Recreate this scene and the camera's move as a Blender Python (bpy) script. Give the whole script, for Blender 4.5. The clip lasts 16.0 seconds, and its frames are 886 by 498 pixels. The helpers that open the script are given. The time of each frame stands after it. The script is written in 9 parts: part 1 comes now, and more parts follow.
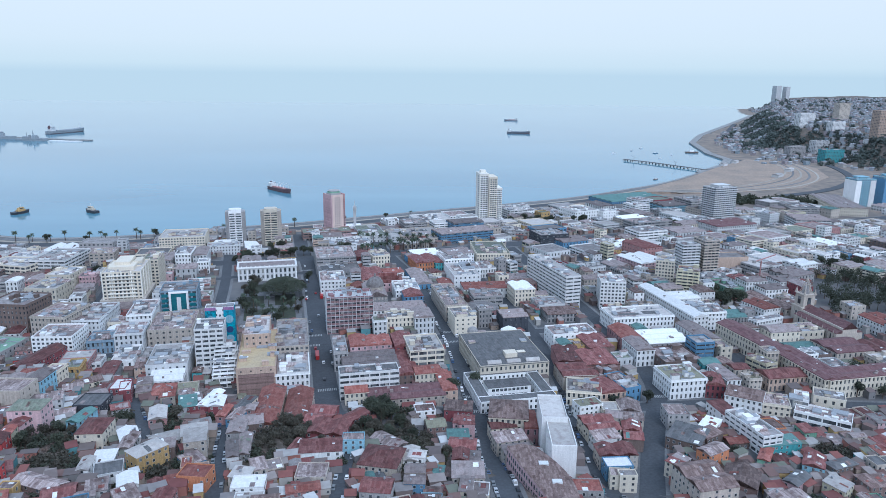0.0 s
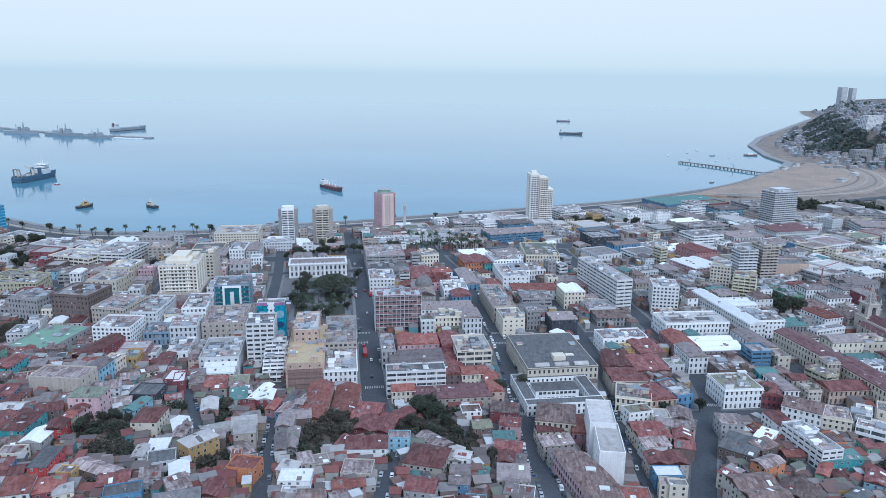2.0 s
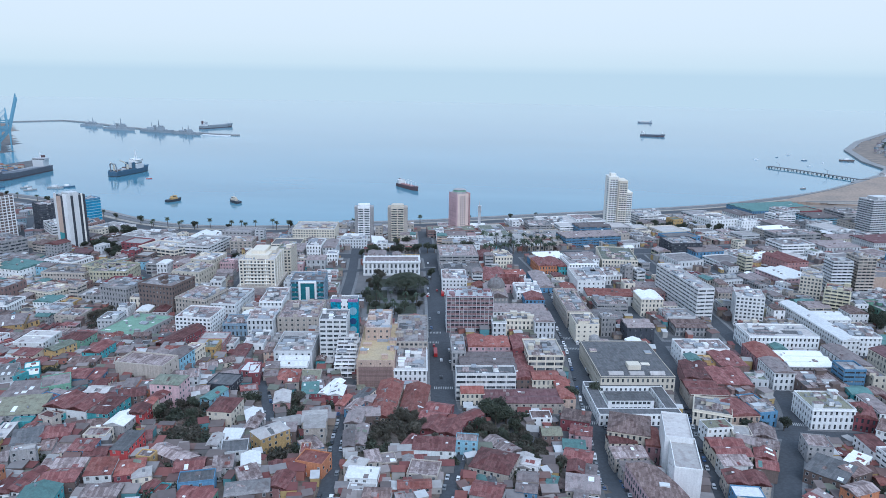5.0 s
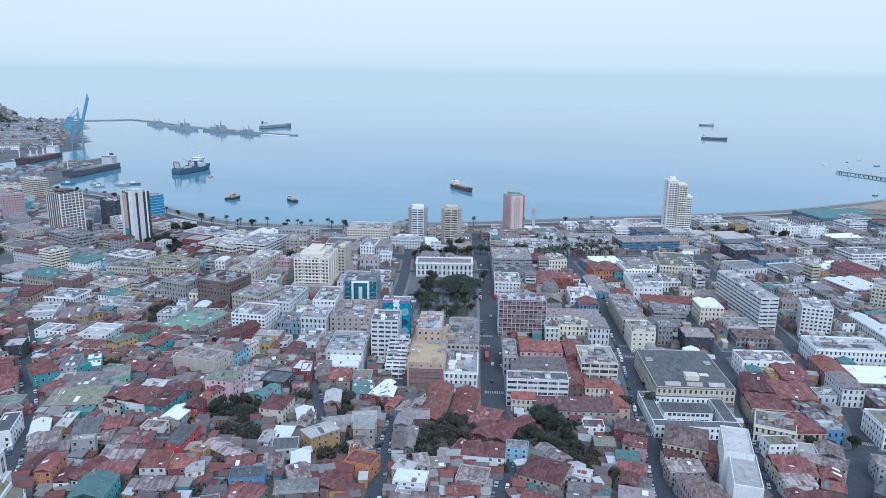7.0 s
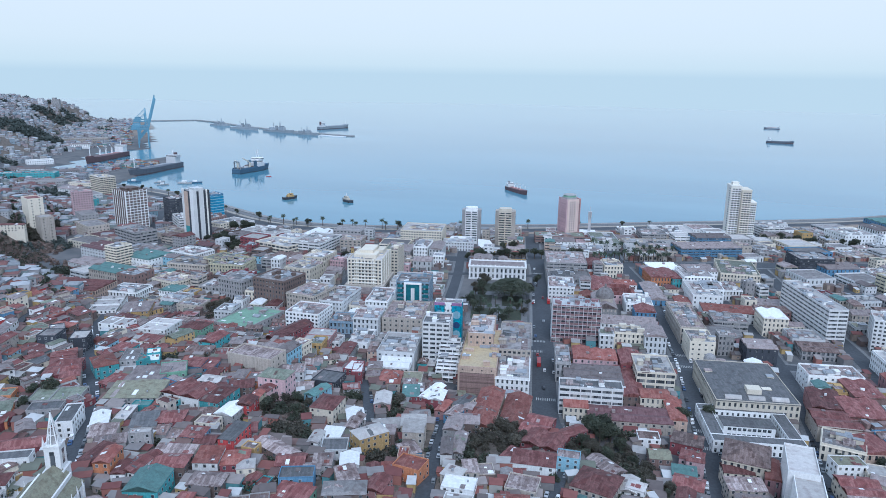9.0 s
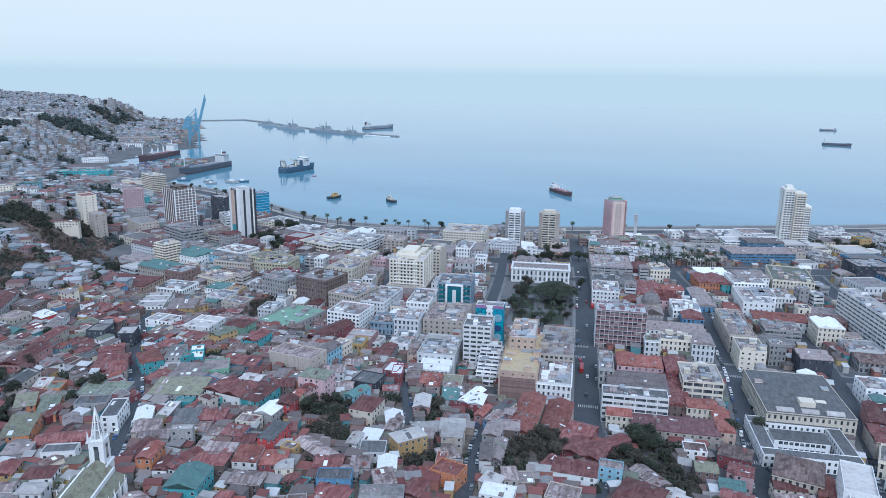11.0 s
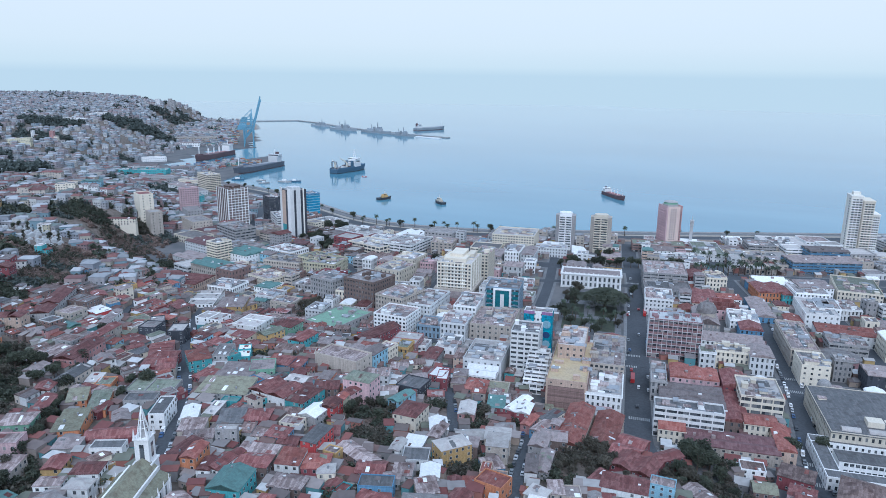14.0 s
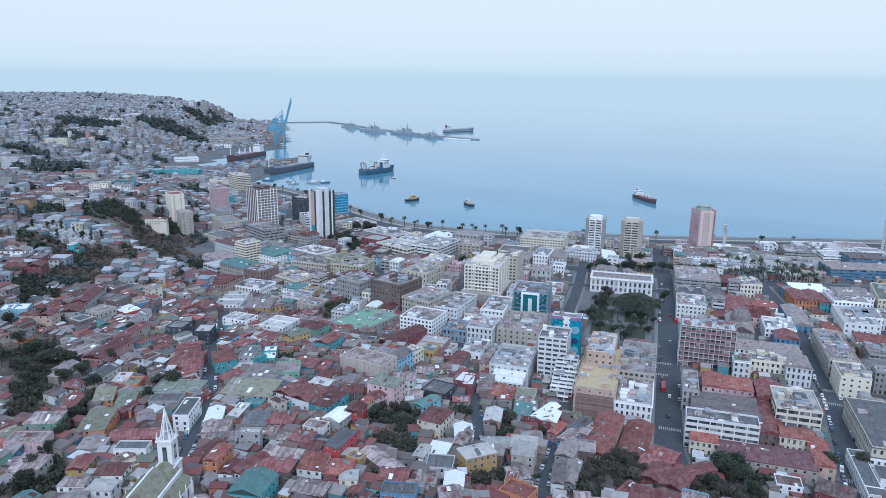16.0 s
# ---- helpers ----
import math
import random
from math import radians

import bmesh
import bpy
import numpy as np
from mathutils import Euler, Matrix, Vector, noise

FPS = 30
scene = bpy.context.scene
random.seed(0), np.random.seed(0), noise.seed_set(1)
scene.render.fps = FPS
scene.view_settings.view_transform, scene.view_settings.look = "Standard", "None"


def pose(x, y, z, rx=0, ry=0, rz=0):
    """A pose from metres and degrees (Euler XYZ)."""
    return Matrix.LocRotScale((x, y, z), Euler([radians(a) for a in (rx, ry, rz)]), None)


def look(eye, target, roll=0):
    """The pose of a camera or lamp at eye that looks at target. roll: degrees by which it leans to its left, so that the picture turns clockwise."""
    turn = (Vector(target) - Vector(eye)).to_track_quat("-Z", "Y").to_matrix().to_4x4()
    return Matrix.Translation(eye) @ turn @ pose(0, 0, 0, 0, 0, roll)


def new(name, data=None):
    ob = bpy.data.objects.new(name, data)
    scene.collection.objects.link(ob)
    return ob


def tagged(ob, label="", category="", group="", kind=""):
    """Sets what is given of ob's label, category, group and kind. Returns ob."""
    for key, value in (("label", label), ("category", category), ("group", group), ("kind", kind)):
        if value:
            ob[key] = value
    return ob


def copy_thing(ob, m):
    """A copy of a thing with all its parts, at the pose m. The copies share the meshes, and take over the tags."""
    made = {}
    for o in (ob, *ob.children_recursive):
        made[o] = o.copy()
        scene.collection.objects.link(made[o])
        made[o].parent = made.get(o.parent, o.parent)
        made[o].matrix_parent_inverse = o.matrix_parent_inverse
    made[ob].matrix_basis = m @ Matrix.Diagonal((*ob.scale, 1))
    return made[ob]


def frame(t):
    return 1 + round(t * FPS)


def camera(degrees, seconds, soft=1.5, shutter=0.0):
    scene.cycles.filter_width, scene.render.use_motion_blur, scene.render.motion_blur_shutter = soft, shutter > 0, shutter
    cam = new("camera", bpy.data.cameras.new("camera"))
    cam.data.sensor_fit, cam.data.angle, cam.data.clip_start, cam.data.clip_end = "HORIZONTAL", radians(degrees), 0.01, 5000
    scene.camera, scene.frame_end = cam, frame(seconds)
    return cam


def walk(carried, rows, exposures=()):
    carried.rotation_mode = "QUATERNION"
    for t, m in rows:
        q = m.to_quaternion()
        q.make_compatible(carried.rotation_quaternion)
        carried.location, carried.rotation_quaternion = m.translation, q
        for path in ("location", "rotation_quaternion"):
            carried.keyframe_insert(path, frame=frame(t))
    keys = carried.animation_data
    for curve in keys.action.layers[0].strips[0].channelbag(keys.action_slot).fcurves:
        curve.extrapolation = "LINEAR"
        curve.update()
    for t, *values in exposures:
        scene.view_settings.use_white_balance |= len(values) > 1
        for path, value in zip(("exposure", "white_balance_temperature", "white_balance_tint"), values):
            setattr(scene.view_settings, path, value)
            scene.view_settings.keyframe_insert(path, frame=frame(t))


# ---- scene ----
cam = camera(64.63, 16.0, 0.85)
PATH = [
    (0, look((0.18, 0.06, 199.93), (0.30, 97.10, 175.74), 0.55)),
    (1, look((0.02, 0.65, 199.72), (-3.19, 97.62, 175.50), 0.60)),
    (2, look((-0.05, 1.34, 199.44), (-6.90, 98.12, 175.21), 0.66)),
    (3, look((0.23, 2.24, 199.29), (-10.36, 98.66, 175.01), 0.71)),
    (4, look((0.18, 3.63, 199.21), (-13.70, 99.62, 174.88), 0.73)),
    (6.5, look((-0.67, 8.16, 198.95), (-23.51, 102.44, 174.66), 0.80)),
    (7.5, look((-1.14, 10.20, 198.79), (-27.76, 103.50, 174.54), 0.79)),
    (8.5, look((-1.73, 12.20, 198.59), (-32.08, 104.36, 174.42), 0.79)),
    (9.5, look((-2.24, 14.27, 198.67), (-35.78, 105.33, 174.52), 0.75)),
    (10, look((-2.47, 15.46, 198.68), (-37.53, 105.94, 174.50), 0.73)),
    (12.5, look((-3.86, 20.75, 198.45), (-44.94, 108.67, 174.32), 0.70)),
    (13.5, look((-4.86, 23.21, 198.25), (-48.00, 110.15, 174.16), 0.72)),
    (14.5, look((-5.83, 25.67, 197.98), (-50.82, 111.69, 173.98), 0.68)),
    (15.5, look((-6.75, 28.37, 197.90), (-53.54, 113.44, 173.97), 0.71)),
    (16, look((-7.19, 29.75, 197.91), (-54.88, 114.34, 174.02), 0.69)),
]
walk(cam, PATH, [(0, 0.20, 5050, 10), (16, 0.20, 5050, 10)])

# ---- sky and sun: a hazy overcast morning ----
SUN_HEIGHT, SUN_TURN = radians(46), radians(165)
world = bpy.data.worlds.new("overcast_sky")
scene.world = world
world.use_nodes = True
wn, wl = world.node_tree.nodes, world.node_tree.links
wn.clear()
sky = wn.new("ShaderNodeTexSky")
sky.sky_type, sky.sun_disc, sky.sun_elevation, sky.sun_rotation = "NISHITA", False, SUN_HEIGHT, SUN_TURN
sky.air_density, sky.dust_density = 1.2, 4.0
dim = wn.new("ShaderNodeMix")
dim.data_type, dim.blend_type = "RGBA", "MULTIPLY"
dim.inputs["Factor"].default_value = 1.0
dim.inputs[7].default_value = (0.09, 0.09, 0.09, 1)
where = wn.new("ShaderNodeTexCoord")
split = wn.new("ShaderNodeSeparateXYZ")
ramp_node = wn.new("ShaderNodeValToRGB")
ramp_node.color_ramp.elements[0].position, ramp_node.color_ramp.elements[0].color = 0.0, (0.625, 0.70, 0.655, 1)
ramp_node.color_ramp.elements[1].position, ramp_node.color_ramp.elements[1].color = 1.0, (0.62, 0.74, 0.84, 1)
for at, tone in ((0.012, (0.725, 0.77, 0.69, 1)), (0.04, (0.79, 0.80, 0.715, 1)), (0.09, (0.815, 0.80, 0.725, 1)), (0.30, (0.74, 0.80, 0.84, 1))):
    ramp_node.color_ramp.elements.new(at).color = tone
mixer = wn.new("ShaderNodeMix")
mixer.data_type = "RGBA"
mixer.inputs["Factor"].default_value = 0.85
back = wn.new("ShaderNodeBackground")
out = wn.new("ShaderNodeOutputWorld")
wl.new(where.outputs["Generated"], split.inputs[0])
wl.new(split.outputs["Z"], ramp_node.inputs[0])
wl.new(sky.outputs[0], dim.inputs[6])
wl.new(dim.outputs[2], mixer.inputs[6])
wl.new(ramp_node.outputs[0], mixer.inputs[7])
wl.new(mixer.outputs[2], back.inputs[0])
wl.new(back.outputs[0], out.inputs[0])
back.inputs[1].default_value = 1.0
lamp = new("sun", bpy.data.lights.new("sun", "SUN"))
lamp.data.energy, lamp.data.angle, lamp.data.color = 1.45, radians(35), (1.0, 0.96, 0.9)
lamp.matrix_world = look((450, -840, 980), (0, 0, 0))


# ---- materials ----
def shade(name, rgb, rough=0.8, vary=0.18, patch=0.12, grain=1.6, streak=0.0, metal=0.0, bump=0.15, each=0.16, other=None, sheet=None, joints=0.23, stain=0.0, thin=0.0):
    """A weathered surface: colour with large patches, fine grain, rain streaks and a shift from object to object."""
    m = bpy.data.materials.new(name)
    m.use_nodes = True
    n, l = m.node_tree.nodes, m.node_tree.links
    b = n["Principled BSDF"]
    b.inputs["Roughness"].default_value, b.inputs["Metallic"].default_value = rough, metal
    geo = n.new("ShaderNodeNewGeometry")

    def noise_at(scale, stretch=(1, 1, 1), detail=4):
        mp, tx = n.new("ShaderNodeMapping"), n.new("ShaderNodeTexNoise")
        mp.inputs["Scale"].default_value = stretch
        tx.inputs["Scale"].default_value, tx.inputs["Detail"].default_value = scale, detail
        l.new(geo.outputs["Position"], mp.inputs[0])
        l.new(mp.outputs[0], tx.inputs[0])
        return tx.outputs[0]

    def mixed(kind, fac, a, c):
        x = n.new("ShaderNodeMix")
        x.data_type, x.blend_type = "RGBA", kind
        if isinstance(fac, float):
            x.inputs[0].default_value = fac
        else:
            l.new(fac, x.inputs[0])
        for slot, val in ((6, a), (7, c)):
            if isinstance(val, tuple):
                x.inputs[slot].default_value = (*val, 1)
            else:
                l.new(val, x.inputs[slot])
        return x.outputs[2]

    def spread(source, lo, hi, a=0.35, c=0.65):
        r = n.new("ShaderNodeMapRange")
        r.inputs[1].default_value, r.inputs[2].default_value = a, c
        r.inputs[3].default_value, r.inputs[4].default_value = lo, hi
        l.new(source, r.inputs[0])
        return r.outputs[0]

    big = noise_at(patch)
    fine = noise_at(grain)
    second = other or tuple(c * (1 - vary * 1.6) for c in rgb)
    colour = mixed("MIX", spread(big, 0.0, 0.8, 0.3, 0.72), rgb, second)
    if sheet:
        # sheets or slabs laid side by side, some older than others
        place, joint = n.new("ShaderNodeTexCoord"), n.new("ShaderNodeTexBrick")
        tone = lambda k, c: (*(v * k for v in c), 1)
        joint.inputs["Color1"].default_value, joint.inputs["Color2"].default_value = tone(1 - joints, rgb), tone(1 + joints, second)
        joint.inputs["Mortar"].default_value = tone(1 - joints * 1.6, rgb)
        joint.inputs["Scale"].default_value, joint.inputs["Mortar Size"].default_value = 1.0, 0.03
        joint.inputs["Brick Width"].default_value, joint.inputs["Row Height"].default_value = sheet
        l.new(place.outputs["Object"], joint.inputs["Vector"])
        colour = mixed("MIX", 0.78, colour, joint.outputs["Color"])
    value = n.new("ShaderNodeHueSaturation")
    l.new(colour, value.inputs["Color"])
    info = n.new("ShaderNodeObjectInfo")
    add = n.new("ShaderNodeMath")
    add.operation = "ADD"
    l.new(spread(fine, -vary, vary), add.inputs[0])
    l.new(spread(info.outputs["Random"], 1 - each, 1 + each, 0, 1), add.inputs[1])
    level = add.outputs[0]
    if streak:
        runs = noise_at(1.0, (1.3, 1.3, 0.12))
        add2 = n.new("ShaderNodeMath")
        add2.operation = "ADD"
        l.new(level, add2.inputs[0])
        l.new(spread(runs, -streak, streak * 0.4), add2.inputs[1])
        level = add2.outputs[0]
    l.new(level, value.inputs["Value"])
    colour = value.outputs[0]
    if stain:
        # soot, moss and rust runs in blotches of a few metres, and finer grime in the sheets
        blot, grime = noise_at(0.33, detail=6), noise_at(2.1, (1.0, 1.0, 0.4), 5)
        colour = mixed("MULTIPLY", spread(blot, 0.0, stain, 0.48, 0.66), colour, (0.48, 0.39, 0.38))
        colour = mixed("MULTIPLY", spread(grime, 0.0, stain * 0.8, 0.50, 0.70), colour, (0.52, 0.44, 0.43))
    l.new(colour, b.inputs["Base Color"])
    if thin:
        # leaves pass on a share of the light that falls on them
        glow, join = n.new("ShaderNodeBsdfTranslucent"), n.new("ShaderNodeMixShader")
        l.new(colour, glow.inputs["Color"])
        join.inputs[0].default_value = thin
        l.new(b.outputs[0], join.inputs[1])
        l.new(glow.outputs[0], join.inputs[2])
        l.new(join.outputs[0], n["Material Output"].inputs["Surface"])
    bp = n.new("ShaderNodeBump")
    bp.inputs["Strength"].default_value, bp.inputs["Distance"].default_value = bump, 0.1
    l.new(fine, bp.inputs["Height"])
    l.new(bp.outputs[0], b.inputs["Normal"])
    return m


WALLS = {}
for key, rgb in dict(
    white=(0.79, 0.78, 0.765), cream=(0.68, 0.61, 0.50), beige=(0.50, 0.44, 0.38), grey=(0.37, 0.355, 0.35), peach=(0.52, 0.39, 0.31),
    yellow=(0.52, 0.35, 0.15), lemon=(0.60, 0.55, 0.40), brick=(0.32, 0.185, 0.19), umber=(0.17, 0.125, 0.11), blue=(0.13, 0.26, 0.40),
    teal=(0.10, 0.36, 0.38), pink=(0.58, 0.40, 0.41), orange=(0.58, 0.24, 0.12), red=(0.46, 0.07, 0.07), maroon=(0.24, 0.07, 0.08),
    cocoa=(0.27, 0.18, 0.16), coral=(0.42, 0.23, 0.22), dark=(0.06, 0.065, 0.08), ivory=(0.82, 0.78, 0.70), pale=(0.58, 0.58, 0.58), blush=(0.68, 0.53, 0.47), violet=(0.30, 0.16, 0.30), navy=(0.03, 0.07, 0.18), steel=(0.27, 0.36, 0.44), sky=(0.30, 0.50, 0.60), green=(0.20, 0.36, 0.26),
).items():
    clean = key in ("white", "ivory", "cream", "pale")
    WALLS[key] = shade("painted_" + key, rgb, 0.85, 0.06 if clean else 0.10, 0.10, 1.4, 0.07 if clean else 0.16)
ROOFS = dict(
    rust=shade("rusted_iron", (0.205, 0.060, 0.055), 0.75, 0.10, 0.25, 0.9, other=(0.185, 0.088, 0.080), each=0.42, sheet=(0.95, 3.6), joints=0.34, stain=0.7),
    terracotta=shade("terracotta", (0.30, 0.090, 0.070), 0.85, 0.10, 0.25, 1.1, other=(0.25, 0.115, 0.095), each=0.35, sheet=(1.0, 3.0), joints=0.26, stain=0.55),
    maroon=shade("maroon_sheet", (0.145, 0.064, 0.068), 0.75, 0.10, 0.25, 0.9, other=(0.13, 0.075, 0.075), each=0.25, sheet=(0.95, 3.6), joints=0.25, stain=0.55),
    brown=shade("brown_weathered_sheet", (0.175, 0.115, 0.100), 0.8, 0.10, 0.25, 0.9, other=(0.21, 0.155, 0.14), each=0.35, sheet=(0.95, 3.6), joints=0.34, stain=0.75),
    zinc=shade("zinc_sheet", (0.27, 0.228, 0.218), 0.6, 0.09, 0.2, 0.8, other=(0.22, 0.178, 0.17), each=0.45, sheet=(0.95, 4.0), joints=0.26, stain=0.6),
    gravel=shade("roof_gravel", (0.225, 0.212, 0.208), 0.95, 0.1, 0.15, 0.6, other=(0.27, 0.248, 0.24), each=0.35, sheet=(4.5, 3.4), joints=0.12, stain=0.55),
    pale=shade("pale_membrane", (0.52, 0.49, 0.46), 0.8, 0.08, 0.15, 0.6, other=(0.38, 0.35, 0.335), each=0.28, sheet=(5.0, 2.6), joints=0.10, stain=0.35),
    green=shade("green_sheet", (0.17, 0.20, 0.145), 0.75, 0.1, 0.2, 0.9, other=(0.22, 0.225, 0.18), sheet=(0.95, 3.6), joints=0.16, each=0.3, stain=0.5),
    ochre=shade("ochre_membrane", (0.56, 0.43, 0.25), 0.85, 0.08, 0.12, 0.8, other=(0.48, 0.39, 0.27), stain=0.2),
    white=shade("white_sheet", (0.80, 0.79, 0.775), 0.6, 0.08, 0.2, 0.8, each=0.16, sheet=(0.95, 4.0), joints=0.06, stain=0.12),
    aqua=shade("aqua_sheet", (0.12, 0.225, 0.21), 0.7, 0.1, 0.2, 0.9, sheet=(0.95, 3.6), joints=0.14, stain=0.4),
    patched=shade("patched_sheets", (0.25, 0.185, 0.172), 0.8, 0.12, 0.14, 0.8, other=(0.37, 0.31, 0.295), each=0.25, sheet=(1.0, 4.5), joints=0.3, stain=0.8),
    slate=shade("dark_slate_sheet", (0.105, 0.106, 0.110), 0.7, 0.1, 0.15, 0.8, other=(0.140, 0.136, 0.136), each=0.2, sheet=(1.0, 5.0), joints=0.14, stain=0.45),
    moss=shade("mossy_sheet", (0.25, 0.235, 0.165), 0.85, 0.12, 0.25, 0.9, other=(0.20, 0.20, 0.145), each=0.2, sheet=(1.0, 5.0), joints=0.14, stain=0.55),
    court=shade("green_court_paint", (0.23, 0.36, 0.26), 0.85, 0.08, 0.1, 0.8, other=(0.20, 0.31, 0.23), each=0.05, stain=0.2),
)
ASPHALT = shade("asphalt", (0.074, 0.079, 0.089), 0.9, 0.14, 0.06, 0.7, each=0.05)
PAVING = shade("paving", (0.185, 0.183, 0.185), 0.9, 0.15, 0.05, 0.8)
EARTH = shade("bare_earth", (0.34, 0.255, 0.195), 0.95, 0.2, 0.02, 0.25, other=(0.22, 0.185, 0.155))
SAND = shade("sand", (0.38, 0.34, 0.29), 0.95, 0.12, 0.03, 0.4)
STONE = shade("sea_wall_stone", (0.30, 0.29, 0.28), 0.95, 0.2, 0.1, 0.6)
PAINT = shade("road_paint", (0.36, 0.36, 0.355), 0.8, 0.1)
BARK = shade("bark", (0.10, 0.075, 0.06), 0.95, 0.2)
LEAF = shade("leaves", (0.092, 0.098, 0.066), 0.8, 0.35, 0.35, 2.0, other=(0.046, 0.06, 0.045), each=0.35, thin=0.3)
DRYLEAF = shade("dry_leaves", (0.12, 0.105, 0.08), 0.85, 0.35, 0.3, 2.0, other=(0.085, 0.082, 0.064), each=0.3, thin=0.3)
PALM = shade("palm_fronds", (0.05, 0.07, 0.04), 0.65, 0.3, 0.5, 2.0, each=0.25)
STEEL = shade("painted_steel", (0.30, 0.31, 0.33), 0.5, 0.12, 0.2, 1.0)
NAVY = shade("naval_grey", (0.33, 0.355, 0.38), 0.6, 0.1, 0.05, 0.4)
HULLBLACK = shade("black_hull", (0.055, 0.058, 0.07), 0.5, 0.15, 0.06, 0.4)
HULLGREY = shade("grey_hull", (0.13, 0.14, 0.165), 0.55, 0.15, 0.06, 0.4)
HULLRED = shade("oxide_red_hull", (0.14, 0.085, 0.09), 0.6, 0.15, 0.06, 0.4)
HULLBLUE = shade("blue_hull", (0.085, 0.155, 0.23), 0.55, 0.15, 0.06, 0.4)
CRANEBLUE = shade("crane_blue", (0.15, 0.31, 0.41), 0.5, 0.12, 0.05, 0.4)
RUBBER = shade("tyre_rubber", (0.02, 0.02, 0.02), 0.9, 0.1)
GLASSDARK = shade("car_glass", (0.02, 0.025, 0.03), 0.1, 0.05, bump=0.0)
MURAL = shade("sea_mural", (0.03, 0.36, 0.45), 0.8, 0.4, 0.3, 0.7, other=(0.01, 0.04, 0.14), bump=0.05)
TEALGLASS = shade("teal_glass", (0.03, 0.15, 0.18), 0.15, 0.15, 0.2, 0.5, bump=0.0)
SKYGLASS = shade("blue_curtain_glass", (0.05, 0.26, 0.42), 0.12, 0.25, 0.2, 0.5, bump=0.0)


def window_material():
    """Panes that are dark, reflect the sky, and here and there have a pale blind behind them."""
    m = bpy.data.materials.new("window_glass")
    m.use_nodes = True
    n, l = m.node_tree.nodes, m.node_tree.links
    b = n["Principled BSDF"]
    b.inputs["Roughness"].default_value = 0.12
    geo, snap, rnd, cr = n.new("ShaderNodeNewGeometry"), n.new("ShaderNodeVectorMath"), n.new("ShaderNodeTexWhiteNoise"), n.new("ShaderNodeValToRGB")
    snap.operation = "SNAP"
    snap.inputs[1].default_value = (2.3, 2.3, 3.2)
    l.new(geo.outputs["Position"], snap.inputs[0])
    l.new(snap.outputs[0], rnd.inputs[0])
    l.new(rnd.outputs["Value"], cr.inputs[0])
    cr.color_ramp.interpolation = "CONSTANT"
    e = cr.color_ramp.elements
    e[0].position, e[0].color = 0.0, (0.045, 0.052, 0.06, 1)
    e[1].position, e[1].color = 0.45, (0.095, 0.105, 0.117, 1)
    e.new(0.72).color = (0.17, 0.175, 0.183, 1)
    e.new(0.9).color = (0.32, 0.31, 0.29, 1)
    l.new(cr.outputs[0], b.inputs["Base Color"])
    return m


GLASS = window_material()


def island_material(name, colours, rough=0.85):
    """For many joined pieces: each piece takes one of the colours."""
    m = bpy.data.materials.new(name)
    m.use_nodes = True
    n, l = m.node_tree.nodes, m.node_tree.links
    b = n["Principled BSDF"]
    b.inputs["Roughness"].default_value = rough
    geo, cr, nz, hs, mr = n.new("ShaderNodeNewGeometry"), n.new("ShaderNodeValToRGB"), n.new("ShaderNodeTexNoise"), n.new("ShaderNodeHueSaturation"), n.new("ShaderNodeMapRange")
    cr.color_ramp.interpolation = "CONSTANT"
    e = cr.color_ramp.elements
    while len(e) < len(colours):
        e.new(0.5)
    for k, c in enumerate(colours):
        e[k].position, e[k].color = k / len(colours), (*c, 1)
    nz.inputs["Scale"].default_value = 0.35
    mr.inputs[3].default_value, mr.inputs[4].default_value = 0.75, 1.25
    l.new(geo.outputs["Random Per Island"], cr.inputs[0])
    l.new(geo.outputs["Position"], nz.inputs[0])
    l.new(nz.outputs[0], mr.inputs[0])
    l.new(mr.outputs[0], hs.inputs["Value"])
    l.new(cr.outputs[0], hs.inputs["Color"])
    l.new(hs.outputs[0], b.inputs["Base Color"])
    return m


def sea_material():
    m = bpy.data.materials.new("sea_water")
    m.use_nodes = True
    n, l = m.node_tree.nodes, m.node_tree.links
    b = n["Principled BSDF"]
    b.inputs["Roughness"].default_value, b.inputs["IOR"].default_value = 0.10, 1.34
    geo = n.new("ShaderNodeNewGeometry")
    slow, fine, mp = n.new("ShaderNodeTexNoise"), n.new("ShaderNodeTexNoise"), n.new("ShaderNodeMapping")
    mp.inputs["Scale"].default_value = (0.35, 1.0, 1.0)
    slow.inputs["Scale"].default_value, fine.inputs["Scale"].default_value = 0.004, 0.25
    slow.inputs["Detail"].default_value = 5
    cr = n.new("ShaderNodeValToRGB")
    cr.color_ramp.elements[0].position, cr.color_ramp.elements[0].color = 0.35, (0.09, 0.215, 0.285, 1)
    cr.color_ramp.elements[1].position, cr.color_ramp.elements[1].color = 0.65, (0.125, 0.265, 0.335, 1)
    l.new(geo.outputs["Position"], mp.inputs[0])
    l.new(mp.outputs[0], slow.inputs[0])
    l.new(geo.outputs["Position"], fine.inputs[0])
    l.new(slow.outputs[0], cr.inputs[0])
    l.new(cr.outputs[0], b.inputs["Base Color"])
    bp = n.new("ShaderNodeBump")
    bp.inputs["Strength"].default_value, bp.inputs["Distance"].default_value = 0.05, 0.25
    l.new(fine.outputs[0], bp.inputs["Height"])
    l.new(bp.outputs[0], b.inputs["Normal"])
    return m


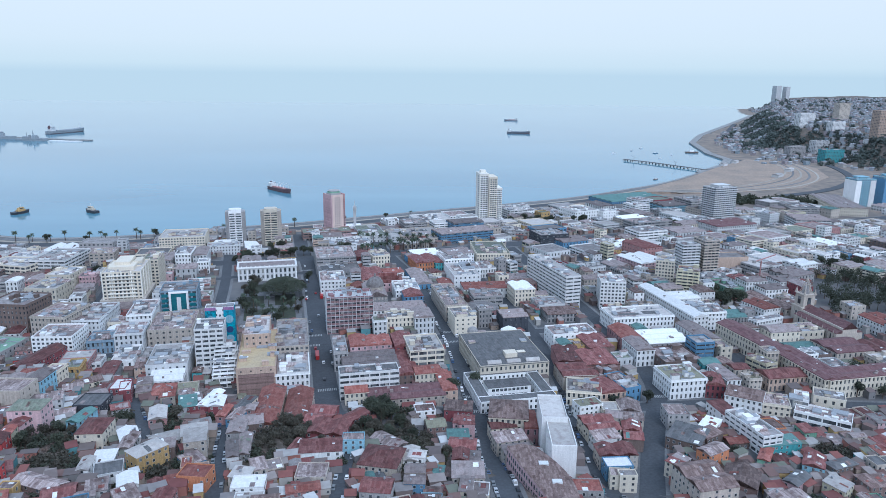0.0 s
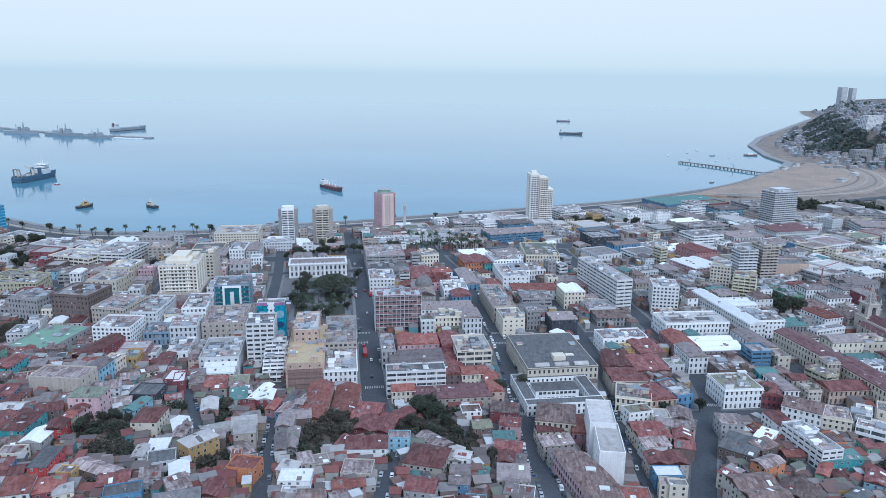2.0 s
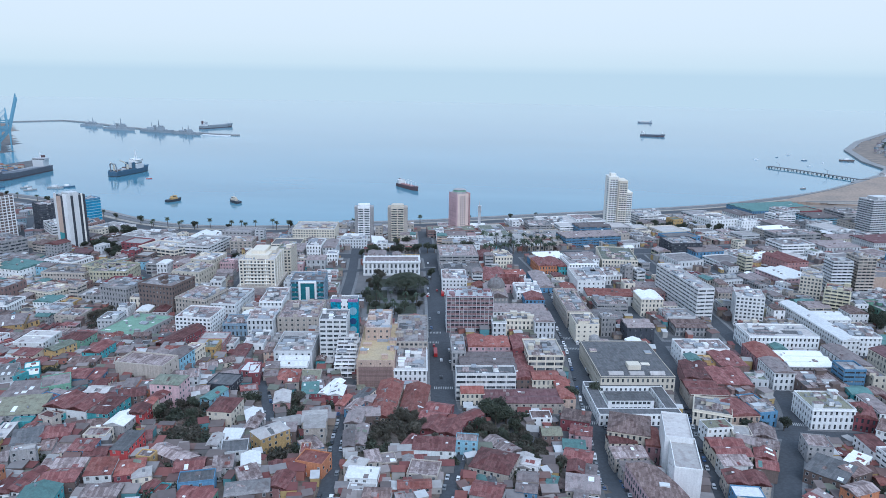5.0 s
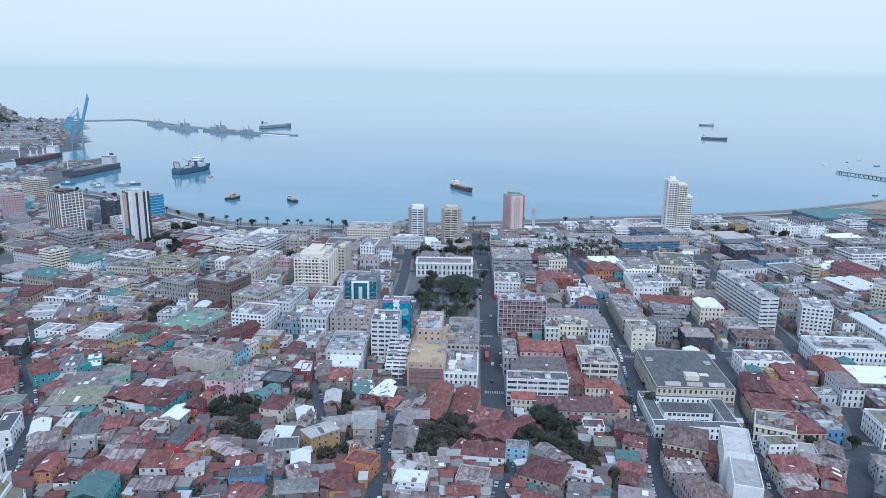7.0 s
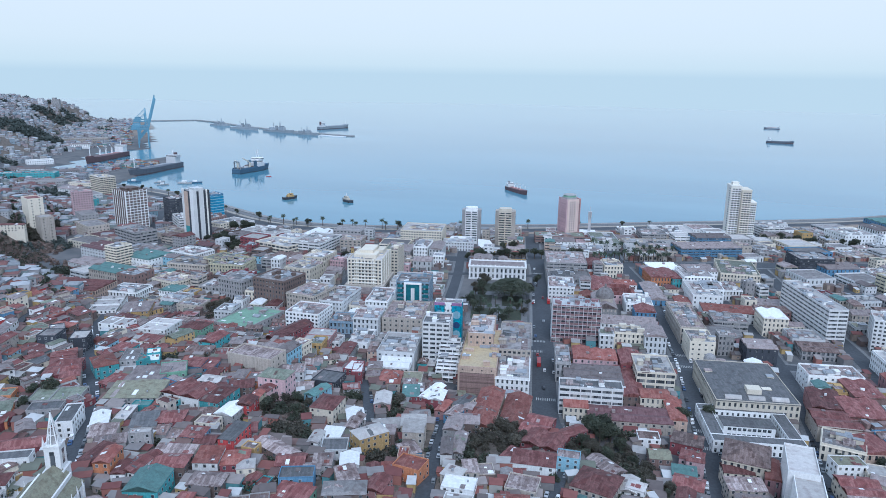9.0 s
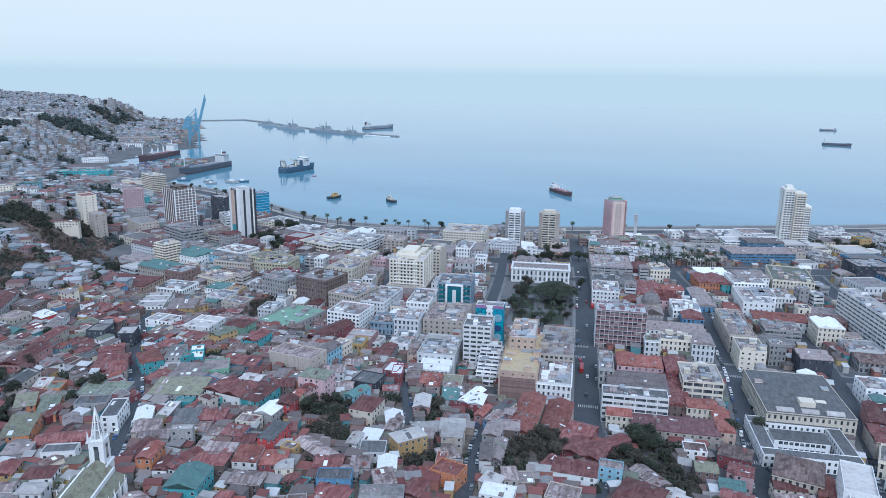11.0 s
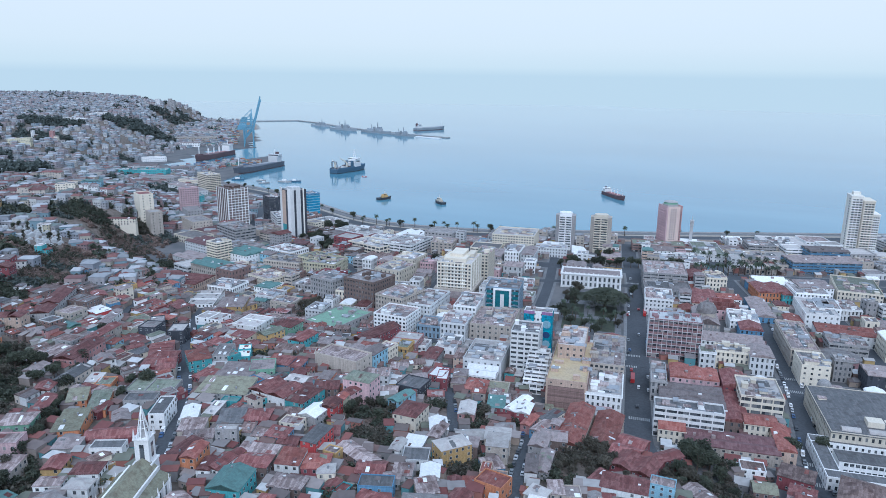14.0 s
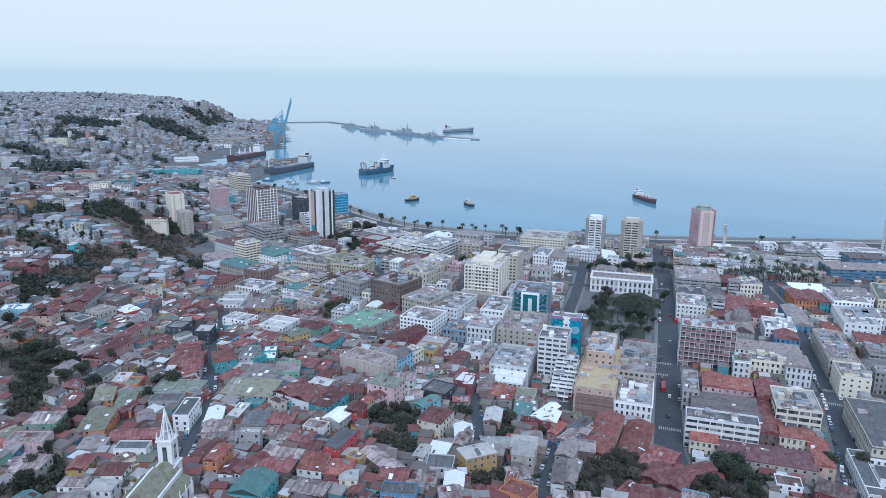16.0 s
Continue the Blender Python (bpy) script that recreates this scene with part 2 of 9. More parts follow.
def ground_material():
    """Grey made ground on the plain, dry scrub and earth on the slopes."""
    m = shade("hill_scrub", (0.105, 0.090, 0.072), 0.95, 0.3, 0.04, 0.3, other=(0.18, 0.138, 0.115), bump=0.4)
    n, l = m.node_tree.nodes, m.node_tree.links
    b = n["Principled BSDF"]
    was = b.inputs["Base Color"].links[0].from_socket
    geo, sep, mr, nz, cr, mx = (n.new(k) for k in ("ShaderNodeNewGeometry", "ShaderNodeSeparateXYZ", "ShaderNodeMapRange", "ShaderNodeTexNoise", "ShaderNodeValToRGB", "ShaderNodeMix"))
    mx.data_type = "RGBA"
    nz.inputs["Scale"].default_value, nz.inputs["Detail"].default_value = 0.05, 6
    cr.color_ramp.elements[0].position, cr.color_ramp.elements[0].color = 0.35, (0.095, 0.096, 0.10, 1)
    cr.color_ramp.elements[1].position, cr.color_ramp.elements[1].color = 0.68, (0.16, 0.15, 0.145, 1)
    mr.inputs[1].default_value, mr.inputs[2].default_value = 9.0, 14.0
    l.new(geo.outputs["Position"], sep.inputs[0])
    l.new(geo.outputs["Position"], nz.inputs[0])
    # brown unpaved earth along the eastern shore
    edge, earth, both = n.new("ShaderNodeMapRange"), n.new("ShaderNodeValToRGB"), n.new("ShaderNodeMix")
    both.data_type = "RGBA"
    edge.inputs[1].default_value, edge.inputs[2].default_value = 1120, 1240
    earth.color_ramp.elements[0].position, earth.color_ramp.elements[0].color = 0.35, (0.17, 0.145, 0.125, 1)
    earth.color_ramp.elements[1].position, earth.color_ramp.elements[1].color = 0.66, (0.28, 0.22, 0.175, 1)
    east = n.new("ShaderNodeMath")
    east.operation = "MULTIPLY_ADD"
    east.inputs[1].default_value = 0.35
    l.new(sep.outputs["X"], east.inputs[0])
    l.new(sep.outputs["Y"], east.inputs[2])
    l.new(east.outputs[0], edge.inputs[0])
    l.new(nz.outputs[0], earth.inputs[0])
    l.new(edge.outputs[0], both.inputs[0])
    l.new(cr.outputs[0], both.inputs[6])
    l.new(earth.outputs[0], both.inputs[7])
    l.new(sep.outputs["Z"], mr.inputs[0])
    l.new(nz.outputs[0], cr.inputs[0])
    l.new(mr.outputs[0], mx.inputs[0])
    l.new(both.outputs[2], mx.inputs[6])
    l.new(was, mx.inputs[7])
    l.new(mx.outputs[2], b.inputs["Base Color"])
    return m



# the lie of the land: the coast, the foot of the hills and the heights between them
COAST = [(-2700, 2500), (-2236, 2290), (-2080, 2338), (-1323, 1485), (-1402, 1420), (-1232, 1095), (-1190, 1095),
         (-1200, 1440), (-1062, 1240), (-985, 1033), (-963, 983), (-869, 971), (-776, 948), (-657, 889), (-545, 833),
         (-478, 822), (-395, 838), (-335, 862), (-283, 894), (-193, 929), (-115, 973), (41, 1055), (162, 1118),
         (245, 1171), (318, 1235), (428, 1328), (549, 1487), (644, 1608), (704, 1733), (709, 1874), (770, 2180),
         (897, 2465), (1146, 2904), (1643, 3797), (1740, 4180), (1880, 4570), (2140, 4720), (2320, 5300), (2388, 6000), (2900, 6150)]
FOOT = [(700, 130), (400, 210), (200, 280), (90, 296), (20, 325), (-60, 380), (-120, 384), (-165, 400), (-210, 425),
        (-280, 440), (-320, 428), (-385, 428), (-485, 470), (-550, 482), (-640, 530), (-665, 590), (-760, 700),
        (-900, 790), (-1000, 830), (-1290, 1003), (-1480, 1320), (-1750, 1600), (-2020, 1850), (-2240, 2240), (-2700, 2400)]
BLUFF = [(2600, 700), (1500, 1000), (1090, 1230), (920, 1420), (925, 1640), (940, 1865), (870, 1960), (1020, 2400),
         (1230, 2950), (1670, 3800), (2010, 4560), (2480, 5500), (2800, 6100)]


def side_distance(px, py, line):
    """Distance to a polyline, positive on its left-hand side."""
    best, sign = np.full(px.shape, 1e9), np.ones(px.shape)
    for (ax, ay), (bx, by) in zip(line, line[1:]):
        dx, dy = bx - ax, by - ay
        t = np.clip(((px - ax) * dx + (py - ay) * dy) / (dx * dx + dy * dy), 0, 1)
        gap = np.hypot(px - ax - t * dx, py - ay - t * dy)
        cross = dx * (py - ay) - dy * (px - ax)
        near = gap < best - 1e-6
        best, sign = np.where(near, gap, best), np.where(near, np.where(cross >= 0, 1.0, -1.0), sign)
    return best * sign


def on_land(px, py):
    """Whether places lie within the coast's line, closed far inland."""
    ring = COAST + [(6000, 6150), (6000, -3000), (-6000, -3000), (-6000, 2500)]
    odd = np.zeros(px.shape, bool)
    for (ax, ay), (bx, by) in zip(ring, ring[1:] + ring[:1]):
        if ay != by:
            odd ^= ((ay > py) != (by > py)) & (px < (bx - ax) * (py - ay) / (by - ay) + ax)
    return odd


def ramp(v, a, b):
    s = np.clip((v - a) / (b - a), 0, 1)
    return s * s * (3 - 2 * s)


def heights(px, py):
    """Height of the ground at places given as arrays."""
    px, py = np.asarray(px, float), np.asarray(py, float)
    land = on_land(px, py)
    inland = np.where(land, 1, -1) * np.abs(side_distance(px, py, COAST))
    hill = side_distance(px, py, FOOT)
    bluff = -side_distance(px, py, BLUFF)
    z = 3.0 + 5.0 * ramp(inland, 20, 160)
    wave = np.sin(px / 61 + 1.3) * np.cos(py / 47) + 0.6 * np.sin(px / 29 + py / 37)
    left = ramp(-px, 330, 620)
    far = ramp(-px, 900, 1500)
    d = np.maximum(hill, 0)
    near_rise = 0.15 * d + 5 * ramp(d, 5, 30)
    left_rise = 22 * ramp(d, 0, 60) + 0.17 * d + 4 * wave * ramp(d, 20, 90)
    far_rise = (26 + 44 * ramp(-px, 1500, 1900)) * ramp(d, 0, 110) + 0.12 * d + 9 * wave * ramp(d, 20, 120)
    rise = near_rise * (1 - left) + left_rise * left
    rise = rise * (1 - far) + far_rise * far
    top = 42 + 70 * left - 32 * far
    z = z + top * np.tanh(rise / top)
    b = np.maximum(bluff, 0)
    z = z + 48 * ramp(b, 0, 100) + 46 * np.tanh(b / 900) + 4 * wave * ramp(b, 40, 200)
    return np.where(inland > 0, z, -4.0)


def ground(x, y):
    return float(heights(np.array([x]), np.array([y]))[0])


# ---- mesh building ----
class Shape:
    """Gathers faces, then becomes one mesh."""

    def __init__(self):
        self.v, self.f, self.m = [], [], []

    def add(self, verts, faces, mat=0):
        k = len(self.v)
        self.v += verts
        self.f += [tuple(i + k for i in f) for f in faces]
        self.m += [mat] * len(faces)

    def box(self, x0, x1, y0, y1, z0, z1, mat=0):
        self.add([(x0, y0, z0), (x1, y0, z0), (x1, y1, z0), (x0, y1, z0), (x0, y0, z1), (x1, y0, z1), (x1, y1, z1), (x0, y1, z1)],
                 [(0, 3, 2, 1), (4, 5, 6, 7), (0, 1, 5, 4), (1, 2, 6, 5), (2, 3, 7, 6), (3, 0, 4, 7)], mat)

    def prism(self, outline, z0, z1, mat=0):
        n = len(outline)
        self.add([(x, y, z0) for x, y in outline] + [(x, y, z1) for x, y in outline],
                 [tuple(range(n - 1, -1, -1)), tuple(range(n, 2 * n))] + [(i, (i + 1) % n, n + (i + 1) % n, n + i) for i in range(n)], mat)

    def cone(self, x, y, z0, z1, r0, r1, n=10, mat=0):
        ring = [(math.cos(2 * math.pi * i / n), math.sin(2 * math.pi * i / n)) for i in range(n)]
        self.add([(x + c * r0, y + s * r0, z0) for c, s in ring] + [(x + c * r1, y + s * r1, z1) for c, s in ring],
                 [tuple(range(n - 1, -1, -1)), tuple(range(n, 2 * n))] + [(i, (i + 1) % n, n + (i + 1) % n, n + i) for i in range(n)], mat)

    def beam(self, a, b, r, mat=0):
        a, b = Vector(a), Vector(b)
        d = (b - a).normalized()
        side = d.cross(Vector((0, 0, 1)) if abs(d.z) < 0.9 else Vector((1, 0, 0))).normalized() * r
        up = d.cross(side)
        self.add([tuple(p + s) for p in (a, b) for s in (side + up, side - up, -side - up, -side + up)],
                 [(0, 1, 2, 3), (7, 6, 5, 4), (0, 4, 5, 1), (1, 5, 6, 2), (2, 6, 7, 3), (3, 7, 4, 0)], mat)

    def mesh(self, name, *mats):
        me = bpy.data.meshes.new(name)
        me.from_pydata(self.v, [], self.f)
        for m in mats:
            me.materials.append(m)
        if len(mats) > 1:
            me.polygons.foreach_set("material_index", self.m)
        me.update()
        return me


def part(name, shape, material, parent, label="", kind=""):
    mats = material if isinstance(material, tuple) else (material,)
    ob = new(name, shape.mesh(name, *mats))
    ob.parent = parent
    return tagged(ob, label, kind=kind)


def thing(name, shape, material, m, label, category, group="", kind=""):
    mats = material if isinstance(material, tuple) else (material,)
    ob = new(name, shape.mesh(name, *mats))
    ob.matrix_world = m
    return tagged(ob, label, category, group, kind)


# ---- what is taken: a plan in two-metre squares, so that nothing is built into anything else ----
OX, OY, CELL = -1300.0, 60.0, 2.0
taken = np.zeros((1100, 720), bool)


def squares(x, y, w, d, turn):
    r = math.hypot(w, d) / 2 + 2
    i0, i1 = max(0, int((x - r - OX) / CELL)), min(taken.shape[0], int((x + r - OX) / CELL) + 1)
    j0, j1 = max(0, int((y - r - OY) / CELL)), min(taken.shape[1], int((y + r - OY) / CELL) + 1)
    if i1 <= i0 or j1 <= j0:
        return None
    gx, gy = np.meshgrid(OX + (np.arange(i0, i1) + 0.5) * CELL - x, OY + (np.arange(j0, j1) + 0.5) * CELL - y, indexing="ij")
    c, s = math.cos(radians(turn)), math.sin(radians(turn))
    return (slice(i0, i1), slice(j0, j1)), (np.abs(gx * c + gy * s) <= w / 2) & (np.abs(-gx * s + gy * c) <= d / 2)


def take(x, y, w, d, turn):
    found = squares(x, y, w, d, turn)
    if found:
        taken[found[0]] |= found[1]


def free(x, y, w, d, turn, share=0.04):
    found = squares(x, y, w, d, turn)
    return bool(found) and (taken[found[0]] & found[1]).sum() <= share * max(1, found[1].sum())


def seen_from_air(x, y):
    """Whether a place lies within the sweep of ground that the flight overlooks."""
    a = math.degrees(math.atan2(-x, y + 5))
    return -35 < a < 65


def grid_turn(x, y):
    """How the streets turn from place to place."""
    r = 12.0
    if x > 60 and y < 560:
        r = 10.0
    if y > 650:
        r = 12 + 14 * min(1, max(0, (x + 150) / 250))
    if x < -330:
        r = 12 - 22 * min(1, (-330 - x) / 200)
    return r


# ---- sea, land, coast and streets ----
def sheet():
    xs = np.r_[np.arange(-3400, -1060, 40), np.arange(-1060, 800, 8), np.arange(800, 2800, 40)].astype(float)
    ys = np.r_[np.arange(-300, 120, 30), np.arange(120, 1500, 8), np.arange(1500, 4960, 40)].astype(float)
    gx, gy = np.meshgrid(xs, ys, indexing="ij")
    z = heights(gx, gy)
    a, b = len(xs), len(ys)
    idx = np.arange(a * b).reshape(a, b)
    faces = np.stack([idx[:-1, :-1], idx[1:, :-1], idx[1:, 1:], idx[:-1, 1:]], -1).reshape(-1, 4)
    me = bpy.data.meshes.new("ground")
    me.from_pydata(np.stack([gx, gy, z], -1).reshape(-1, 3).tolist(), [], faces.tolist())
    me.materials.append(ground_material())
    me.polygons.foreach_set("use_smooth", [True] * len(faces))
    tagged(new("ground", me), "grey city plain rising to dry scrub-covered hills", "ground", kind="structure")


sheet()
sea = Shape()
sea.add([(-4950, -400, 0), (4950, -400, 0), (4950, 4990, 0), (-4950, 4990, 0)], [(0, 1, 2, 3)])
tagged(new("water", sea.mesh("water", sea_material())), "calm pale blue-grey sea reflecting the overcast sky", "sea", kind="structure")


def along(line, step=6.0):
    """Even points along a polyline, rounded at its corners."""
    pts = [Vector(p) for p in line]
    for _ in range(2):
        pts = [pts[0]] + [q for a, b in zip(pts, pts[1:]) for q in (a.lerp(b, 0.25), a.lerp(b, 0.75))] + [pts[-1]]
    out = []
    for a, b in zip(pts, pts[1:]):
        k = max(1, int((b - a).length / step))
        out += [a.lerp(b, i / k) for i in range(k)]
    return out + [pts[-1]]


def ribbon(name, line, width, lift, material, label, category, reserve=True, side=0.0):
    """A strip laid over the ground along a line."""
    pts, s = along(line), Shape()
    left, right = [], []
    for k, p in enumerate(pts):
        d = (pts[min(k + 1, len(pts) - 1)] - pts[max(k - 1, 0)]).normalized()
        nrm = Vector((-d.y, d.x))
        c = p + nrm * side
        left.append(c + nrm * width / 2)
        right.append(c - nrm * width / 2)
        if reserve:
            take(c.x, c.y, 9, width + 1, math.degrees(math.atan2(d.y, d.x)))
    zl = heights([p.x for p in left], [p.y for p in left])
    zr = heights([p.x for p in right], [p.y for p in right])
    n = len(pts)
    high = np.maximum(zl, zr)
    lo = np.where(high - np.minimum(zl, zr) > 1.5, 0.5 * (zl + zr) + 0.4, high)
    lo = np.maximum(lo, 2.5)
    v = [(p.x, p.y, z + lift) for p, z in zip(left, lo)] + [(p.x, p.y, z + lift) for p, z in zip(right, lo)]
    s.add(v + [(a, b, c - lift - 3.0) for a, b, c in v], [(n + k, n + k + 1, k + 1, k) for k in range(n - 1)]
          + [(k, k + 1, 2 * n + k + 1, 2 * n + k) for k in range(n - 1)] + [(3 * n + k, 3 * n + k + 1, n + k + 1, n + k) for k in range(n - 1)])
    return tagged(new(name, s.mesh(name, material)), label, category, kind="structure")


STREETS = dict(
    main=([(-58, 352), (-67, 381), (-90, 490), (-111, 584), (-136, 695), (-153, 745), (-178, 850)], 15),
    market=([(34, 240), (29, 291), (24, 355), (19, 398), (8, 492), (-3, 543), (-19, 620), (-32, 667), (-50, 715), (-78, 800), (-95, 900)], 12),
    middle=([(82, 262), (79, 321), (79, 391), (76, 451), (71, 506), (58, 575), (40, 640), (25, 700), (10, 760)], 9),
    east=([(92, 262), (115, 344), (133, 392), (138, 420), (137, 453), (132, 495), (125, 546), (112, 607), (95, 690), (78, 780)], 12),
    cross=([(-128, 396), (-62, 396), (21, 386), (60, 380), (88, 379), (133, 386), (190, 392), (300, 385)], 10),
    second=([(-240, 452), (-95, 482), (6, 497), (72, 510), (132, 520), (220, 510), (330, 540)], 9),
    palms=([(-360, 660), (-270, 690), (-144, 722), (-45, 750), (80, 795), (200, 845), (420, 900), (640, 980)], 20),
    square=([(-166, 470), (-184, 545), (-205, 640), (-232, 735), (-250, 820)], 9),
    north=([(-300, 585), (-200, 655), (-130, 668), (-30, 672), (60, 690), (180, 720), (330, 790)], 8),
    west=([(-262, 460), (-290, 560), (-312, 640), (-330, 740)], 8),
    far=([(210, 400), (205, 500), (175, 620), (150, 720), (120, 830)], 9),
    outer=([(330, 420), (320, 560), (290, 680), (250, 800), (220, 930)], 10),
    port=([(-360, 560), (-450, 620), (-540, 620), (-600, 650), (-640, 720), (-700, 800)], 13),
    hill=([(-208, 168), (-220, 188), (-231, 203), (-238, 213), (-245, 222), (-255, 235), (-267, 251), (-283, 268), (-306, 290), (-331, 312), (-357, 339), (-387, 374), (-411, 407)], 8),
    lane=([(-90, 240), (-96, 268), (-105, 301), (-110, 326), (-118, 345)], 7),
    stair=([(-42, 240), (-44, 274), (-45, 318)], 7),
    upper=([(-146, 312), (-153, 328), (-166, 352), (-180, 375), (-201, 414)], 6),
    gully=([(-278, 171), (-297, 196), (-317, 220), (-350, 256), (-389, 299), (-407, 321), (-440, 370)], 5),
)
for k, (line, width) in enumerate(STREETS.values()):
    ribbon("road", line, width, 0.10 + 0.012 * k, ASPHALT, "dark asphalt city street with worn surface", "road")
for rank, key in enumerate(("main", "market", "middle", "east", "cross", "second", "palms", "north", "square")):
    line, width = STREETS[key]
    for sgn in (-1, 1):
        ribbon("pavement", line, 2.4, 0.02 + 0.008 * rank, PAVING, "grey paved footway beside the street", "pavement", side=sgn * (width / 2 + 1.3))


def inland(k0, k1, off):
    """The coast's line, moved inland."""
    pts = COAST[k0:k1]
    res = []
    for k, p in enumerate(pts):
        a, b = Vector(pts[max(0, k - 1)]), Vector(pts[min(len(pts) - 1, k + 1)])
        d = (b - a).normalized()
        res.append((p[0] + d.y * off, p[1] - d.x * off))
    return res


ribbon("sea_wall", inland(10, 29, 2), 7, 1.0, STONE, "grey stone sea wall along the shore", "sea wall")
ribbon("road", inland(10, 29, 34), 13, 0.15, ASPHALT, "coastal avenue of dark asphalt", "road")
ribbon("pavement", inland(10, 29, 12), 9, 0.3, PAVING, "pale seaside promenade", "promenade")
for k in range(2):
    ribbon("railway", inland(10, 29, 52 + 7 * k), 4.5, 0.2, EARTH, "railway track bed of brown ballast", "railway")
ribbon("trim", inland(10, 29, 21), 6, 0.25, SAND, "dry verge beside the promenade", "verge")



# ---- buildings ----
STYLES = dict(  # bay, storey, share of wall in a bay, height of sill and of lintel
    grid=(3.0, 3.0, 0.42, 0.95, 0.45), strip=(4.4, 3.1, 0.22, 1.25, 0.4), ornate=(3.0, 3.9, 0.58, 0.9, 0.8), bands=(6.5, 3.2, 0.10, 1.1, 0.7), low=(4.2, 4.0, 0.68, 1.2, 1.0),
    open=(6.0, 3.6, 0.12, 1.1, 0.5), brick=(3.1, 3.3, 0.2, 1.7, 0.35), louvre=(6.5, 3.3, 0.86, 1.2, 0.9), portal=(4.0, 3.5, 0.30, 1.0, 0.6), mural=(4.5, 3.2, 0.75, 1.1, 0.7),
    slab=(6.5, 3.3, 0.82, 1.2, 0.9), tower=(4.6, 2.9, 0.62, 1.0, 0.6), balcony=(4.0, 2.8, 0.14, 1.1, 0.35), far=(4.5, 3.4, 0.5, 1.0, 0.8),
)
BAND = 0.34


def facade(s, w, d, h, style, depth=4.0, parapet=0.9):
    """Four walls in one piece, with window openings cut through and reveals turned inwards."""
    bay, storey, solid, sill, lintel = STYLES[style]
    floors = max(1, round(h / storey))
    storey = h / floors
    known = {}

    def vert(x, y, z):
        key = (round(x, 3), round(y, 3), round(z, 3))
        if key not in known:
            known[key] = len(s.v)
            s.v.append(key)
        return known[key]

    def face(*ids):
        s.f.append(ids)
        s.m.append(0)

    levels = [-depth]
    for k in range(floors):
        levels += [k * storey + sill * (0.4 if k == 0 else 1), (k + 1) * storey - lintel]
    levels.append(h + parapet)
    a, b = w / 2, d / 2
    sides = (((-a, -b), (1, 0), w), ((a, -b), (0, 1), d), ((a, b), (-1, 0), w), ((-a, b), (0, -1), d))
    for (x0, y0), (ux, uy), span in sides:
        n = max(1, round(span / bay))
        step = span / n
        gap = max(0.5, step * (1 - solid))
        marks = [0.0]
        for k in range(n):
            marks += [(k + 0.5) * step - gap / 2, (k + 0.5) * step + gap / 2]
        marks.append(span)
        ox, oy = -uy * BAND, ux * BAND

        def at(i, j, inner=False):
            x, y = x0 + ux * marks[i], y0 + uy * marks[i]
            return vert(x + (ox if inner else 0), y + (oy if inner else 0), levels[j])

        for i in range(len(marks) - 1):
            for j in range(len(levels) - 1):
                ring = ((i, j), (i + 1, j), (i + 1, j + 1), (i, j + 1))
                if i % 2 and j % 2:
                    for p, q in zip(ring, ring[1:] + ring[:1]):
                        face(at(*p), at(*q), at(*q, True), at(*p, True))
                else:
                    face(*(at(*p) for p in ring))
    t, top = 0.3, h + parapet
    outer = [vert(x, y, top) for x, y in ((-a, -b), (a, -b), (a, b), (-a, b))]
    inner = [vert(x, y, top) for x, y in ((-a + t, -b + t), (a - t, -b + t), (a - t, b - t), (-a + t, b - t))]
    foot = [vert(x, y, h - 0.4) for x, y in ((-a + t, -b + t), (a - t, -b + t), (a - t, b - t), (-a + t, b - t))]
    for k in range(4):
        m = (k + 1) % 4
        face(outer[k], outer[m], inner[m], inner[k])
        face(inner[k], inner[m], foot[m], foot[k])
    return floors, storey


def pitched(s, w, d, z, rise, over=0.5, hip=0.0, thick=0.22):
    """A gabled or hipped roof whose ridge runs along the longer side."""
    swap = d > w
    a, b = (d, w) if swap else (w, d)
    a, b = a / 2 + over, b / 2 + over
    r = a - hip * b
    top = [(-a, -b, z), (a, -b, z), (a, b, z), (-a, b, z), (-r, 0, z + rise), (r, 0, z + rise)]
    low = [(x, y, q - thick) for x, y, q in top]
    if swap:
        top, low = [(-y, x, q) for x, y, q in top], [(-y, x, q) for x, y, q in low]
    s.add(top + low, [(0, 1, 5, 4), (2, 3, 4, 5), (1, 2, 5), (3, 0, 4), (7, 6, 10, 11), (9, 8, 11, 10), (8, 7, 11), (6, 9, 10),
                      (0, 6, 7, 1), (1, 7, 8, 2), (2, 8, 9, 3), (3, 9, 6, 0)])


ROOFWORDS = dict(maroon="a maroon iron roof", brown="a weathered brown iron roof", rust="a rusted red iron roof", terracotta="a terracotta roof", zinc="a grey zinc roof", gravel="a flat grey roof", pale="a flat pale roof",
                 green="a green sheet roof", white="a white sheet roof", patched="a patched iron roof", court="a green painted roof", ochre="an ochre roof", slate="a dark slate-grey roof", moss="a mossy olive roof", aqua="a sea-green roof")
COLOURWORDS = dict(pale="pale grey", umber="dark brown", lemon="pale yellow", sky="light blue", dark="blackish", peach="peach-coloured", brick="brick-red", cocoa="cocoa-brown")
rng = random.Random(7)


def boxed(*args):
    s = Shape()
    s.box(*args)
    return s


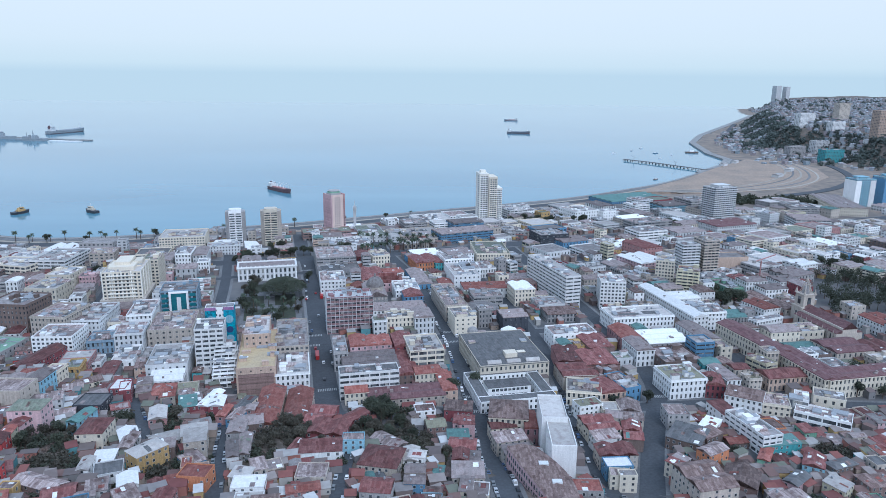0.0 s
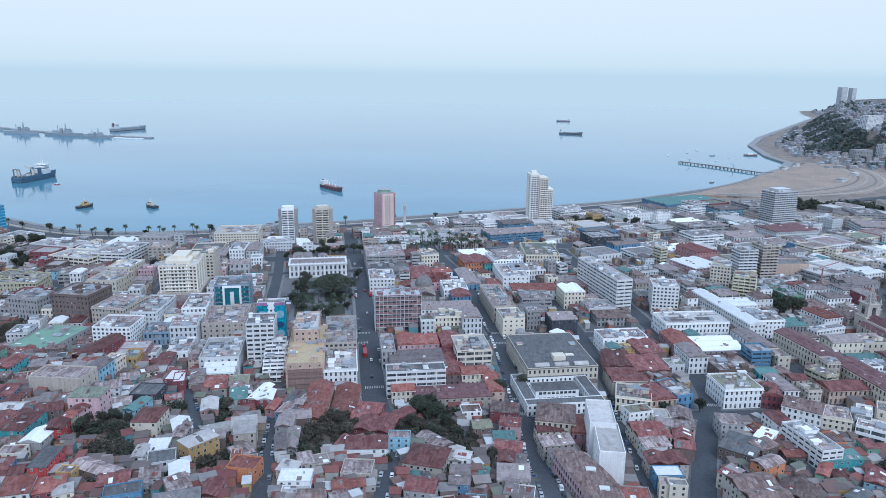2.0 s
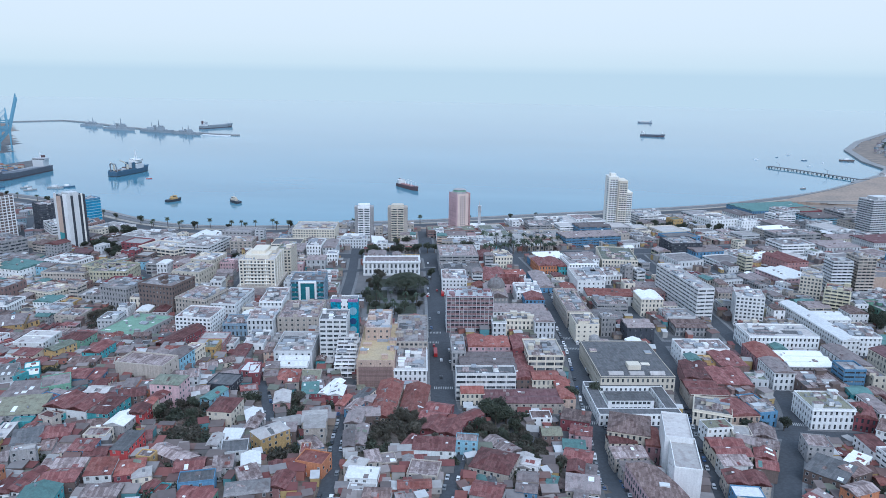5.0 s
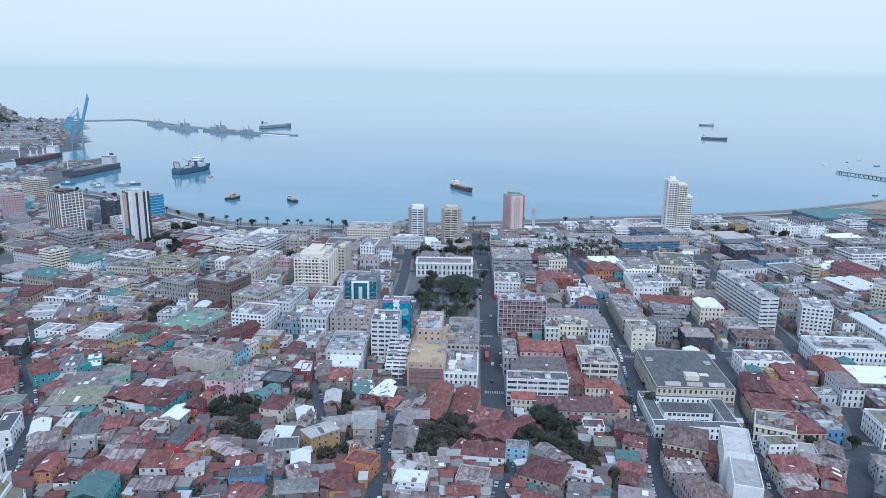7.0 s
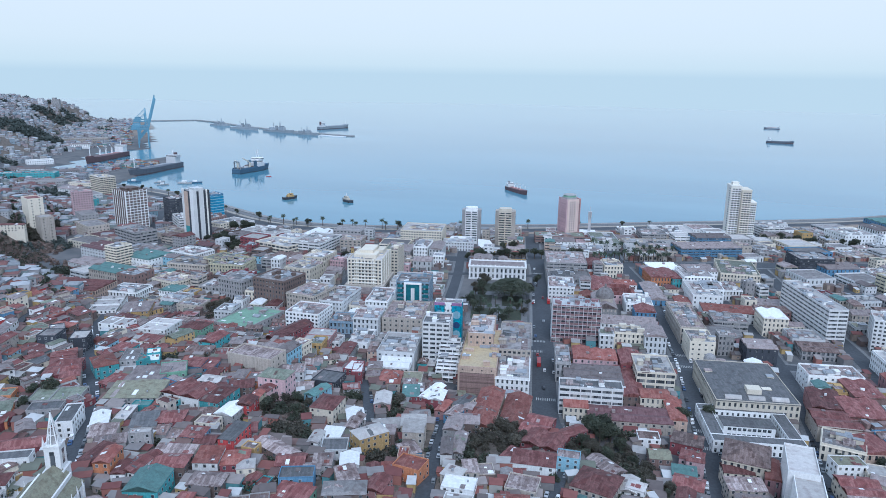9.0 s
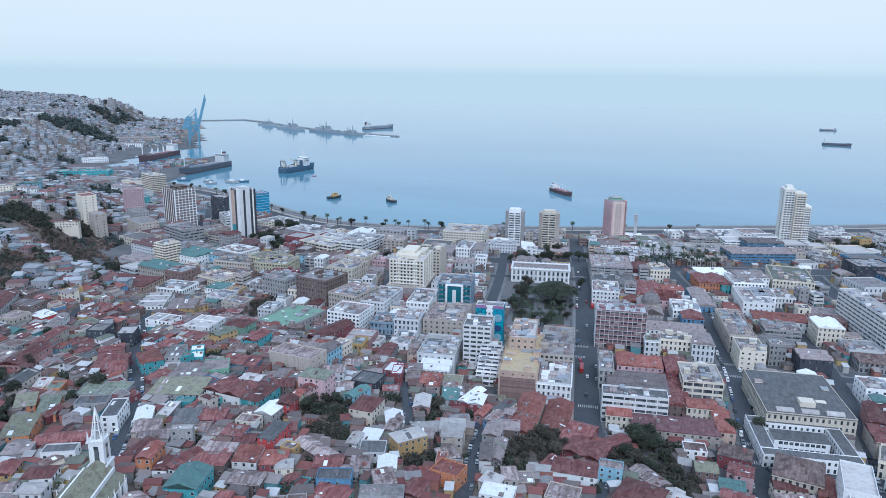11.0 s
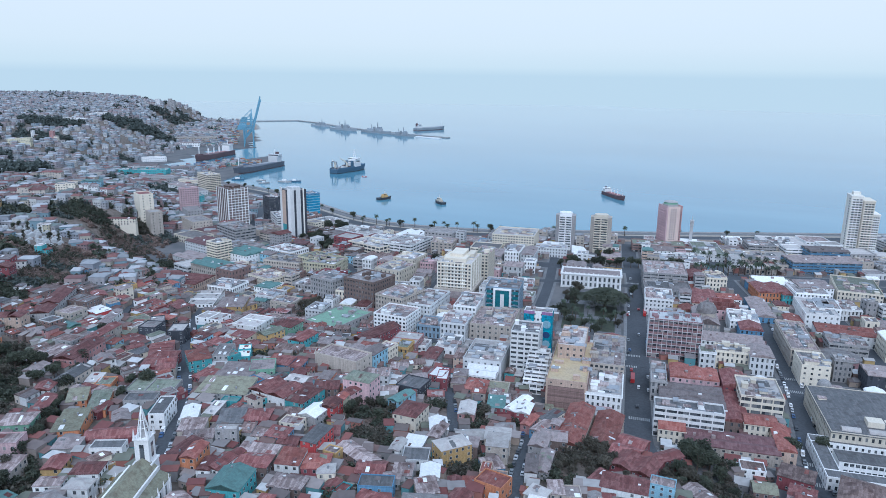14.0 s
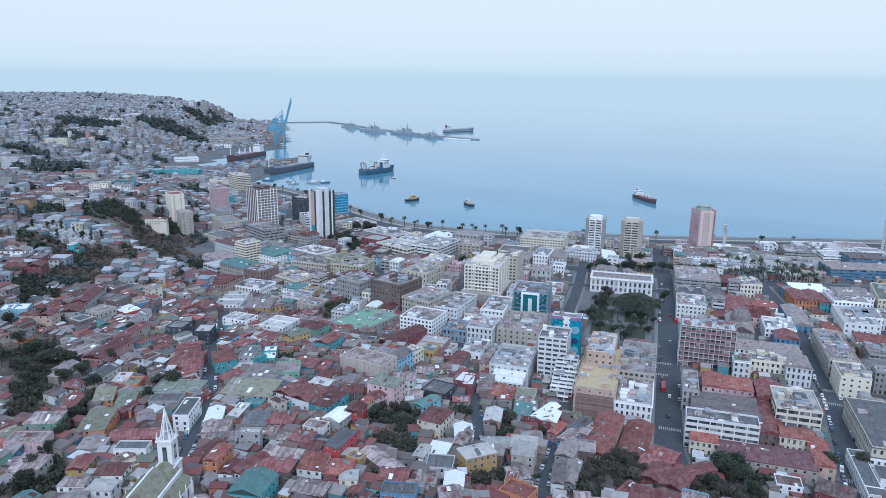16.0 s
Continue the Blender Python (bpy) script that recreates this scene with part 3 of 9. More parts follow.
def roof_clutter(parent, w, d, h, wall, plain=False):
    """Stair heads, sheds, tanks, skylights and ducts on a flat roof, with dark slabs for light wells."""
    s = Shape()
    for _ in range(max(3, min(16, int(w * d / 32)))):
        x, y, q = rng.uniform(-0.42, 0.42) * w, rng.uniform(-0.42, 0.42) * d, rng.random()
        if q < 0.3:
            a, b, c = rng.uniform(1.0, 2.6), rng.uniform(1.0, 2.2), rng.uniform(1.2, 2.9)
            s.box(x - a, x + a, y - b, y + b, h - 0.1, h + c, 0)
            s.box(x - a - 0.2, x + a + 0.2, y - b - 0.2, y + b + 0.2, h + c, h + c + 0.18, rng.choice((0, 1, 2)))
        elif q < 0.5:
            a, b, c = rng.uniform(1.5, 4.0), rng.uniform(1.2, 2.6), rng.uniform(0.6, 2.2)
            s.add([(x - a, y - b, h), (x + a, y - b, h), (x + a, y + b, h), (x - a, y + b, h), (x - a, y - b, h + c * 0.5), (x + a, y - b, h + c * 0.5), (x + a, y + b, h + c), (x - a, y + b, h + c)],
                  [(4, 5, 6, 7), (0, 1, 5, 4), (1, 2, 6, 5), (2, 3, 7, 6), (3, 0, 4, 7)], rng.choice((1, 2, 1)))
        elif q < 0.65:
            s.cone(x, y, h - 0.1, h + 1.5, 0.8, 0.75, 8, 1)
        elif q < 0.85:
            a, b = rng.uniform(0.6, 2.2), rng.uniform(0.6, 1.4)
            s.box(x - a, x + a, y - b, y + b, h - 0.1, h + 0.3, 3)
        else:
            a = rng.uniform(2, 5)
            s.box(x - a, x + a, y - 0.25, y + 0.25, h - 0.1, h + 0.45, 1)
    # thin patches; the dark glass ones stand for the shade in open light wells
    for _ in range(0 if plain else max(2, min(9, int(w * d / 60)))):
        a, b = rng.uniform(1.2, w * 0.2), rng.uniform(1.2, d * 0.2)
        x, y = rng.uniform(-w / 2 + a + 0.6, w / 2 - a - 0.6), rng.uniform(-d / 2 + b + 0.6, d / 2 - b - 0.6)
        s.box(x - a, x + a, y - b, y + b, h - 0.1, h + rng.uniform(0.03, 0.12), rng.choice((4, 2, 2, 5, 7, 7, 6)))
    part("rooftop_clutter", s, (WALLS[wall], STEEL, ROOFS["patched"], ROOFS["white"], ROOFS["zinc"], ROOFS["pale"], GLASS, ROOFS["slate"]), parent, "stair heads, tanks, sheds, skylights and dark slabs for light wells", kind="stuff")


def ridges(s, w, d, z):
    """One folded roof over a deep plan: ridges and valleys side by side, closed at the gables."""
    swap = d > w
    long, short = max(w, d) / 2 + 0.12, min(w, d) + 0.24
    n = max(1, round(short / 11))
    rise = short / n * rng.uniform(0.1, 0.17)
    line = [(-short / 2 + short * k / (2 * n), z + (rise if k % 2 else 0)) for k in range(2 * n + 1)]
    v = [(-long, c, q) for c, q in line] + [(long, c, q) for c, q in line] + [(-long, -short / 2, z - 0.5), (-long, short / 2, z - 0.5), (long, -short / 2, z - 0.5), (long, short / 2, z - 0.5)]
    m = len(line)
    a, b, c, e = 2 * m, 2 * m + 1, 2 * m + 2, 2 * m + 3
    f = [(k, m + k, m + k + 1, k + 1) for k in range(m - 1)] + [(a, *range(m), b), (e, *range(2 * m - 1, m - 1, -1), c), (a, c, m, 0), (m - 1, 2 * m - 1, e, b)]
    if swap:
        v = [(-y, x, q) for x, y, q in v]
    s.add(v, f)


def block(x, y, w, d, turn, h, style, wall, roof, label="", simple=False, category="building", name="", hip=False):
    """A city building on the plain: walls with real openings, panes behind them, and a roof."""
    w, d = max(w, 6), max(d, 6)
    if style == "saw":
        return saw_hall(x, y, w, d, turn, h, wall, roof, label)
    z = ground(x, y)
    take(x, y, w, d, turn)
    s = Shape()
    look_of = {"court": "ornate", "market": "ornate"}.get(style, style)
    flat = roof in ("gravel", "pale", "ochre", "green", "patched", "court", "slate", "moss") or h > 15.5
    flat = flat and not hip
    facade(s, w, d, h, "far" if simple and look_of in ("ornate", "grid") else look_of, parapet=0.9 if flat else 0.1)
    if style == "court":
        s = Shape()
    kinds = dict(low="warehouse", grid="apartment_building", bands="office_building", ornate="townhouse", slab="apartment_building", balcony="apartment_building",
                 market="market_hall", court="museum_building", open="car_park", portal="office_building", mural="apartment_building", brick="office_building")
    name = name or kinds.get(style, "building")
    label = label or f"weathered {COLOURWORDS.get(wall, wall)} {name.replace('_', ' ')} with {ROOFWORDS[roof]}"
    ob = thing(name, s, WALLS[wall], pose(x, y, z, 0, 0, turn), label, category)
    if style == "court":
        return court_building(ob, w, d, h, wall, roof)
    if style == "ornate" and not simple:
        c = Shape()
        c.box(-w / 2 - 0.45, w / 2 + 0.45, -d / 2 - 0.45, d / 2 + 0.45, h - 0.75, h - 0.42)
        part("cornice", c, WALLS[wall], ob)
    if style == "balcony":
        floors = max(1, round(h / 2.8))
        for k in range(1, floors):
            c = Shape()
            c.box(-w / 2 - 0.9, w / 2 + 0.9, -d / 2 - 0.9, d / 2 + 0.9, k * h / floors - 0.1, k * h / floors + 0.12)
            part("balcony_slab", c, WALLS[wall], ob)
    g = Shape()
    i = BAND * 0.72
    g.box(-w / 2 + i, w / 2 - i, -d / 2 + i, d / 2 - i, -3.5, h - 0.25)
    part("window_glazing", g, GLASS, ob, "dark window panes behind the wall")
    if style == "brick":
        floors = max(1, round(h / 3.3))
        for k in range(1, floors + 1):
            c = Shape()
            c.box(-w / 2 - 0.3, w / 2 + 0.3, -d / 2 - 0.3, d / 2 + 0.3, k * h / floors - 0.12, k * h / floors + 0.12)
            part("floor_slab", c, WALLS["pale"], ob, "pale concrete floor edge")
        for k in range(12):
            u = -w / 2 + w * k / 11
            c = Shape()
            c.box(u - 0.13, u + 0.13, -d / 2 - 0.4, d / 2 + 0.4, -2, h + 0.9)
            part("rib", c, WALLS["pale"], ob, "pale concrete rib")
    t = Shape()
    if style == "market":
        pitched(t, w, d, h + 0.4, 2.6, 0.4, 0.8)
        for k in range(3):
            q = Shape()
            x0 = -w * 0.38 + k * w * 0.28
            for i in range(6):
                a, b = math.pi * i / 6, math.pi * (i + 1) / 6
                y0 = -d / 2 + 4.2
                q.add([(x0, y0 - 2.4 * math.cos(a), h + 2.4 * math.sin(a)), (x0 + w * 0.2, y0 - 2.4 * math.cos(a), h + 2.4 * math.sin(a)), (x0 + w * 0.2, y0 - 2.4 * math.cos(b), h + 2.4 * math.sin(b)), (x0, y0 - 2.4 * math.cos(b), h + 2.4 * math.sin(b))], [(0, 1, 2, 3)])
            q.add([(x0, y0 - 2.4 * math.cos(math.pi * i / 6), h + 2.4 * math.sin(math.pi * i / 6)) for i in range(7)], [tuple(range(6, -1, -1))])
            q.add([(x0 + w * 0.2, y0 - 2.4 * math.cos(math.pi * i / 6), h + 2.4 * math.sin(math.pi * i / 6)) for i in range(7)], [tuple(range(7))])
            part("roof_vault", q, ROOFS["pale"], ob, "pale barrel-vaulted skylight")
        q = Shape()
        q.box(-4.0, 4.0, -d * 0.36, -d * 0.25, h + 0.5, h + 4.6)
        part("roof_lantern", q, WALLS["cream"], ob)
    elif hip:
        pitched(t, w, d, h + 0.25, min(w, d) * 0.2, 0.5, 0.9)
    elif flat:
        t.box(-w / 2 + BAND, w / 2 - BAND, -d / 2 + BAND, d / 2 - BAND, h - 0.4, h)
    else:
        ridges(t, w, d, h + 0.15)
        for _ in range(min(8, int(w * d / 150))):
            u, v, a, b = rng.uniform(-0.4, 0.4) * w, rng.uniform(-0.4, 0.4) * d, rng.uniform(0.4, 1.2), rng.uniform(0.4, 1.0)
            t.box(u - a, u + a, v - b, v + b, h, h + rng.uniform(0.9, 2.0), rng.choice((1, 2, 2)))
    part("roof", t, (ROOFS[roof], ROOFS["white"], ROOFS["zinc"]), ob)
    if flat and style != "slab" and (not simple or rng.random() < 0.5):
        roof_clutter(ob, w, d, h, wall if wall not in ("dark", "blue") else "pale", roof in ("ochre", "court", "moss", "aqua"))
    if style == "louvre":
        q = Shape()
        q.box(-w / 2 + 1.2, w / 2 - 1.2, -d / 2 - 0.25, -d / 2 + 0.05, 4.5, h - 3.2)
        q.box(w / 2 - 0.05, w / 2 + 0.25, -d / 2 + 2, d / 2 - 2, 4.5, h - 3.2)
        part("louvre_backing", q, WALLS["umber"], ob)
        for k in range(18):
            z0 = 4.6 + k * (h - 8.2) / 18
            q = Shape()
            q.box(-w / 2 + 1.2, w / 2 - 1.2, -d / 2 - 0.5, -d / 2 - 0.2, z0, z0 + (0.75 if k % 5 else 0.2))
            q.box(w / 2 + 0.2, w / 2 + 0.5, -d / 2 + 2, d / 2 - 2, z0, z0 + (0.75 if k % 5 else 0.2))
            part("louvre", q, WALLS["cocoa"], ob)
    if style == "slab":
        q = Shape()
        q.box(-w / 2 - 0.02, w / 2 + 0.02, -d / 2 - 0.12, -d / 2 + 0.05, -3, h + 0.6)
        part("end_wall", q, WALLS[wall], ob, "blank rendered end wall")
    if style == "portal":
        front = -d / 2
        for u0, u1, z0, z1 in ((-7.4, -5.8, 3.5, h - 1.6), (5.8, 7.4, 3.5, h - 1.6), (-7.4, 7.4, h - 1.6, h - 0.1)):
            part("portal_frame", boxed(u0, u1, front - 1.1, front + 0.1, z0, z1), WALLS["white"], ob, "white portal frame")
        part("portal_bar", boxed(-1.5, 1.5, front - 0.9, front + 0.1, 3.5, h - 5), WALLS["white"], ob, "white bar in the glass front")
        part("curtain_glass", boxed(-5.8, 5.8, front - 0.3, front + 0.1, 3.5, h - 1.6), TEALGLASS, ob, "dark teal curtain glass")
        for k in range(4):
            for u0, u1 in ((-w / 2 + 1.0, -8.2), (8.2, w / 2 - 1.0)):
                part("window", boxed(u0, u1, front - 0.12, front + 0.1, 5 + k * 4.1, 7.6 + k * 4.1), TEALGLASS, ob)
    if style == "mural":
        front = -d / 2
        for u0, u1 in ((-w / 2 - 0.1, -2.4), (2.4, w / 2 + 0.1)):
            part("mural", boxed(u0, u1, front - 0.12, front + 0.05, -3, h + 0.7), MURAL, ob, "blue sea mural on the end walls")
            part("mural_band", boxed(u0, u1, front - 0.16, front + 0.05, h - 1.4, h + 0.75), WALLS["violet"], ob, "violet band along the top of the mural")
            m = (u0 + u1) / 2
            for k, (z0, r, tone) in enumerate(((h - 8, 2.8, "sky"), (h - 15.5, 2.4, "navy"), (h - 22, 2.7, "sky"), (h - 29, 2.3, "navy"))):
                disc = Shape()
                disc.add([(m + q * math.cos(a * 0.3927), front - y0, z0 + q * math.sin(a * 0.3927)) for y0, q in ((0.05, r), (0.2, r)) for a in range(16)],
                         [tuple(range(31, 15, -1))[::-1]] + [(a, (a + 1) % 16, 16 + (a + 1) % 16, 16 + a) for a in range(16)])
                part("mural_disc", disc, WALLS[tone], ob, "painted disc of the mural")
        part("mural", boxed(w / 2 - 0.05, w / 2 + 0.12, -d / 2, d / 2, -3, h + 0.7), MURAL, ob)
        for k in range(9):
            part("window", boxed(-0.7, 0.7, front - 0.1, front + 0.1, 3 + k * 3.4, 4.4 + k * 3.4), GLASS, ob)
    return ob


def court_building(ob, w, d, h, wall, roof):
    """Four wings round an open court, with a lower white block inside."""
    t = w * 0.155
    for k, (x, y, a, b) in enumerate(((0, -d / 2 + t / 2, w, t), (0, d / 2 - t / 2, w, t), (-w / 2 + t / 2, 0, t, d - 2 * t), (w / 2 - t / 2, 0, t, d - 2 * t))):
        for name, mat in (("wing_wall", WALLS[wall]), ("wing_glazing", GLASS), ("wing_roof", ROOFS[roof])):
            s, moved = Shape(), Shape()
            if name == "wing_wall":
                facade(s, a, b, h, "ornate", parapet=0.4)
            elif name == "wing_glazing":
                s.box(-a / 2 + 0.25, a / 2 - 0.25, -b / 2 + 0.25, b / 2 - 0.25, -3, h - 0.3)
            else:
                s.box(-a / 2 + 0.3, a / 2 - 0.3, -b / 2 + 0.3, b / 2 - 0.3, h - 0.4, h + 0.2 + 0.004 * k)
            moved.add([(p + x, q + y, r) for p, q, r in s.v], s.f)
            part(name, moved, mat, ob)
    s = Shape()
    s.box(-w * 0.29, w * 0.29, -d * 0.06, d * 0.2, -3, h - 0.6)
    part("inner_hall", s, WALLS["white"], ob)
    s = Shape()
    s.box(-w * 0.295, w * 0.295, -d * 0.065, d * 0.21, h - 0.6, h - 0.3)
    part("inner_roof", s, ROOFS["slate"], ob)
    for row, z0 in enumerate((0.4, h - 3.0)):
        for k in range(9):
            s = Shape()
            u = -w * 0.25 + w * 0.5 * (k + 0.5) / 9
            s.box(u - 0.95, u + 0.95, -d * 0.06 - 0.1, -d * 0.06 + 0.1, z0, z0 + 1.6)
            part("inner_window", s, GLASS, ob)
    s = Shape()
    s.box(-w * 0.33, w * 0.33, -d * 0.33, -d * 0.06, -0.5, 0.3)
    part("court_paving", s, PAVING, ob)
    return ob


def saw_hall(x, y, w, d, turn, h, wall, roof, label):
    take(x, y, w, d, turn)
    s = Shape()
    facade(s, w, d, h, "low", parapet=0.1)
    ob = thing("market_hall", s, WALLS[wall], pose(x, y, ground(x, y), 0, 0, turn), label, "building")
    g = Shape()
    g.box(-w / 2 + 0.25, w / 2 - 0.25, -d / 2 + 0.25, d / 2 - 0.25, -3, h - 0.25)
    part("window_glazing", g, GLASS, ob)
    for k in range(3):
        y0, y1 = -d / 2 + d * k / 3, -d / 2 + d * (k + 1) / 3 - 0.1
        s = Shape()
        s.add([(-w / 2, y0, h), (w / 2, y0, h), (w / 2, y1, h), (-w / 2, y1, h), (-w / 2, y0 + 0.4, h + 3.2), (w / 2, y0 + 0.4, h + 3.2)],
              [(0, 1, 5, 4), (4, 5, 2, 3), (0, 4, 3), (1, 2, 5), (3, 2, 1, 0)])
        part("sawtooth_roof", s, ROOFS[roof], ob)
    return ob


# the buildings that stand out, from the square outwards
cream_tower = block(-265, 567, 30, 40, 12, 33, "grid", "cream", "pale", "cream ten-storey apartment block with rows of small windows")
part("podium", boxed(-17.5, 17.5, -23, 22.5, -3, 11), WALLS["beige"], cream_tower, "grey-beige shop podium")
for k in range(9):
    part("podium_window", boxed(-16 + k * 3.7, -13.9 + k * 3.7, -23.1, -22.8, 5.2, 8.6), GLASS, cream_tower)
    part("podium_window", boxed(17.4, 17.6, -21 + k * 4.4, -18.5 + k * 4.4, 5.2, 8.6), GLASS, cream_tower)
for u0, u1, v0, v1, z1 in ((-11, 9, -14, 6, 36.4), (-7, 5, -8, 14, 39), (6, 12, 2, 16, 37)):
    part("penthouse", boxed(u0, u1, v0, v1, 32, z1), WALLS["cream"], cream_tower)
for k in range(5):
    part("bay_pier", boxed(-15.3 + k * 7.5, -14.5 + k * 7.5, -20.5, -19.8, 11, 34.2), WALLS["ivory"], cream_tower)
    part("bay_pier", boxed(14.8, 15.5, -20 + k * 9.7, -19.2 + k * 9.7, 11, 34.2), WALLS["ivory"], cream_tower)
for k in range(7):
    part("balcony", boxed(-11, 11, -21.2, -20, 12.2 + 3 * k, 13.0 + 3 * k), WALLS["ivory"], cream_tower)
block(-261, 613, 13, 32, 12, 30, "grid", "cream", "green", "cream apartment wing with a green roof terrace")
block(-213, 546, 28, 24, 13, 22, "portal", "steel", "zinc", "blue-grey office block with a white portal frame on its front")
block(-200, 496, 31, 41, 12, 11, "low", "beige", "patched", "low beige building under a patchy rusted iron roof")
block(-152, 457, 19, 9, 12, 36, "mural", "white", "gravel", "apartment slab with a blue sea mural over its end walls")
block(-151, 432, 18, 21, 12, 32, "strip", "white", "slate", "white ten-storey apartment block with stepped terraces")
block(-116, 416, 23, 64, 12, 22, "louvre", "peach", "ochre", "peach and brown office block with a yellow flat roof")
block(-121, 436, 16, 36, 12, 30, "low", "peach", "pale", "pinkish rooftop storey of an office block")
block(-93, 409, 20, 42, 12, 17, "ornate", "white", "pale", "white stuccoed corner building with tall windows")
block(-101, 447, 21, 52, 12, 21, "grid", "beige", "gravel", "beige apartment building with a cluttered flat roof")
block(-260.5, 690, 15, 32, 10, 16, "ornate", "white", "zinc", "white four-storey office with dark window rows")
block(-279, 683, 17, 32, 10, 11, "ornate", "grey", "zinc", "low grey stuccoed house with a zinc roof")
block(-245, 692, 13.5, 34, 12, 15, "ornate", "pale", "zinc", "pale stuccoed building with an arched ground floor")
block(-284, 753, 47, 42, 12, 20, "grid", "cream", "pale", "cream six-storey apartment block with small windows")
block(-316, 499, 31, 30, -5, 26, "ornate", "umber", "gravel", "dark brown brick palace with many arched windows")
block(-283, 494, 26, 33, -5, 19, "ornate", "beige", "patched", "beige stuccoed building with a rounded corner")
block(-267, 462, 27, 26, 4, 15, "grid", "white", "patched", "white five-storey apartment house with a pinkish flat roof")
block(-263, 506, 20, 42, 5, 14, "ornate", "pale", "patched", "pale row building with a pale flat roof")
block(-240, 468, 18, 21, 12, 9, "ornate", "steel", "patched", "low slate-blue shop building")
block(-222, 474, 19, 26, 12, 13, "ornate", "pale", "patched", "grey ornate corner building with pilasters")
block(-230, 514, 18, 37, 12, 15, "ornate", "white", "patched", "white building with stepped roof terraces")
block(-175, 424, 25, 36, 12, 14, "low", "pale", "pale", "wide hall with a flat light-grey roof")
block(-169, 402, 20, 19, 12, 10, "ornate", "white", "white", "white school building with a white mansard roof")
block(-310, 446, 32, 43, -5, 8, "low", "grey", "court", "low building with a green sports court on its roof")
block(-357, 500, 26, 22, -8, 20, "ornate", "grey", "gravel", "grey seven-storey building with small windows")
block(-419, 567, 34, 26, -8, 15, "ornate", "lemon", "green", "pale yellow mansard building with tall windows")
block(-475, 587, 34, 26, -8, 12, "ornate", "white", "gravel", "white three-storey building with a flat roof")
block(-523, 538, 17, 18, -10, 24, "balcony", "cream", "pale", "white rounded apartment building with balcony bands")
block(-539, 588, 40, 28, -10, 8, "low", "grey", "gravel", "low grey building with a large flat roof")
block(-382, 679, 35, 51, 0, 13, "bands", "white", "pale", "white office with ribbon windows")
block(-340, 610, 22, 30, 0, 16, "low", "cream", "pale", "cream block with blank side walls")
block(-329, 563, 26, 30, 0, 18, "low", "cream", "pale", "stepped cream building with terraces")
block(-480, 690, 40, 28, -10, 7, "low", "blue", "zinc", "low blue-roofed workshop hall")
block(-475, 720, 53, 29, -10, 8, "low", "white", "pale", "low white shed with a painted front")
block(-550, 750, 40, 50, -15, 7, "low", "white", "pale", "long low white terminal hall")
block(-430, 505, 30, 24, -10, 10, "ornate", "cream", "patched", "cream row building with long iron roof")
block(-398, 429, 26, 20, -12, 9, "low", "yellow", "zinc", "ochre building with a blue-grey iron roof")
block(-71, 512, 35, 19, 12, 28, "brick", "brick", "aqua", "brick-red slab block with a white concrete grid front")
block(-99, 608, 22, 31, 12, 14, "ornate", "white", "patched", "cream corner building with a small bell tower")
block(-110, 693, 39, 47, 14, 15, "bands", "grey", "patched", "dark office block with ribbon windows and a white stair tower")
block(-101, 657, 40, 37, 15, 9, "low", "grey", "gravel", "old grey hall with a flat roof")
block(-65, 700, 18, 23, 17, 12, "ornate", "cream", "gravel", "cream three-storey corner building")
block(-83, 709, 15, 27, 16, 9, "low", "maroon", "rust", "row house with maroon walls")
block(-67, 640, 21, 42, 12, 8, "low", "beige", "rust", "warehouse under a dark red iron roof")
block(-49, 626, 17, 35, 12, 8, "saw", "pink", "rust", "sawtooth hall with dark red roofs")
block(-32, 593, 21, 27, 12, 11, "ornate", "white", "pale", "white hall with a large arched window")
block(-35, 537, 42, 20, 12, 11, "ornate", "white", "zinc", "long white building with a pillared front")
block(-47, 502, 10, 12, 12, 12, "ornate", "white", "green", "narrow white house with blue windows")
block(-31, 512, 24, 14, 12, 12, "ornate", "cream", "gravel", "cream stuccoed building with two rows of windows")
block(-15, 514, 15, 23, 12, 13, "ornate", "pale", "zinc", "pale gabled building with blind arches")
block(-69, 446, 9, 30, 12, 13, "ornate", "grey", "gravel", "grey stuccoed row building")
block(-58, 457, 12, 22, 12, 12, "low", "pink", "terracotta", "house with a pink brick roof terrace")
block(-44, 461, 17, 19, 12, 11, "low", "pink", "terracotta", "row house with a salmon-coloured roof")
block(-47, 429, 36, 29, 12, 10, "low", "grey", "zinc", "large grey shed with an iron roof")
block(-44, 397, 36, 12, 12, 17, "bands", "white", "slate", "white four-storey office with ribbon windows")
block(-51, 389, 14, 12, 12, 8, "ornate", "cream", "terracotta", "curved cream wall building with arched openings")
block(-21, 388, 46, 19, 12, 7, "low", "beige", "maroon", "long low beige store building with a dark red roof")
block(-25, 431, 15, 44, 12, 8, "low", "umber", "rust", "long hall with a dark red iron roof")
block(-12, 446, 23, 29, 12, 15, "open", "cream", "pale", "cream four-storey car park with open decks")
block(-27, 460, 14, 25, 12, 12, "low", "maroon", "rust", "maroon tenement with a rusted roof")
block(-9, 416, 17, 13, 12, 9, "ornate", "cream", "terracotta", "cream courtyard wing with small windows")
block(3, 402, 9, 29, 12, 8, "low", "peach", "terracotta", "school wing with an orange tiled roof")
block(41.5, 446, 46, 59, 12, 12, "market", "cream", "slate", "market hall with a wide grey hipped roof")
block(42, 399, 47, 43, 12, 7, "court", "white", "slate", "white museum building round a courtyard")
block(16, 512, 17, 25, 12, 14, "low", "cream", "gravel", "cream corner building between the streets")
block(55, 515, 20, 19, 12, 13, "low", "dark", "zinc", "hall with a dark glass front and hipped roof")
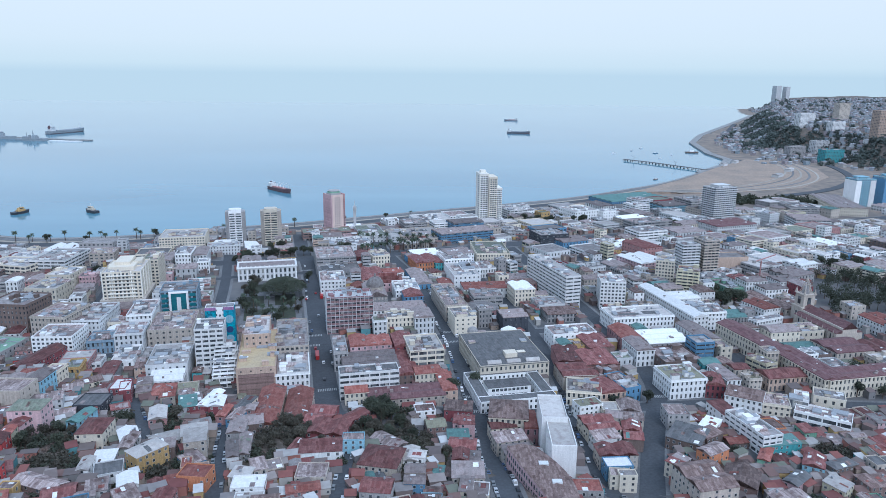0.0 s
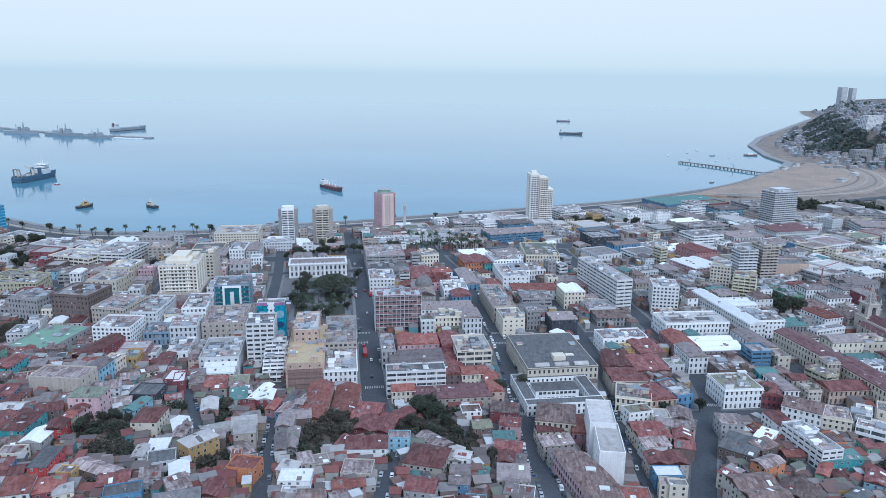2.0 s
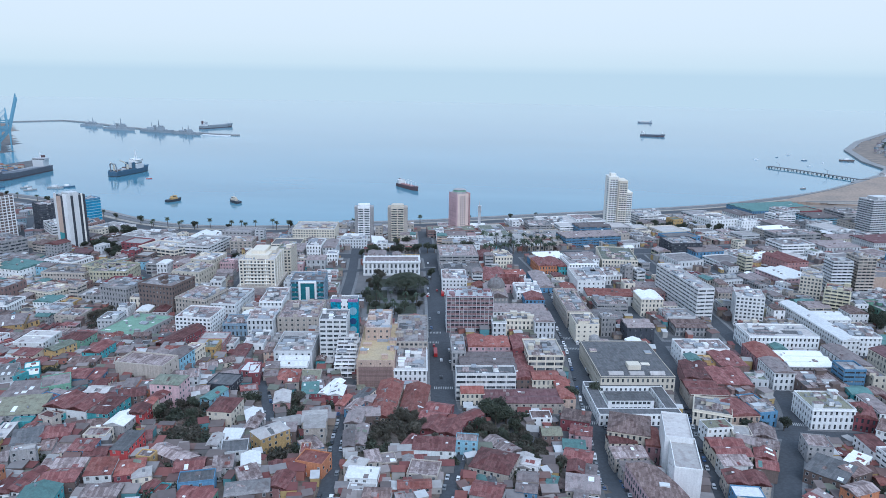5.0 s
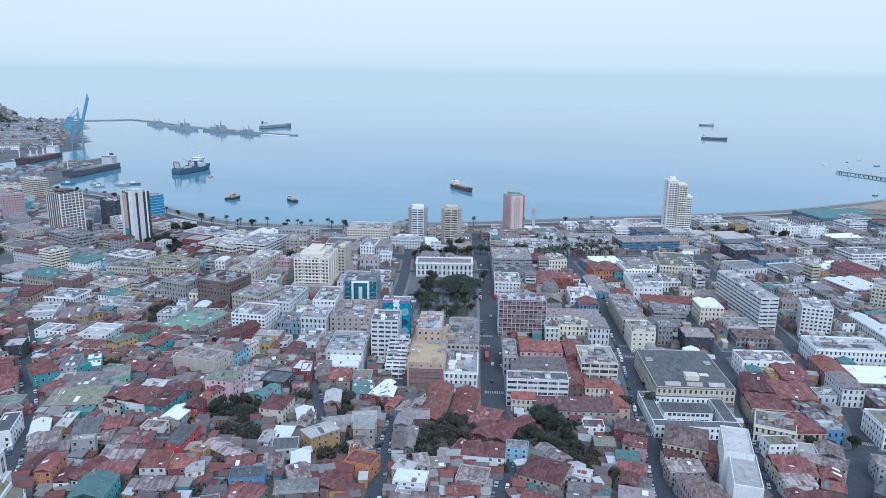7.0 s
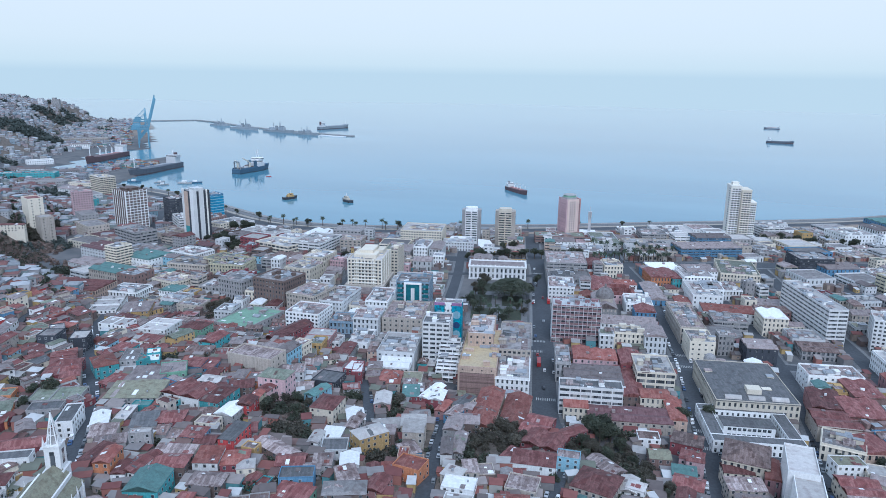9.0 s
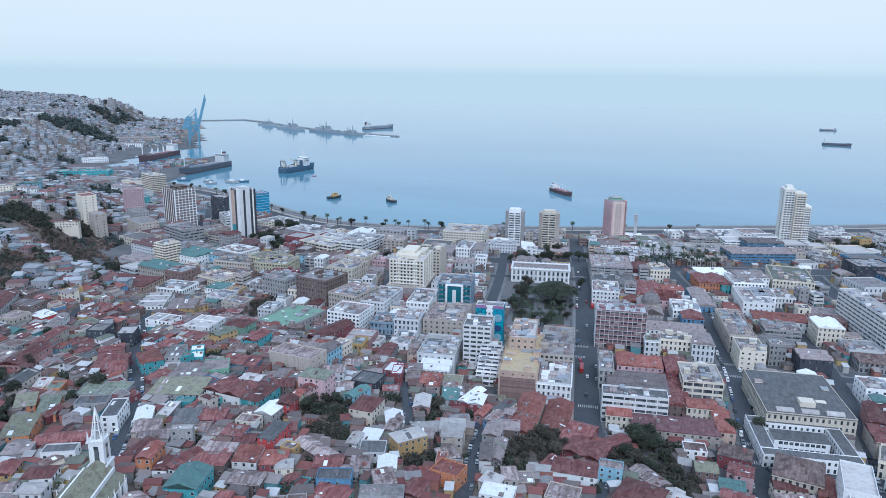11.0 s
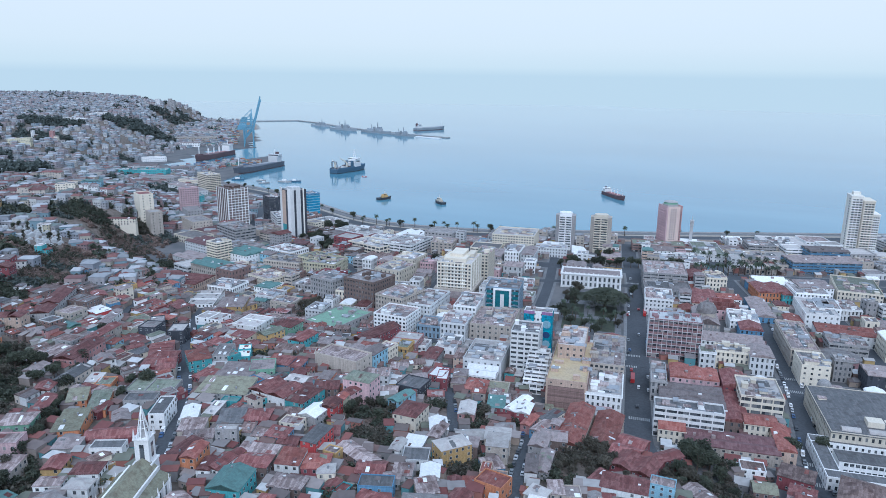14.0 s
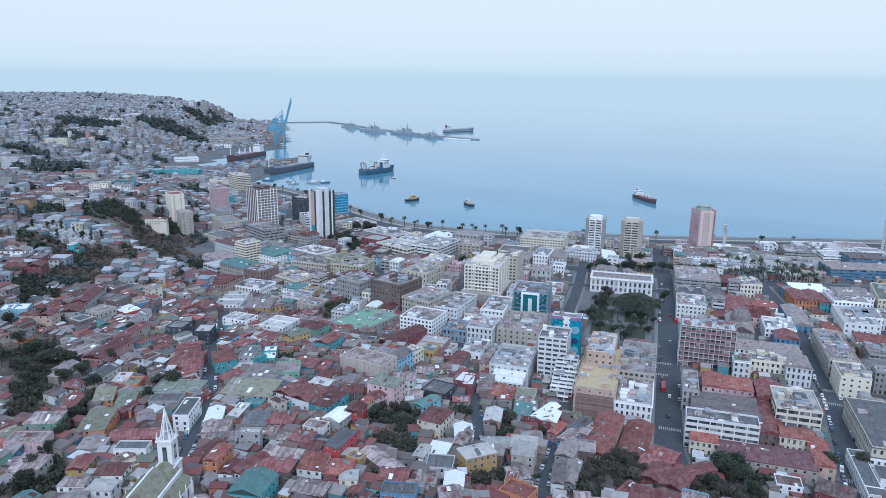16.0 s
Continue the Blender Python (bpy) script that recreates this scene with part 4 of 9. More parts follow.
block(6, 560, 18, 60, 12, 13, "ornate", "beige", "patched", "long beige building with a patched brownish roof")
block(69, 582, 18, 23, 12, 15, "ornate", "cream", "white", "cream three-storey corner house with a white roof")
block(99, 601, 14, 77, 18, 28, "bands", "white", "pale", "long white apartment slab with balcony bands")
block(51, 730, 35, 55, 5, 12, "ornate", "cream", "green", "cream corner building with a round tower")
block(24, 819, 68, 30, 24, 12, "bands", "blue", "zinc", "blue shopping centre with a grey flat roof")
block(28, 858, 40, 26, 22, 15, "bands", "blue", "zinc", "dark blue upper hall of a shopping centre")
block(-18, 693, 26, 32, 19, 9, "ornate", "orange", "rust", "orange painted row house")
block(-0, 690, 21, 23, 20, 9, "ornate", "teal", "rust", "teal painted row house")
block(19, 643, 25, 46, 12, 12, "low", "white", "pale", "white modern hall with blank walls")
block(-22, 642, 16, 52, 14, 5, "low", "blue", "zinc", "long low blue market shed")
block(15, 707, 29, 26, 21, 14, "ornate", "white", "zinc", "white neoclassical building with a small cupola")
block(-88, 832, 30, 65, 16, 7, "low", "white", "green", "low hall with a green roof")
block(-34, 826, 60, 42, 18, 7, "ornate", "beige", "pale", "long beige customs hall with a pale roof")
block(-13, 917, 47, 63, 20, 7, "low", "white", "pale", "long white shed between the streets")
block(-277, 844, 14, 32, 12, 8, "low", "grey", "gravel", "small grey building between the streets")
block(145, 574, 21, 24, -5, 24, "grid", "white", "pale", "white tower block with dark window strips")
block(154, 523, 50, 26, 10, 12, "ornate", "white", "pale", "white building with a pillared front")
block(135, 483, 16, 29, 10, 10, "low", "brick", "terracotta", "brown house with a salmon iron roof")
block(137, 456, 13, 24, 10, 12, "ornate", "white", "zinc", "white four-storey house between the streets")
block(161, 482, 32, 28, 10, 8, "low", "grey", "white", "hall with white vaulted metal roofs")
block(189, 549, 13, 85, 14, 14, "ornate", "white", "white", "long white four-storey building with tall windows")
block(207, 526, 28, 21, 10, 14, "ornate", "white", "gravel", "white corner building with dark balconies")
block(223, 470, 16, 63, 16, 13, "ornate", "cream", "maroon", "long cream college wing with a maroon iron roof")
block(238, 424, 18, 53, 13, 13, "ornate", "cream", "maroon", "long cream college wing with a dark red roof")
block(264, 410, 56, 17, 12, 13, "ornate", "cream", "maroon", "white college front with tall windows")
block(282, 462, 30, 26, 12, 10, "low", "beige", "maroon", "inner college hall under a dark red roof")
block(150, 407, 24, 23, 10, 12, "ornate", "white", "moss", "white corner building with a green roof")
block(38, 356, 21, 22, -6, 12, "ornate", "cream", "brown", "cream corner building with a grey-brown hipped roof", hip=True)
block(59, 339, 13, 26, -2, 22, "slab", "white", "pale", "tall plain white slab with few windows")
block(60, 316, 12, 29, -2, 20, "slab", "white", "pale", "plain white slab extension")
block(49, 348, 7, 20, -2, 10, "low", "brick", "terracotta", "narrow house with an orange sawtooth roof")
block(597, 1045, 42, 120, -10, 12, "ornate", "cream", "zinc", "long cream depot building")
block(486, 915, 44, 40, -5, 12, "bands", "pale", "zinc", "pale depot with window bands")
block(508, 985, 40, 46, -5, 15, "bands", "grey", "slate", "grey office block with window bands")
block(330, 1010, 40, 34, 20, 12, "bands", "sky", "zinc", "light blue school block with ribbon windows")
block(376, 1042, 36, 40, 20, 14, "bands", "grey", "gravel", "grey office block with ribbon windows")
block(302, 1127, 112, 60, 25, 5, "low", "blue", "aqua", "long low blue fish market shed")
block(246, 826, 40, 30, 20, 13, "bands", "white", "gravel", "white office with ribbon windows and a grey roof")
block(296, 842, 42, 34, 20, 10, "low", "pale", "zinc", "low pale depot under a zinc roof")
block(262, 876, 56, 26, 20, 14, "bands", "grey", "patched", "grey office block with ribbon windows")
block(320, 890, 40, 24, 22, 9, "ornate", "cream", "zinc", "cream stuccoed store building")
block(363, 877, 62, 40, 20, 12, "ornate", "pale", "maroon", "pale building with a dark red hipped roof")
block(218, 742, 24, 37, 26, 15, "low", "coral", "rust", "coral block with blank walls")

block(87.1, 393.2, 20.5, 19.4, -10, 9, "ornate", "cream", "gravel")
block(101.0, 393.8, 16.0, 18.9, 15, 9, "ornate", "peach", "rust")
block(112.4, 401.2, 11.1, 23.2, 22, 9, "low", "blue", "pale")
block(87.2, 418.1, 23.5, 22.4, 7, 9, "slab", "beige", "rust")
block(104.6, 415.3, 16.8, 12.7, 25, 9, "low", "cocoa", "patched")
block(85.9, 444.4, 17.6, 27.8, 1, 9, "slab", "coral", "rust")
block(103.9, 435.8, 22.2, 26.6, 8, 10, "slab", "cocoa", "rust")
block(169.0, 344.4, 12.1, 31.1, 16, 11, "strip", "white", "gravel")
block(180.2, 381.5, 20.5, 16.4, -29, 11, "ornate", "white", "brown")
block(194.8, 374.5, 14.8, 16.0, -18, 10, "ornate", "cream", "patched")
block(216.7, 362.1, 28.9, 13.0, -32, 8, "bands", "white", "patched")
block(211.4, 377.4, 7.9, 12.9, -26, 11, "bands", "white", "pale")
block(231.5, 384.1, 17.0, 13.6, -25, 9, "low", "cream", "gravel")
block(181.2, 416.0, 9.3, 23.9, 10, 9, "ornate", "white", "zinc")
block(218.0, 415.6, 27.6, 15.3, 10, 9, "ornate", "peach", "rust")
block(223.0, 610.0, 18.0, 20.0, -20, 23, "balcony", "lemon", "rust")
block(215.0, 650.0, 17.0, 20.0, -20, 22, "grid", "cream", "pale")
block(294.0, 698.0, 33.0, 22.0, 8, 14, "slab", "peach", "gravel")
block(258.0, 612.0, 15.0, 32.0, 18, 9, "low", "green", "green")
block(281.4, 633.1, 18.0, 19.8, 14, 9, "low", "white", "rust")
block(251.8, 514.5, 27.3, 8.2, 24, 11, "ornate", "white", "gravel")
block(263.4, 549.3, 17.1, 24.4, 21, 11, "ornate", "white", "terracotta")
block(344.6, 516.2, 22.0, 27.4, 12, 10, "ornate", "white", "terracotta")
block(124.0, 795.0, 35.0, 32.0, 18, 15, "bands", "dark", "gravel")
block(146.0, 783.0, 34.0, 26.0, 24, 10, "low", "blue", "zinc")
block(38.0, 602.0, 40.0, 22.0, 8, 9, "low", "white", "terracotta")
block(12.0, 692.0, 27.0, 34.0, 16, 13, "ornate", "white", "gravel")
block(26.0, 655.0, 18.0, 28.0, 10, 12, "low", "white", "pale")
block(41.0, 668.0, 17.0, 26.0, 18, 9, "ornate", "white", "gravel")
block(98.0, 655.0, 26.0, 32.0, 20, 9, "ornate", "cream", "patched")
block(104.0, 619.0, 23.0, 22.0, 12, 9, "ornate", "white", "gravel")
block(-236.6, 348.1, 30.1, 16.4, -1, 11, "slab", "beige", "patched")
block(-414.6, 658.2, 48.1, 30.1, -12, 11, "open", "cream", "pale")
block(-449.2, 557.9, 40.8, 31.1, 7, 11, "ornate", "beige", "gravel")
block(-404.8, 558.1, 32.8, 30.1, 10, 15, "ornate", "lemon", "green")
block(-476.0, 449.2, 40.2, 30.3, 12, 9, "ornate", "peach", "rust")
block(-445.6, 467.6, 28.3, 23.4, 7, 9, "ornate", "white", "slate")
block(-226.0, 365.0, 10.0, 16.0, -1, 12, "ornate", "sky", "zinc")
block(-226.0, 380.0, 9.0, 13.0, -1, 11, "ornate", "cream", "patched")
block(209.5, 426.3, 10.6, 16.3, 26, 13, "bands", "lemon", "gravel")
block(170.3, 404.8, 11.2, 17.5, -11, 9, "ornate", "maroon", "rust")
block(240, 664, 18, 15, 12, 34, "balcony", "pale", "gravel", "grey apartment tower with balcony rows", category="tower block", name="tower_block")
block(261, 672, 16, 20, 12, 37, "balcony", "beige", "pale", "tall beige apartment tower with stacked balconies", category="tower block", name="tower_block")


for k in range(5):
    block(-139 + 0.6 * k, 424 - 4.0 * k, 13, 7, 12, 21 - 3.6 * k, "balcony", "white", "gravel", "white stepped terrace storeys below the apartment block")


# ---- towers by the water ----
def slim_tower(x, y, w, d, turn, h, wall, fin, label, style="tower", crown=True):
    """A tall slim block with darker side fins and a lift house on top."""
    ob = block(x, y, w, d, turn, h, style, wall, "pale", label, category="tower block", name="tower_block")
    if fin:
        for sx in (-1, 1):
            s = Shape()
            s.box(*sorted((sx * (w / 2 + 0.05), sx * (w / 2 - w * 0.27))), -d / 2 - 0.5, d / 2 + 0.5, -3, h - 1.5)
            part("side_fin", s, WALLS[fin], ob, "flat side wall without windows")
    if crown:
        s = Shape()
        s.box(-w * 0.24, w * 0.24, -d * 0.28, d * 0.28, h - 0.2, h + 3.4)
        s.box(-w * 0.28, w * 0.28, -d * 0.32, d * 0.32, h + 3.4, h + 3.8)
        part("lift_house", s, WALLS[wall], ob)
    return ob


def bay_tower(x, y, turn, w, d, h, side, strip, label, floors, chamfer=4.5):
    """A slim tower of eight sides: plain flanks and a balconied strip up the middle of its front."""
    take(x, y, w, d, turn)
    a, b, c = w / 2, d / 2, chamfer
    s = Shape()
    s.prism([(-a + c, -b), (a - c, -b), (a, -b + c), (a, b - c), (a - c, b), (-a + c, b), (-a, b - c), (-a, -b + c)], -3, h)
    ob = thing("tower_block", s, WALLS[side], pose(x, y, ground(x, y), 0, 0, turn), label, "tower block")
    m = a - c + 0.4
    s = Shape()
    s.box(-m, m, -b - 0.6, -b + 0.2, -3, h + 1.4)
    part("front_strip", s, WALLS[strip], ob, "lighter middle strip of the front")
    step = (h - 4) / floors
    for k in range(floors):
        z = 4 + k * step
        s = Shape()
        for u0, u1 in ((-m + 0.5, -0.7), (0.7, m - 0.5)):
            s.box(u0, u1, -b - 0.66, -b - 0.5, z + 0.25, z + step * 0.55)
        part("window_row", s, GLASS, ob, kind="stuff")
        s = Shape()
        s.box(-m + 0.2, m - 0.2, -b - 1.5, -b - 0.6, z - 0.35, z + 0.2)
        part("balcony", s, WALLS[strip], ob)
        s = Shape()
        s.box(a - 0.1, a + 0.06, -2.2, 2.2, z + 0.3, z + step * 0.5)
        part("side_window", s, GLASS, ob)
    s = Shape()
    s.prism([(p * 0.62, q * 0.62) for p, q in ((-a + c, -b), (a - c, -b), (a, -b + c), (a, b - c), (a - c, b), (-a + c, b), (-a, b - c), (-a, -b + c))], h - 0.2, h + 2.6)
    part("lift_house", s, WALLS[strip], ob)
    return ob


bay_tower(-236, 784, 14, 22, 18, 40, "grey", "white", "slim white tower block with grey flanks", 13)
bay_tower(-197, 790, 12, 23, 19, 40, "beige", "cream", "slim tan tower block with cream balconies", 13)


def pink_tower(x, y, turn, w, d, h):
    """A tower turned cornerwise: a balconied dark flank, a cream front with a red edge, and an eight-sided crown."""
    take(x, y, w + 6, d, turn)
    s = Shape()
    s.box(-w / 2, w / 2, -d / 2, d / 2, -3, h)
    ob = thing("tower_block", s, WALLS["peach"], pose(x, y, ground(x, y), 0, 0, turn), "salmon and pale pink tower block with an octagonal crown", "tower block")
    boxpart("red_edge", ob, "coral", w / 2 - 2.2, w / 2 + 0.3, -d / 2 - 0.3, d / 2 + 0.3, -3, h + 1.2)
    boxpart("cream_front", ob, "blush", -w / 2 + 1.6, w / 2 - 2.2, -d / 2 - 0.2, -d / 2 + 0.2, -3, h + 0.6)
    boxpart("corner_pier", ob, "pink", -w / 2 - 0.2, -w / 2 + 1.2, -d / 2 - 0.3, -d / 2 + 1.2, -3, h + 1.0)
    boxpart("balconied_flank", ob, "pink", -w / 2 - 0.1, -w / 2 + 0.3, -d / 2 + 1.2, d / 2, -3, h + 0.8)
    floors = 16
    for k in range(floors):
        z = 3 + k * (h - 4) / floors
        for i in range(3):
            boxpart("window", ob, GLASS, -w / 2 + 4.4 + i * 2.7, -w / 2 + 5.7 + i * 2.7, -d / 2 - 0.26, -d / 2 - 0.1, z, z + 1.5)
        boxpart("balcony", ob, "pink", -w / 2 - 0.8, -w / 2, -d / 2 + 2, d / 2 - 1, z - 0.9, z - 0.15)
        boxpart("edge_window", ob, GLASS, w / 2 - 1.7, w / 2 - 0.5, -d / 2 - 0.36, -d / 2 - 0.1, z, z + 1.6)
    conepart("crown_base", ob, "grey", 0, 0, h, h + 2.2, 9.5, 9.0, 8)
    conepart("crown", ob, "green", 0, 0, h + 2.2, h + 4.4, 8.2, 7.4, 8)
    conepart("crown_roof", ob, "grey", 0, 0, h + 4.4, h + 5.6, 8.4, 5.0, 8)


def boxpart(name, parent, wall, *args):
    s = Shape()
    s.box(*args)
    return part(name, s, WALLS[wall] if isinstance(wall, str) else wall, parent)


def conepart(name, parent, wall, *args):
    s = Shape()
    s.cone(*args)
    return part(name, s, WALLS[wall], parent)


pink_tower(-134, 853, 36, 18, 22, 50)


def stepped_tower(x, y, turn):
    """Three joined slabs of different height, ringed by balconies."""
    take(x, y, 34, 28, turn)
    ob = new("tower_block", None)
    ob.matrix_world = pose(x, y, ground(x, y), 0, 0, turn)
    tagged(ob, "tall cream tower block of three stepped slabs with balconies", "tower block")
    for nm, x0, x1, y0, y1, h, wall, n in (("tall_slab", -15, -3, -9, 13, 66, "ivory", 22), ("middle_slab", -3, 8, -13, 13, 62, "cream", 21), ("low_slab", 8, 15.5, -10, 11, 47, "ivory", 16)):
        slab = boxpart(nm, ob, wall, x0, x1, y0, y1, -3, h)
        for k in range(n):
            z = 2.4 + k * (h - 3.5) / n
            s = Shape()
            for u in (0.14, 0.42, 0.70):
                s.box(x0 + (x1 - x0) * u, x0 + (x1 - x0) * (u + 0.2), y0 - 0.06, y0 + 0.2, z, z + 1.5)
            s.box(x0 - 0.06, x0 + 0.2, y0 + 4, y0 + 9, z, z + 1.4)
            s.box(x1 - 0.2, x1 + 0.06, y0 + 4, y0 + 9, z, z + 1.4)
            part("window_row", s, GLASS, slab, kind="stuff")
            boxpart("balcony", slab, "white" if nm != "middle_slab" else "ivory", x0 + 0.6, x1 - 0.6, y0 - 1.1, y0, z - 0.75, z + 0.1)
        boxpart("parapet", slab, wall, x0 - 0.3, x1 + 0.3, y0 - 0.3, y1 + 0.3, h, h + 0.9)
    boxpart("lift_house", ob, "ivory", -12, -5, -2, 7, 66.9, 70.5)
    boxpart("plinth", ob, "pale", -19, 19, -17, 15, -3, 6)


stepped_tower(62, 926, 10)
slim_tower(380, 952, 38, 24, 24, 46, "pale", None, "broad pale grey tower block with balcony rows", "balcony")
slim_tower(645, 1075, 34, 24, 10, 42, "sky", "white", "blue tower block with white end walls", "grid")
slim_tower(695, 1085, 36, 26, 10, 44, "sky", "blue", "blue and white tower block", "grid")
stripe = slim_tower(-533, 670, 22, 21, -20, 58, "dark", None, "black and white striped office tower with a painted flank", "grid", crown=False)
for nm, wall, x0, x1, y0, y1, z0, z1 in (("white_rib", "white", 10.7, 11.5, -10.9, -6.2, -2, 61), ("white_rib", "white", 10.7, 11.5, -3.2, 2.6, -2, 62), ("white_rib", "ivory", 10.7, 11.4, 5.8, 7.6, -2, 60), ("black_glass", "dark", 10.6, 11.1, -6.2, -3.2, -2, 58.5), ("black_glass", "dark", 10.6, 11.1, 2.6, 10.6, -2, 58.5),
                                     ("white_rib", "white", -11.2, -7.2, -11.2, -10.3, -2, 61), ("ochre_panel", "peach", -7.2, 1.0, -10.9, -10.3, 18, 58), ("teal_panel", "teal", -7.2, 1.0, -10.9, -10.3, -2, 18), ("black_glass", "dark", 1.0, 5.2, -10.9, -10.3, -2, 58.5), ("white_rib", "white", 5.2, 11.3, -11.2, -10.3, -2, 61)):
    boxpart(nm, stripe, wall, x0, x1, y0, y1, z0, z1)
boxpart("lift_house", stripe, "pale", -6, 6, -5, 6, 57.5, 61.5)
grid_tower = slim_tower(-638, 680, 30, 27, -20, 50, "umber", None, "brown glass office tower with white ribs and floor bands", "grid")
for k in range(7):
    boxpart("rib", grid_tower, "white", -15 + k * 4.85, -14.3 + k * 4.85, -13.9, -13.2, -2, 51.5)
    boxpart("rib", grid_tower, "white", 14.8, 15.5, -13.6 + k * 4.4, -12.8 + k * 4.4, -2, 51.5)
for k in range(15):
    boxpart("floor_band", grid_tower, "white", 14.7, 15.3, -13.4, 13.4, 3.0 + 3.3 * k, 3.9 + 3.3 * k)
block(-626, 742, 24, 20, -30, 33, "bands", "dark", "gravel", "dark glass office block")
block(-590, 712, 40, 16, -38, 16, "bands", "white", "pale", "white office with ribbon windows behind the striped tower")
glassy = block(-598, 786, 20, 17, -25, 36, "bands", "blue", "pale", "blue glass office tower", name="tower_block", category="tower block")
s = Shape()
s.box(-10.1, 10.1, -8.6, 8.6, 2, 35)
part("curtain_wall", s, SKYGLASS, glassy, "bright blue curtain glass")
for k in range(9):
    boxpart("floor_band", glassy, "sky", -10.3, 10.3, -8.8, 8.8, 4.5 + 3.6 * k, 5.3 + 3.6 * k)
block(-710, 606, 24, 16, -25, 36, "slab", "cream", "rust", "pale apartment slab with a pink roof edge", name="tower_block", category="tower block")
block(-678, 592, 18, 14, -25, 28, "slab", "beige", "pale", "beige apartment slab between the streets")
block(-742, 706, 13, 24, -35, 38, "grid", "pink", "pale", "pink apartment tower with a blank end wall", name="tower_block", category="tower block")
block(-850, 850, 36, 22, -20, 34, "balcony", "cream", "pale", "cream stepped apartment building")
block(-612, 652, 30, 22, -20, 13, "ornate", "coral", "rust", "red-brown base building below the ribbed tower")
block(-585, 628, 46, 26, -20, 17, "bands", "grey", "pale", "grey office building between the streets")

# podiums and the white palace
def lean_roof(eaves, tops):
    """A sloping roof slab between a low eave and a high edge, on a closed wall below."""
    s = Shape()
    ring = [*eaves, *tops]
    s.add(ring + [(x, y, 7) for x, y, z in ring], [(0, 1, 2, 3), (0, 4, 5, 1), (1, 5, 6, 2), (2, 6, 7, 3), (3, 7, 4, 0)])
    return s


take(-226, 760, 66, 40, 12)
thing("pavilion_roof", lean_roof(((-211, 732, 9.5), (-192, 742, 9.5)), ((-209, 768, 15.5), (-222, 764, 17))), ROOFS["white"], Matrix(), "white sloped pavilion roof beside the tan tower", "pavilion")
thing("pavilion_roof", lean_roof(((-258, 752, 12), (-238, 757, 12)), ((-232, 776, 16), (-256, 771, 16))), ROOFS["white"], Matrix(), "white sloped pavilion roof around the white tower", "pavilion")
block(-238, 742, 34, 17, 14, 10, "ornate", "pale", "pale", "low pale shopfronts before the white tower")
block(-140, 828, 58, 26, 16, 9, "bands", "cocoa", "green", "brown podium with a row of dark windows")
mast = Shape()
mast.box(-1.6, 1.6, -1.6, 1.6, 0, 30)
for k in range(5):
    mast.box(-2.2, 2.2, -2.2, 2.2, 24 + k * 1.6, 24.5 + k * 1.6)
mast.cone(0, 0, 30, 38, 0.4, 0.1, 6)
thing("signal_mast", mast, WALLS["pale"], pose(-112, 880, ground(-112, 880)), "slim grey signal tower with a pole on top", "tower")


def palace(x, y, w, d, turn, h):
    """White two-storey palace with arched windows, pilasters and a balustrade."""
    z = ground(x, y)
    take(x, y, w + 4, d + 4, turn)
    s = Shape()
    s.box(-w / 2 + 0.5, w / 2 - 0.5, -d / 2 + 0.5, d / 2 - 0.5, -2, h)
    s.box(-w / 2 - 0.5, w / 2 + 0.5, -d / 2 - 0.5, d / 2 + 0.5, h, h + 0.7)
    s.box(-w / 2, w / 2, -d / 2, d / 2, -2, 1.4)
    s.box(-w / 2 + 0.1, w / 2 - 0.1, -d / 2 + 0.1, d / 2 - 0.1, 6.6, 7.1)
    ob = thing("palace", s, WALLS["white"], pose(x, y, z, 0, 0, turn), "long white palace with arched windows and a balustrade", "building")
    n = 13
    for k in range(n + 1):
        s = Shape()
        c = -w / 2 + 0.8 + (w - 1.6) * k / n
        s.box(c - 0.5, c + 0.5, -d / 2, -d / 2 + 0.6, 1.4, h)
        part("pilaster", s, WALLS["white"], ob)
    for k in range(n):
        c = -w / 2 + 0.8 + (w - 1.6) * (k + 0.5) / n
        for z0, hh in ((2.2, 3.6), (7.6, 3.8)):
            s = Shape()
            arch = [(c - 0.85, z0), (c + 0.85, z0)] + [(c + 0.85 * math.cos(a * math.pi / 6), z0 + hh - 0.85 + 0.85 * math.sin(a * math.pi / 6)) for a in range(7)]
            m = len(arch)
            s.add([(u, -d / 2 + 0.42, v) for u, v in arch] + [(u, -d / 2 + 0.6, v) for u, v in arch],
                  [tuple(range(m)), *[(i, i + m, (i + 1) % m + m, (i + 1) % m) for i in range(m)]])
            part("window", s, GLASS, ob)
    for sgn in (-1, 1):
        s = Shape()
        s.box(-w / 2, w / 2, *sorted((sgn * d / 2, sgn * (d / 2 - 0.4))), h + 0.7, h + 1.8)
        for k in range(14):
            c = -w / 2 + w * k / 13
            s.box(c - 0.4, c + 0.4, *sorted((sgn * (d / 2 + 0.1), sgn * (d / 2 - 0.5))), h + 0.7, h + 2.5)
        part("balustrade", s, WALLS["white"], ob)
    s = Shape()
    pitched(s, w - 3, d - 3, h + 0.9, 2.0, 0, 1.0)
    part("roof", s, ROOFS["zinc"], ob)


palace(-168, 650, 55, 22, 14, 12.5)


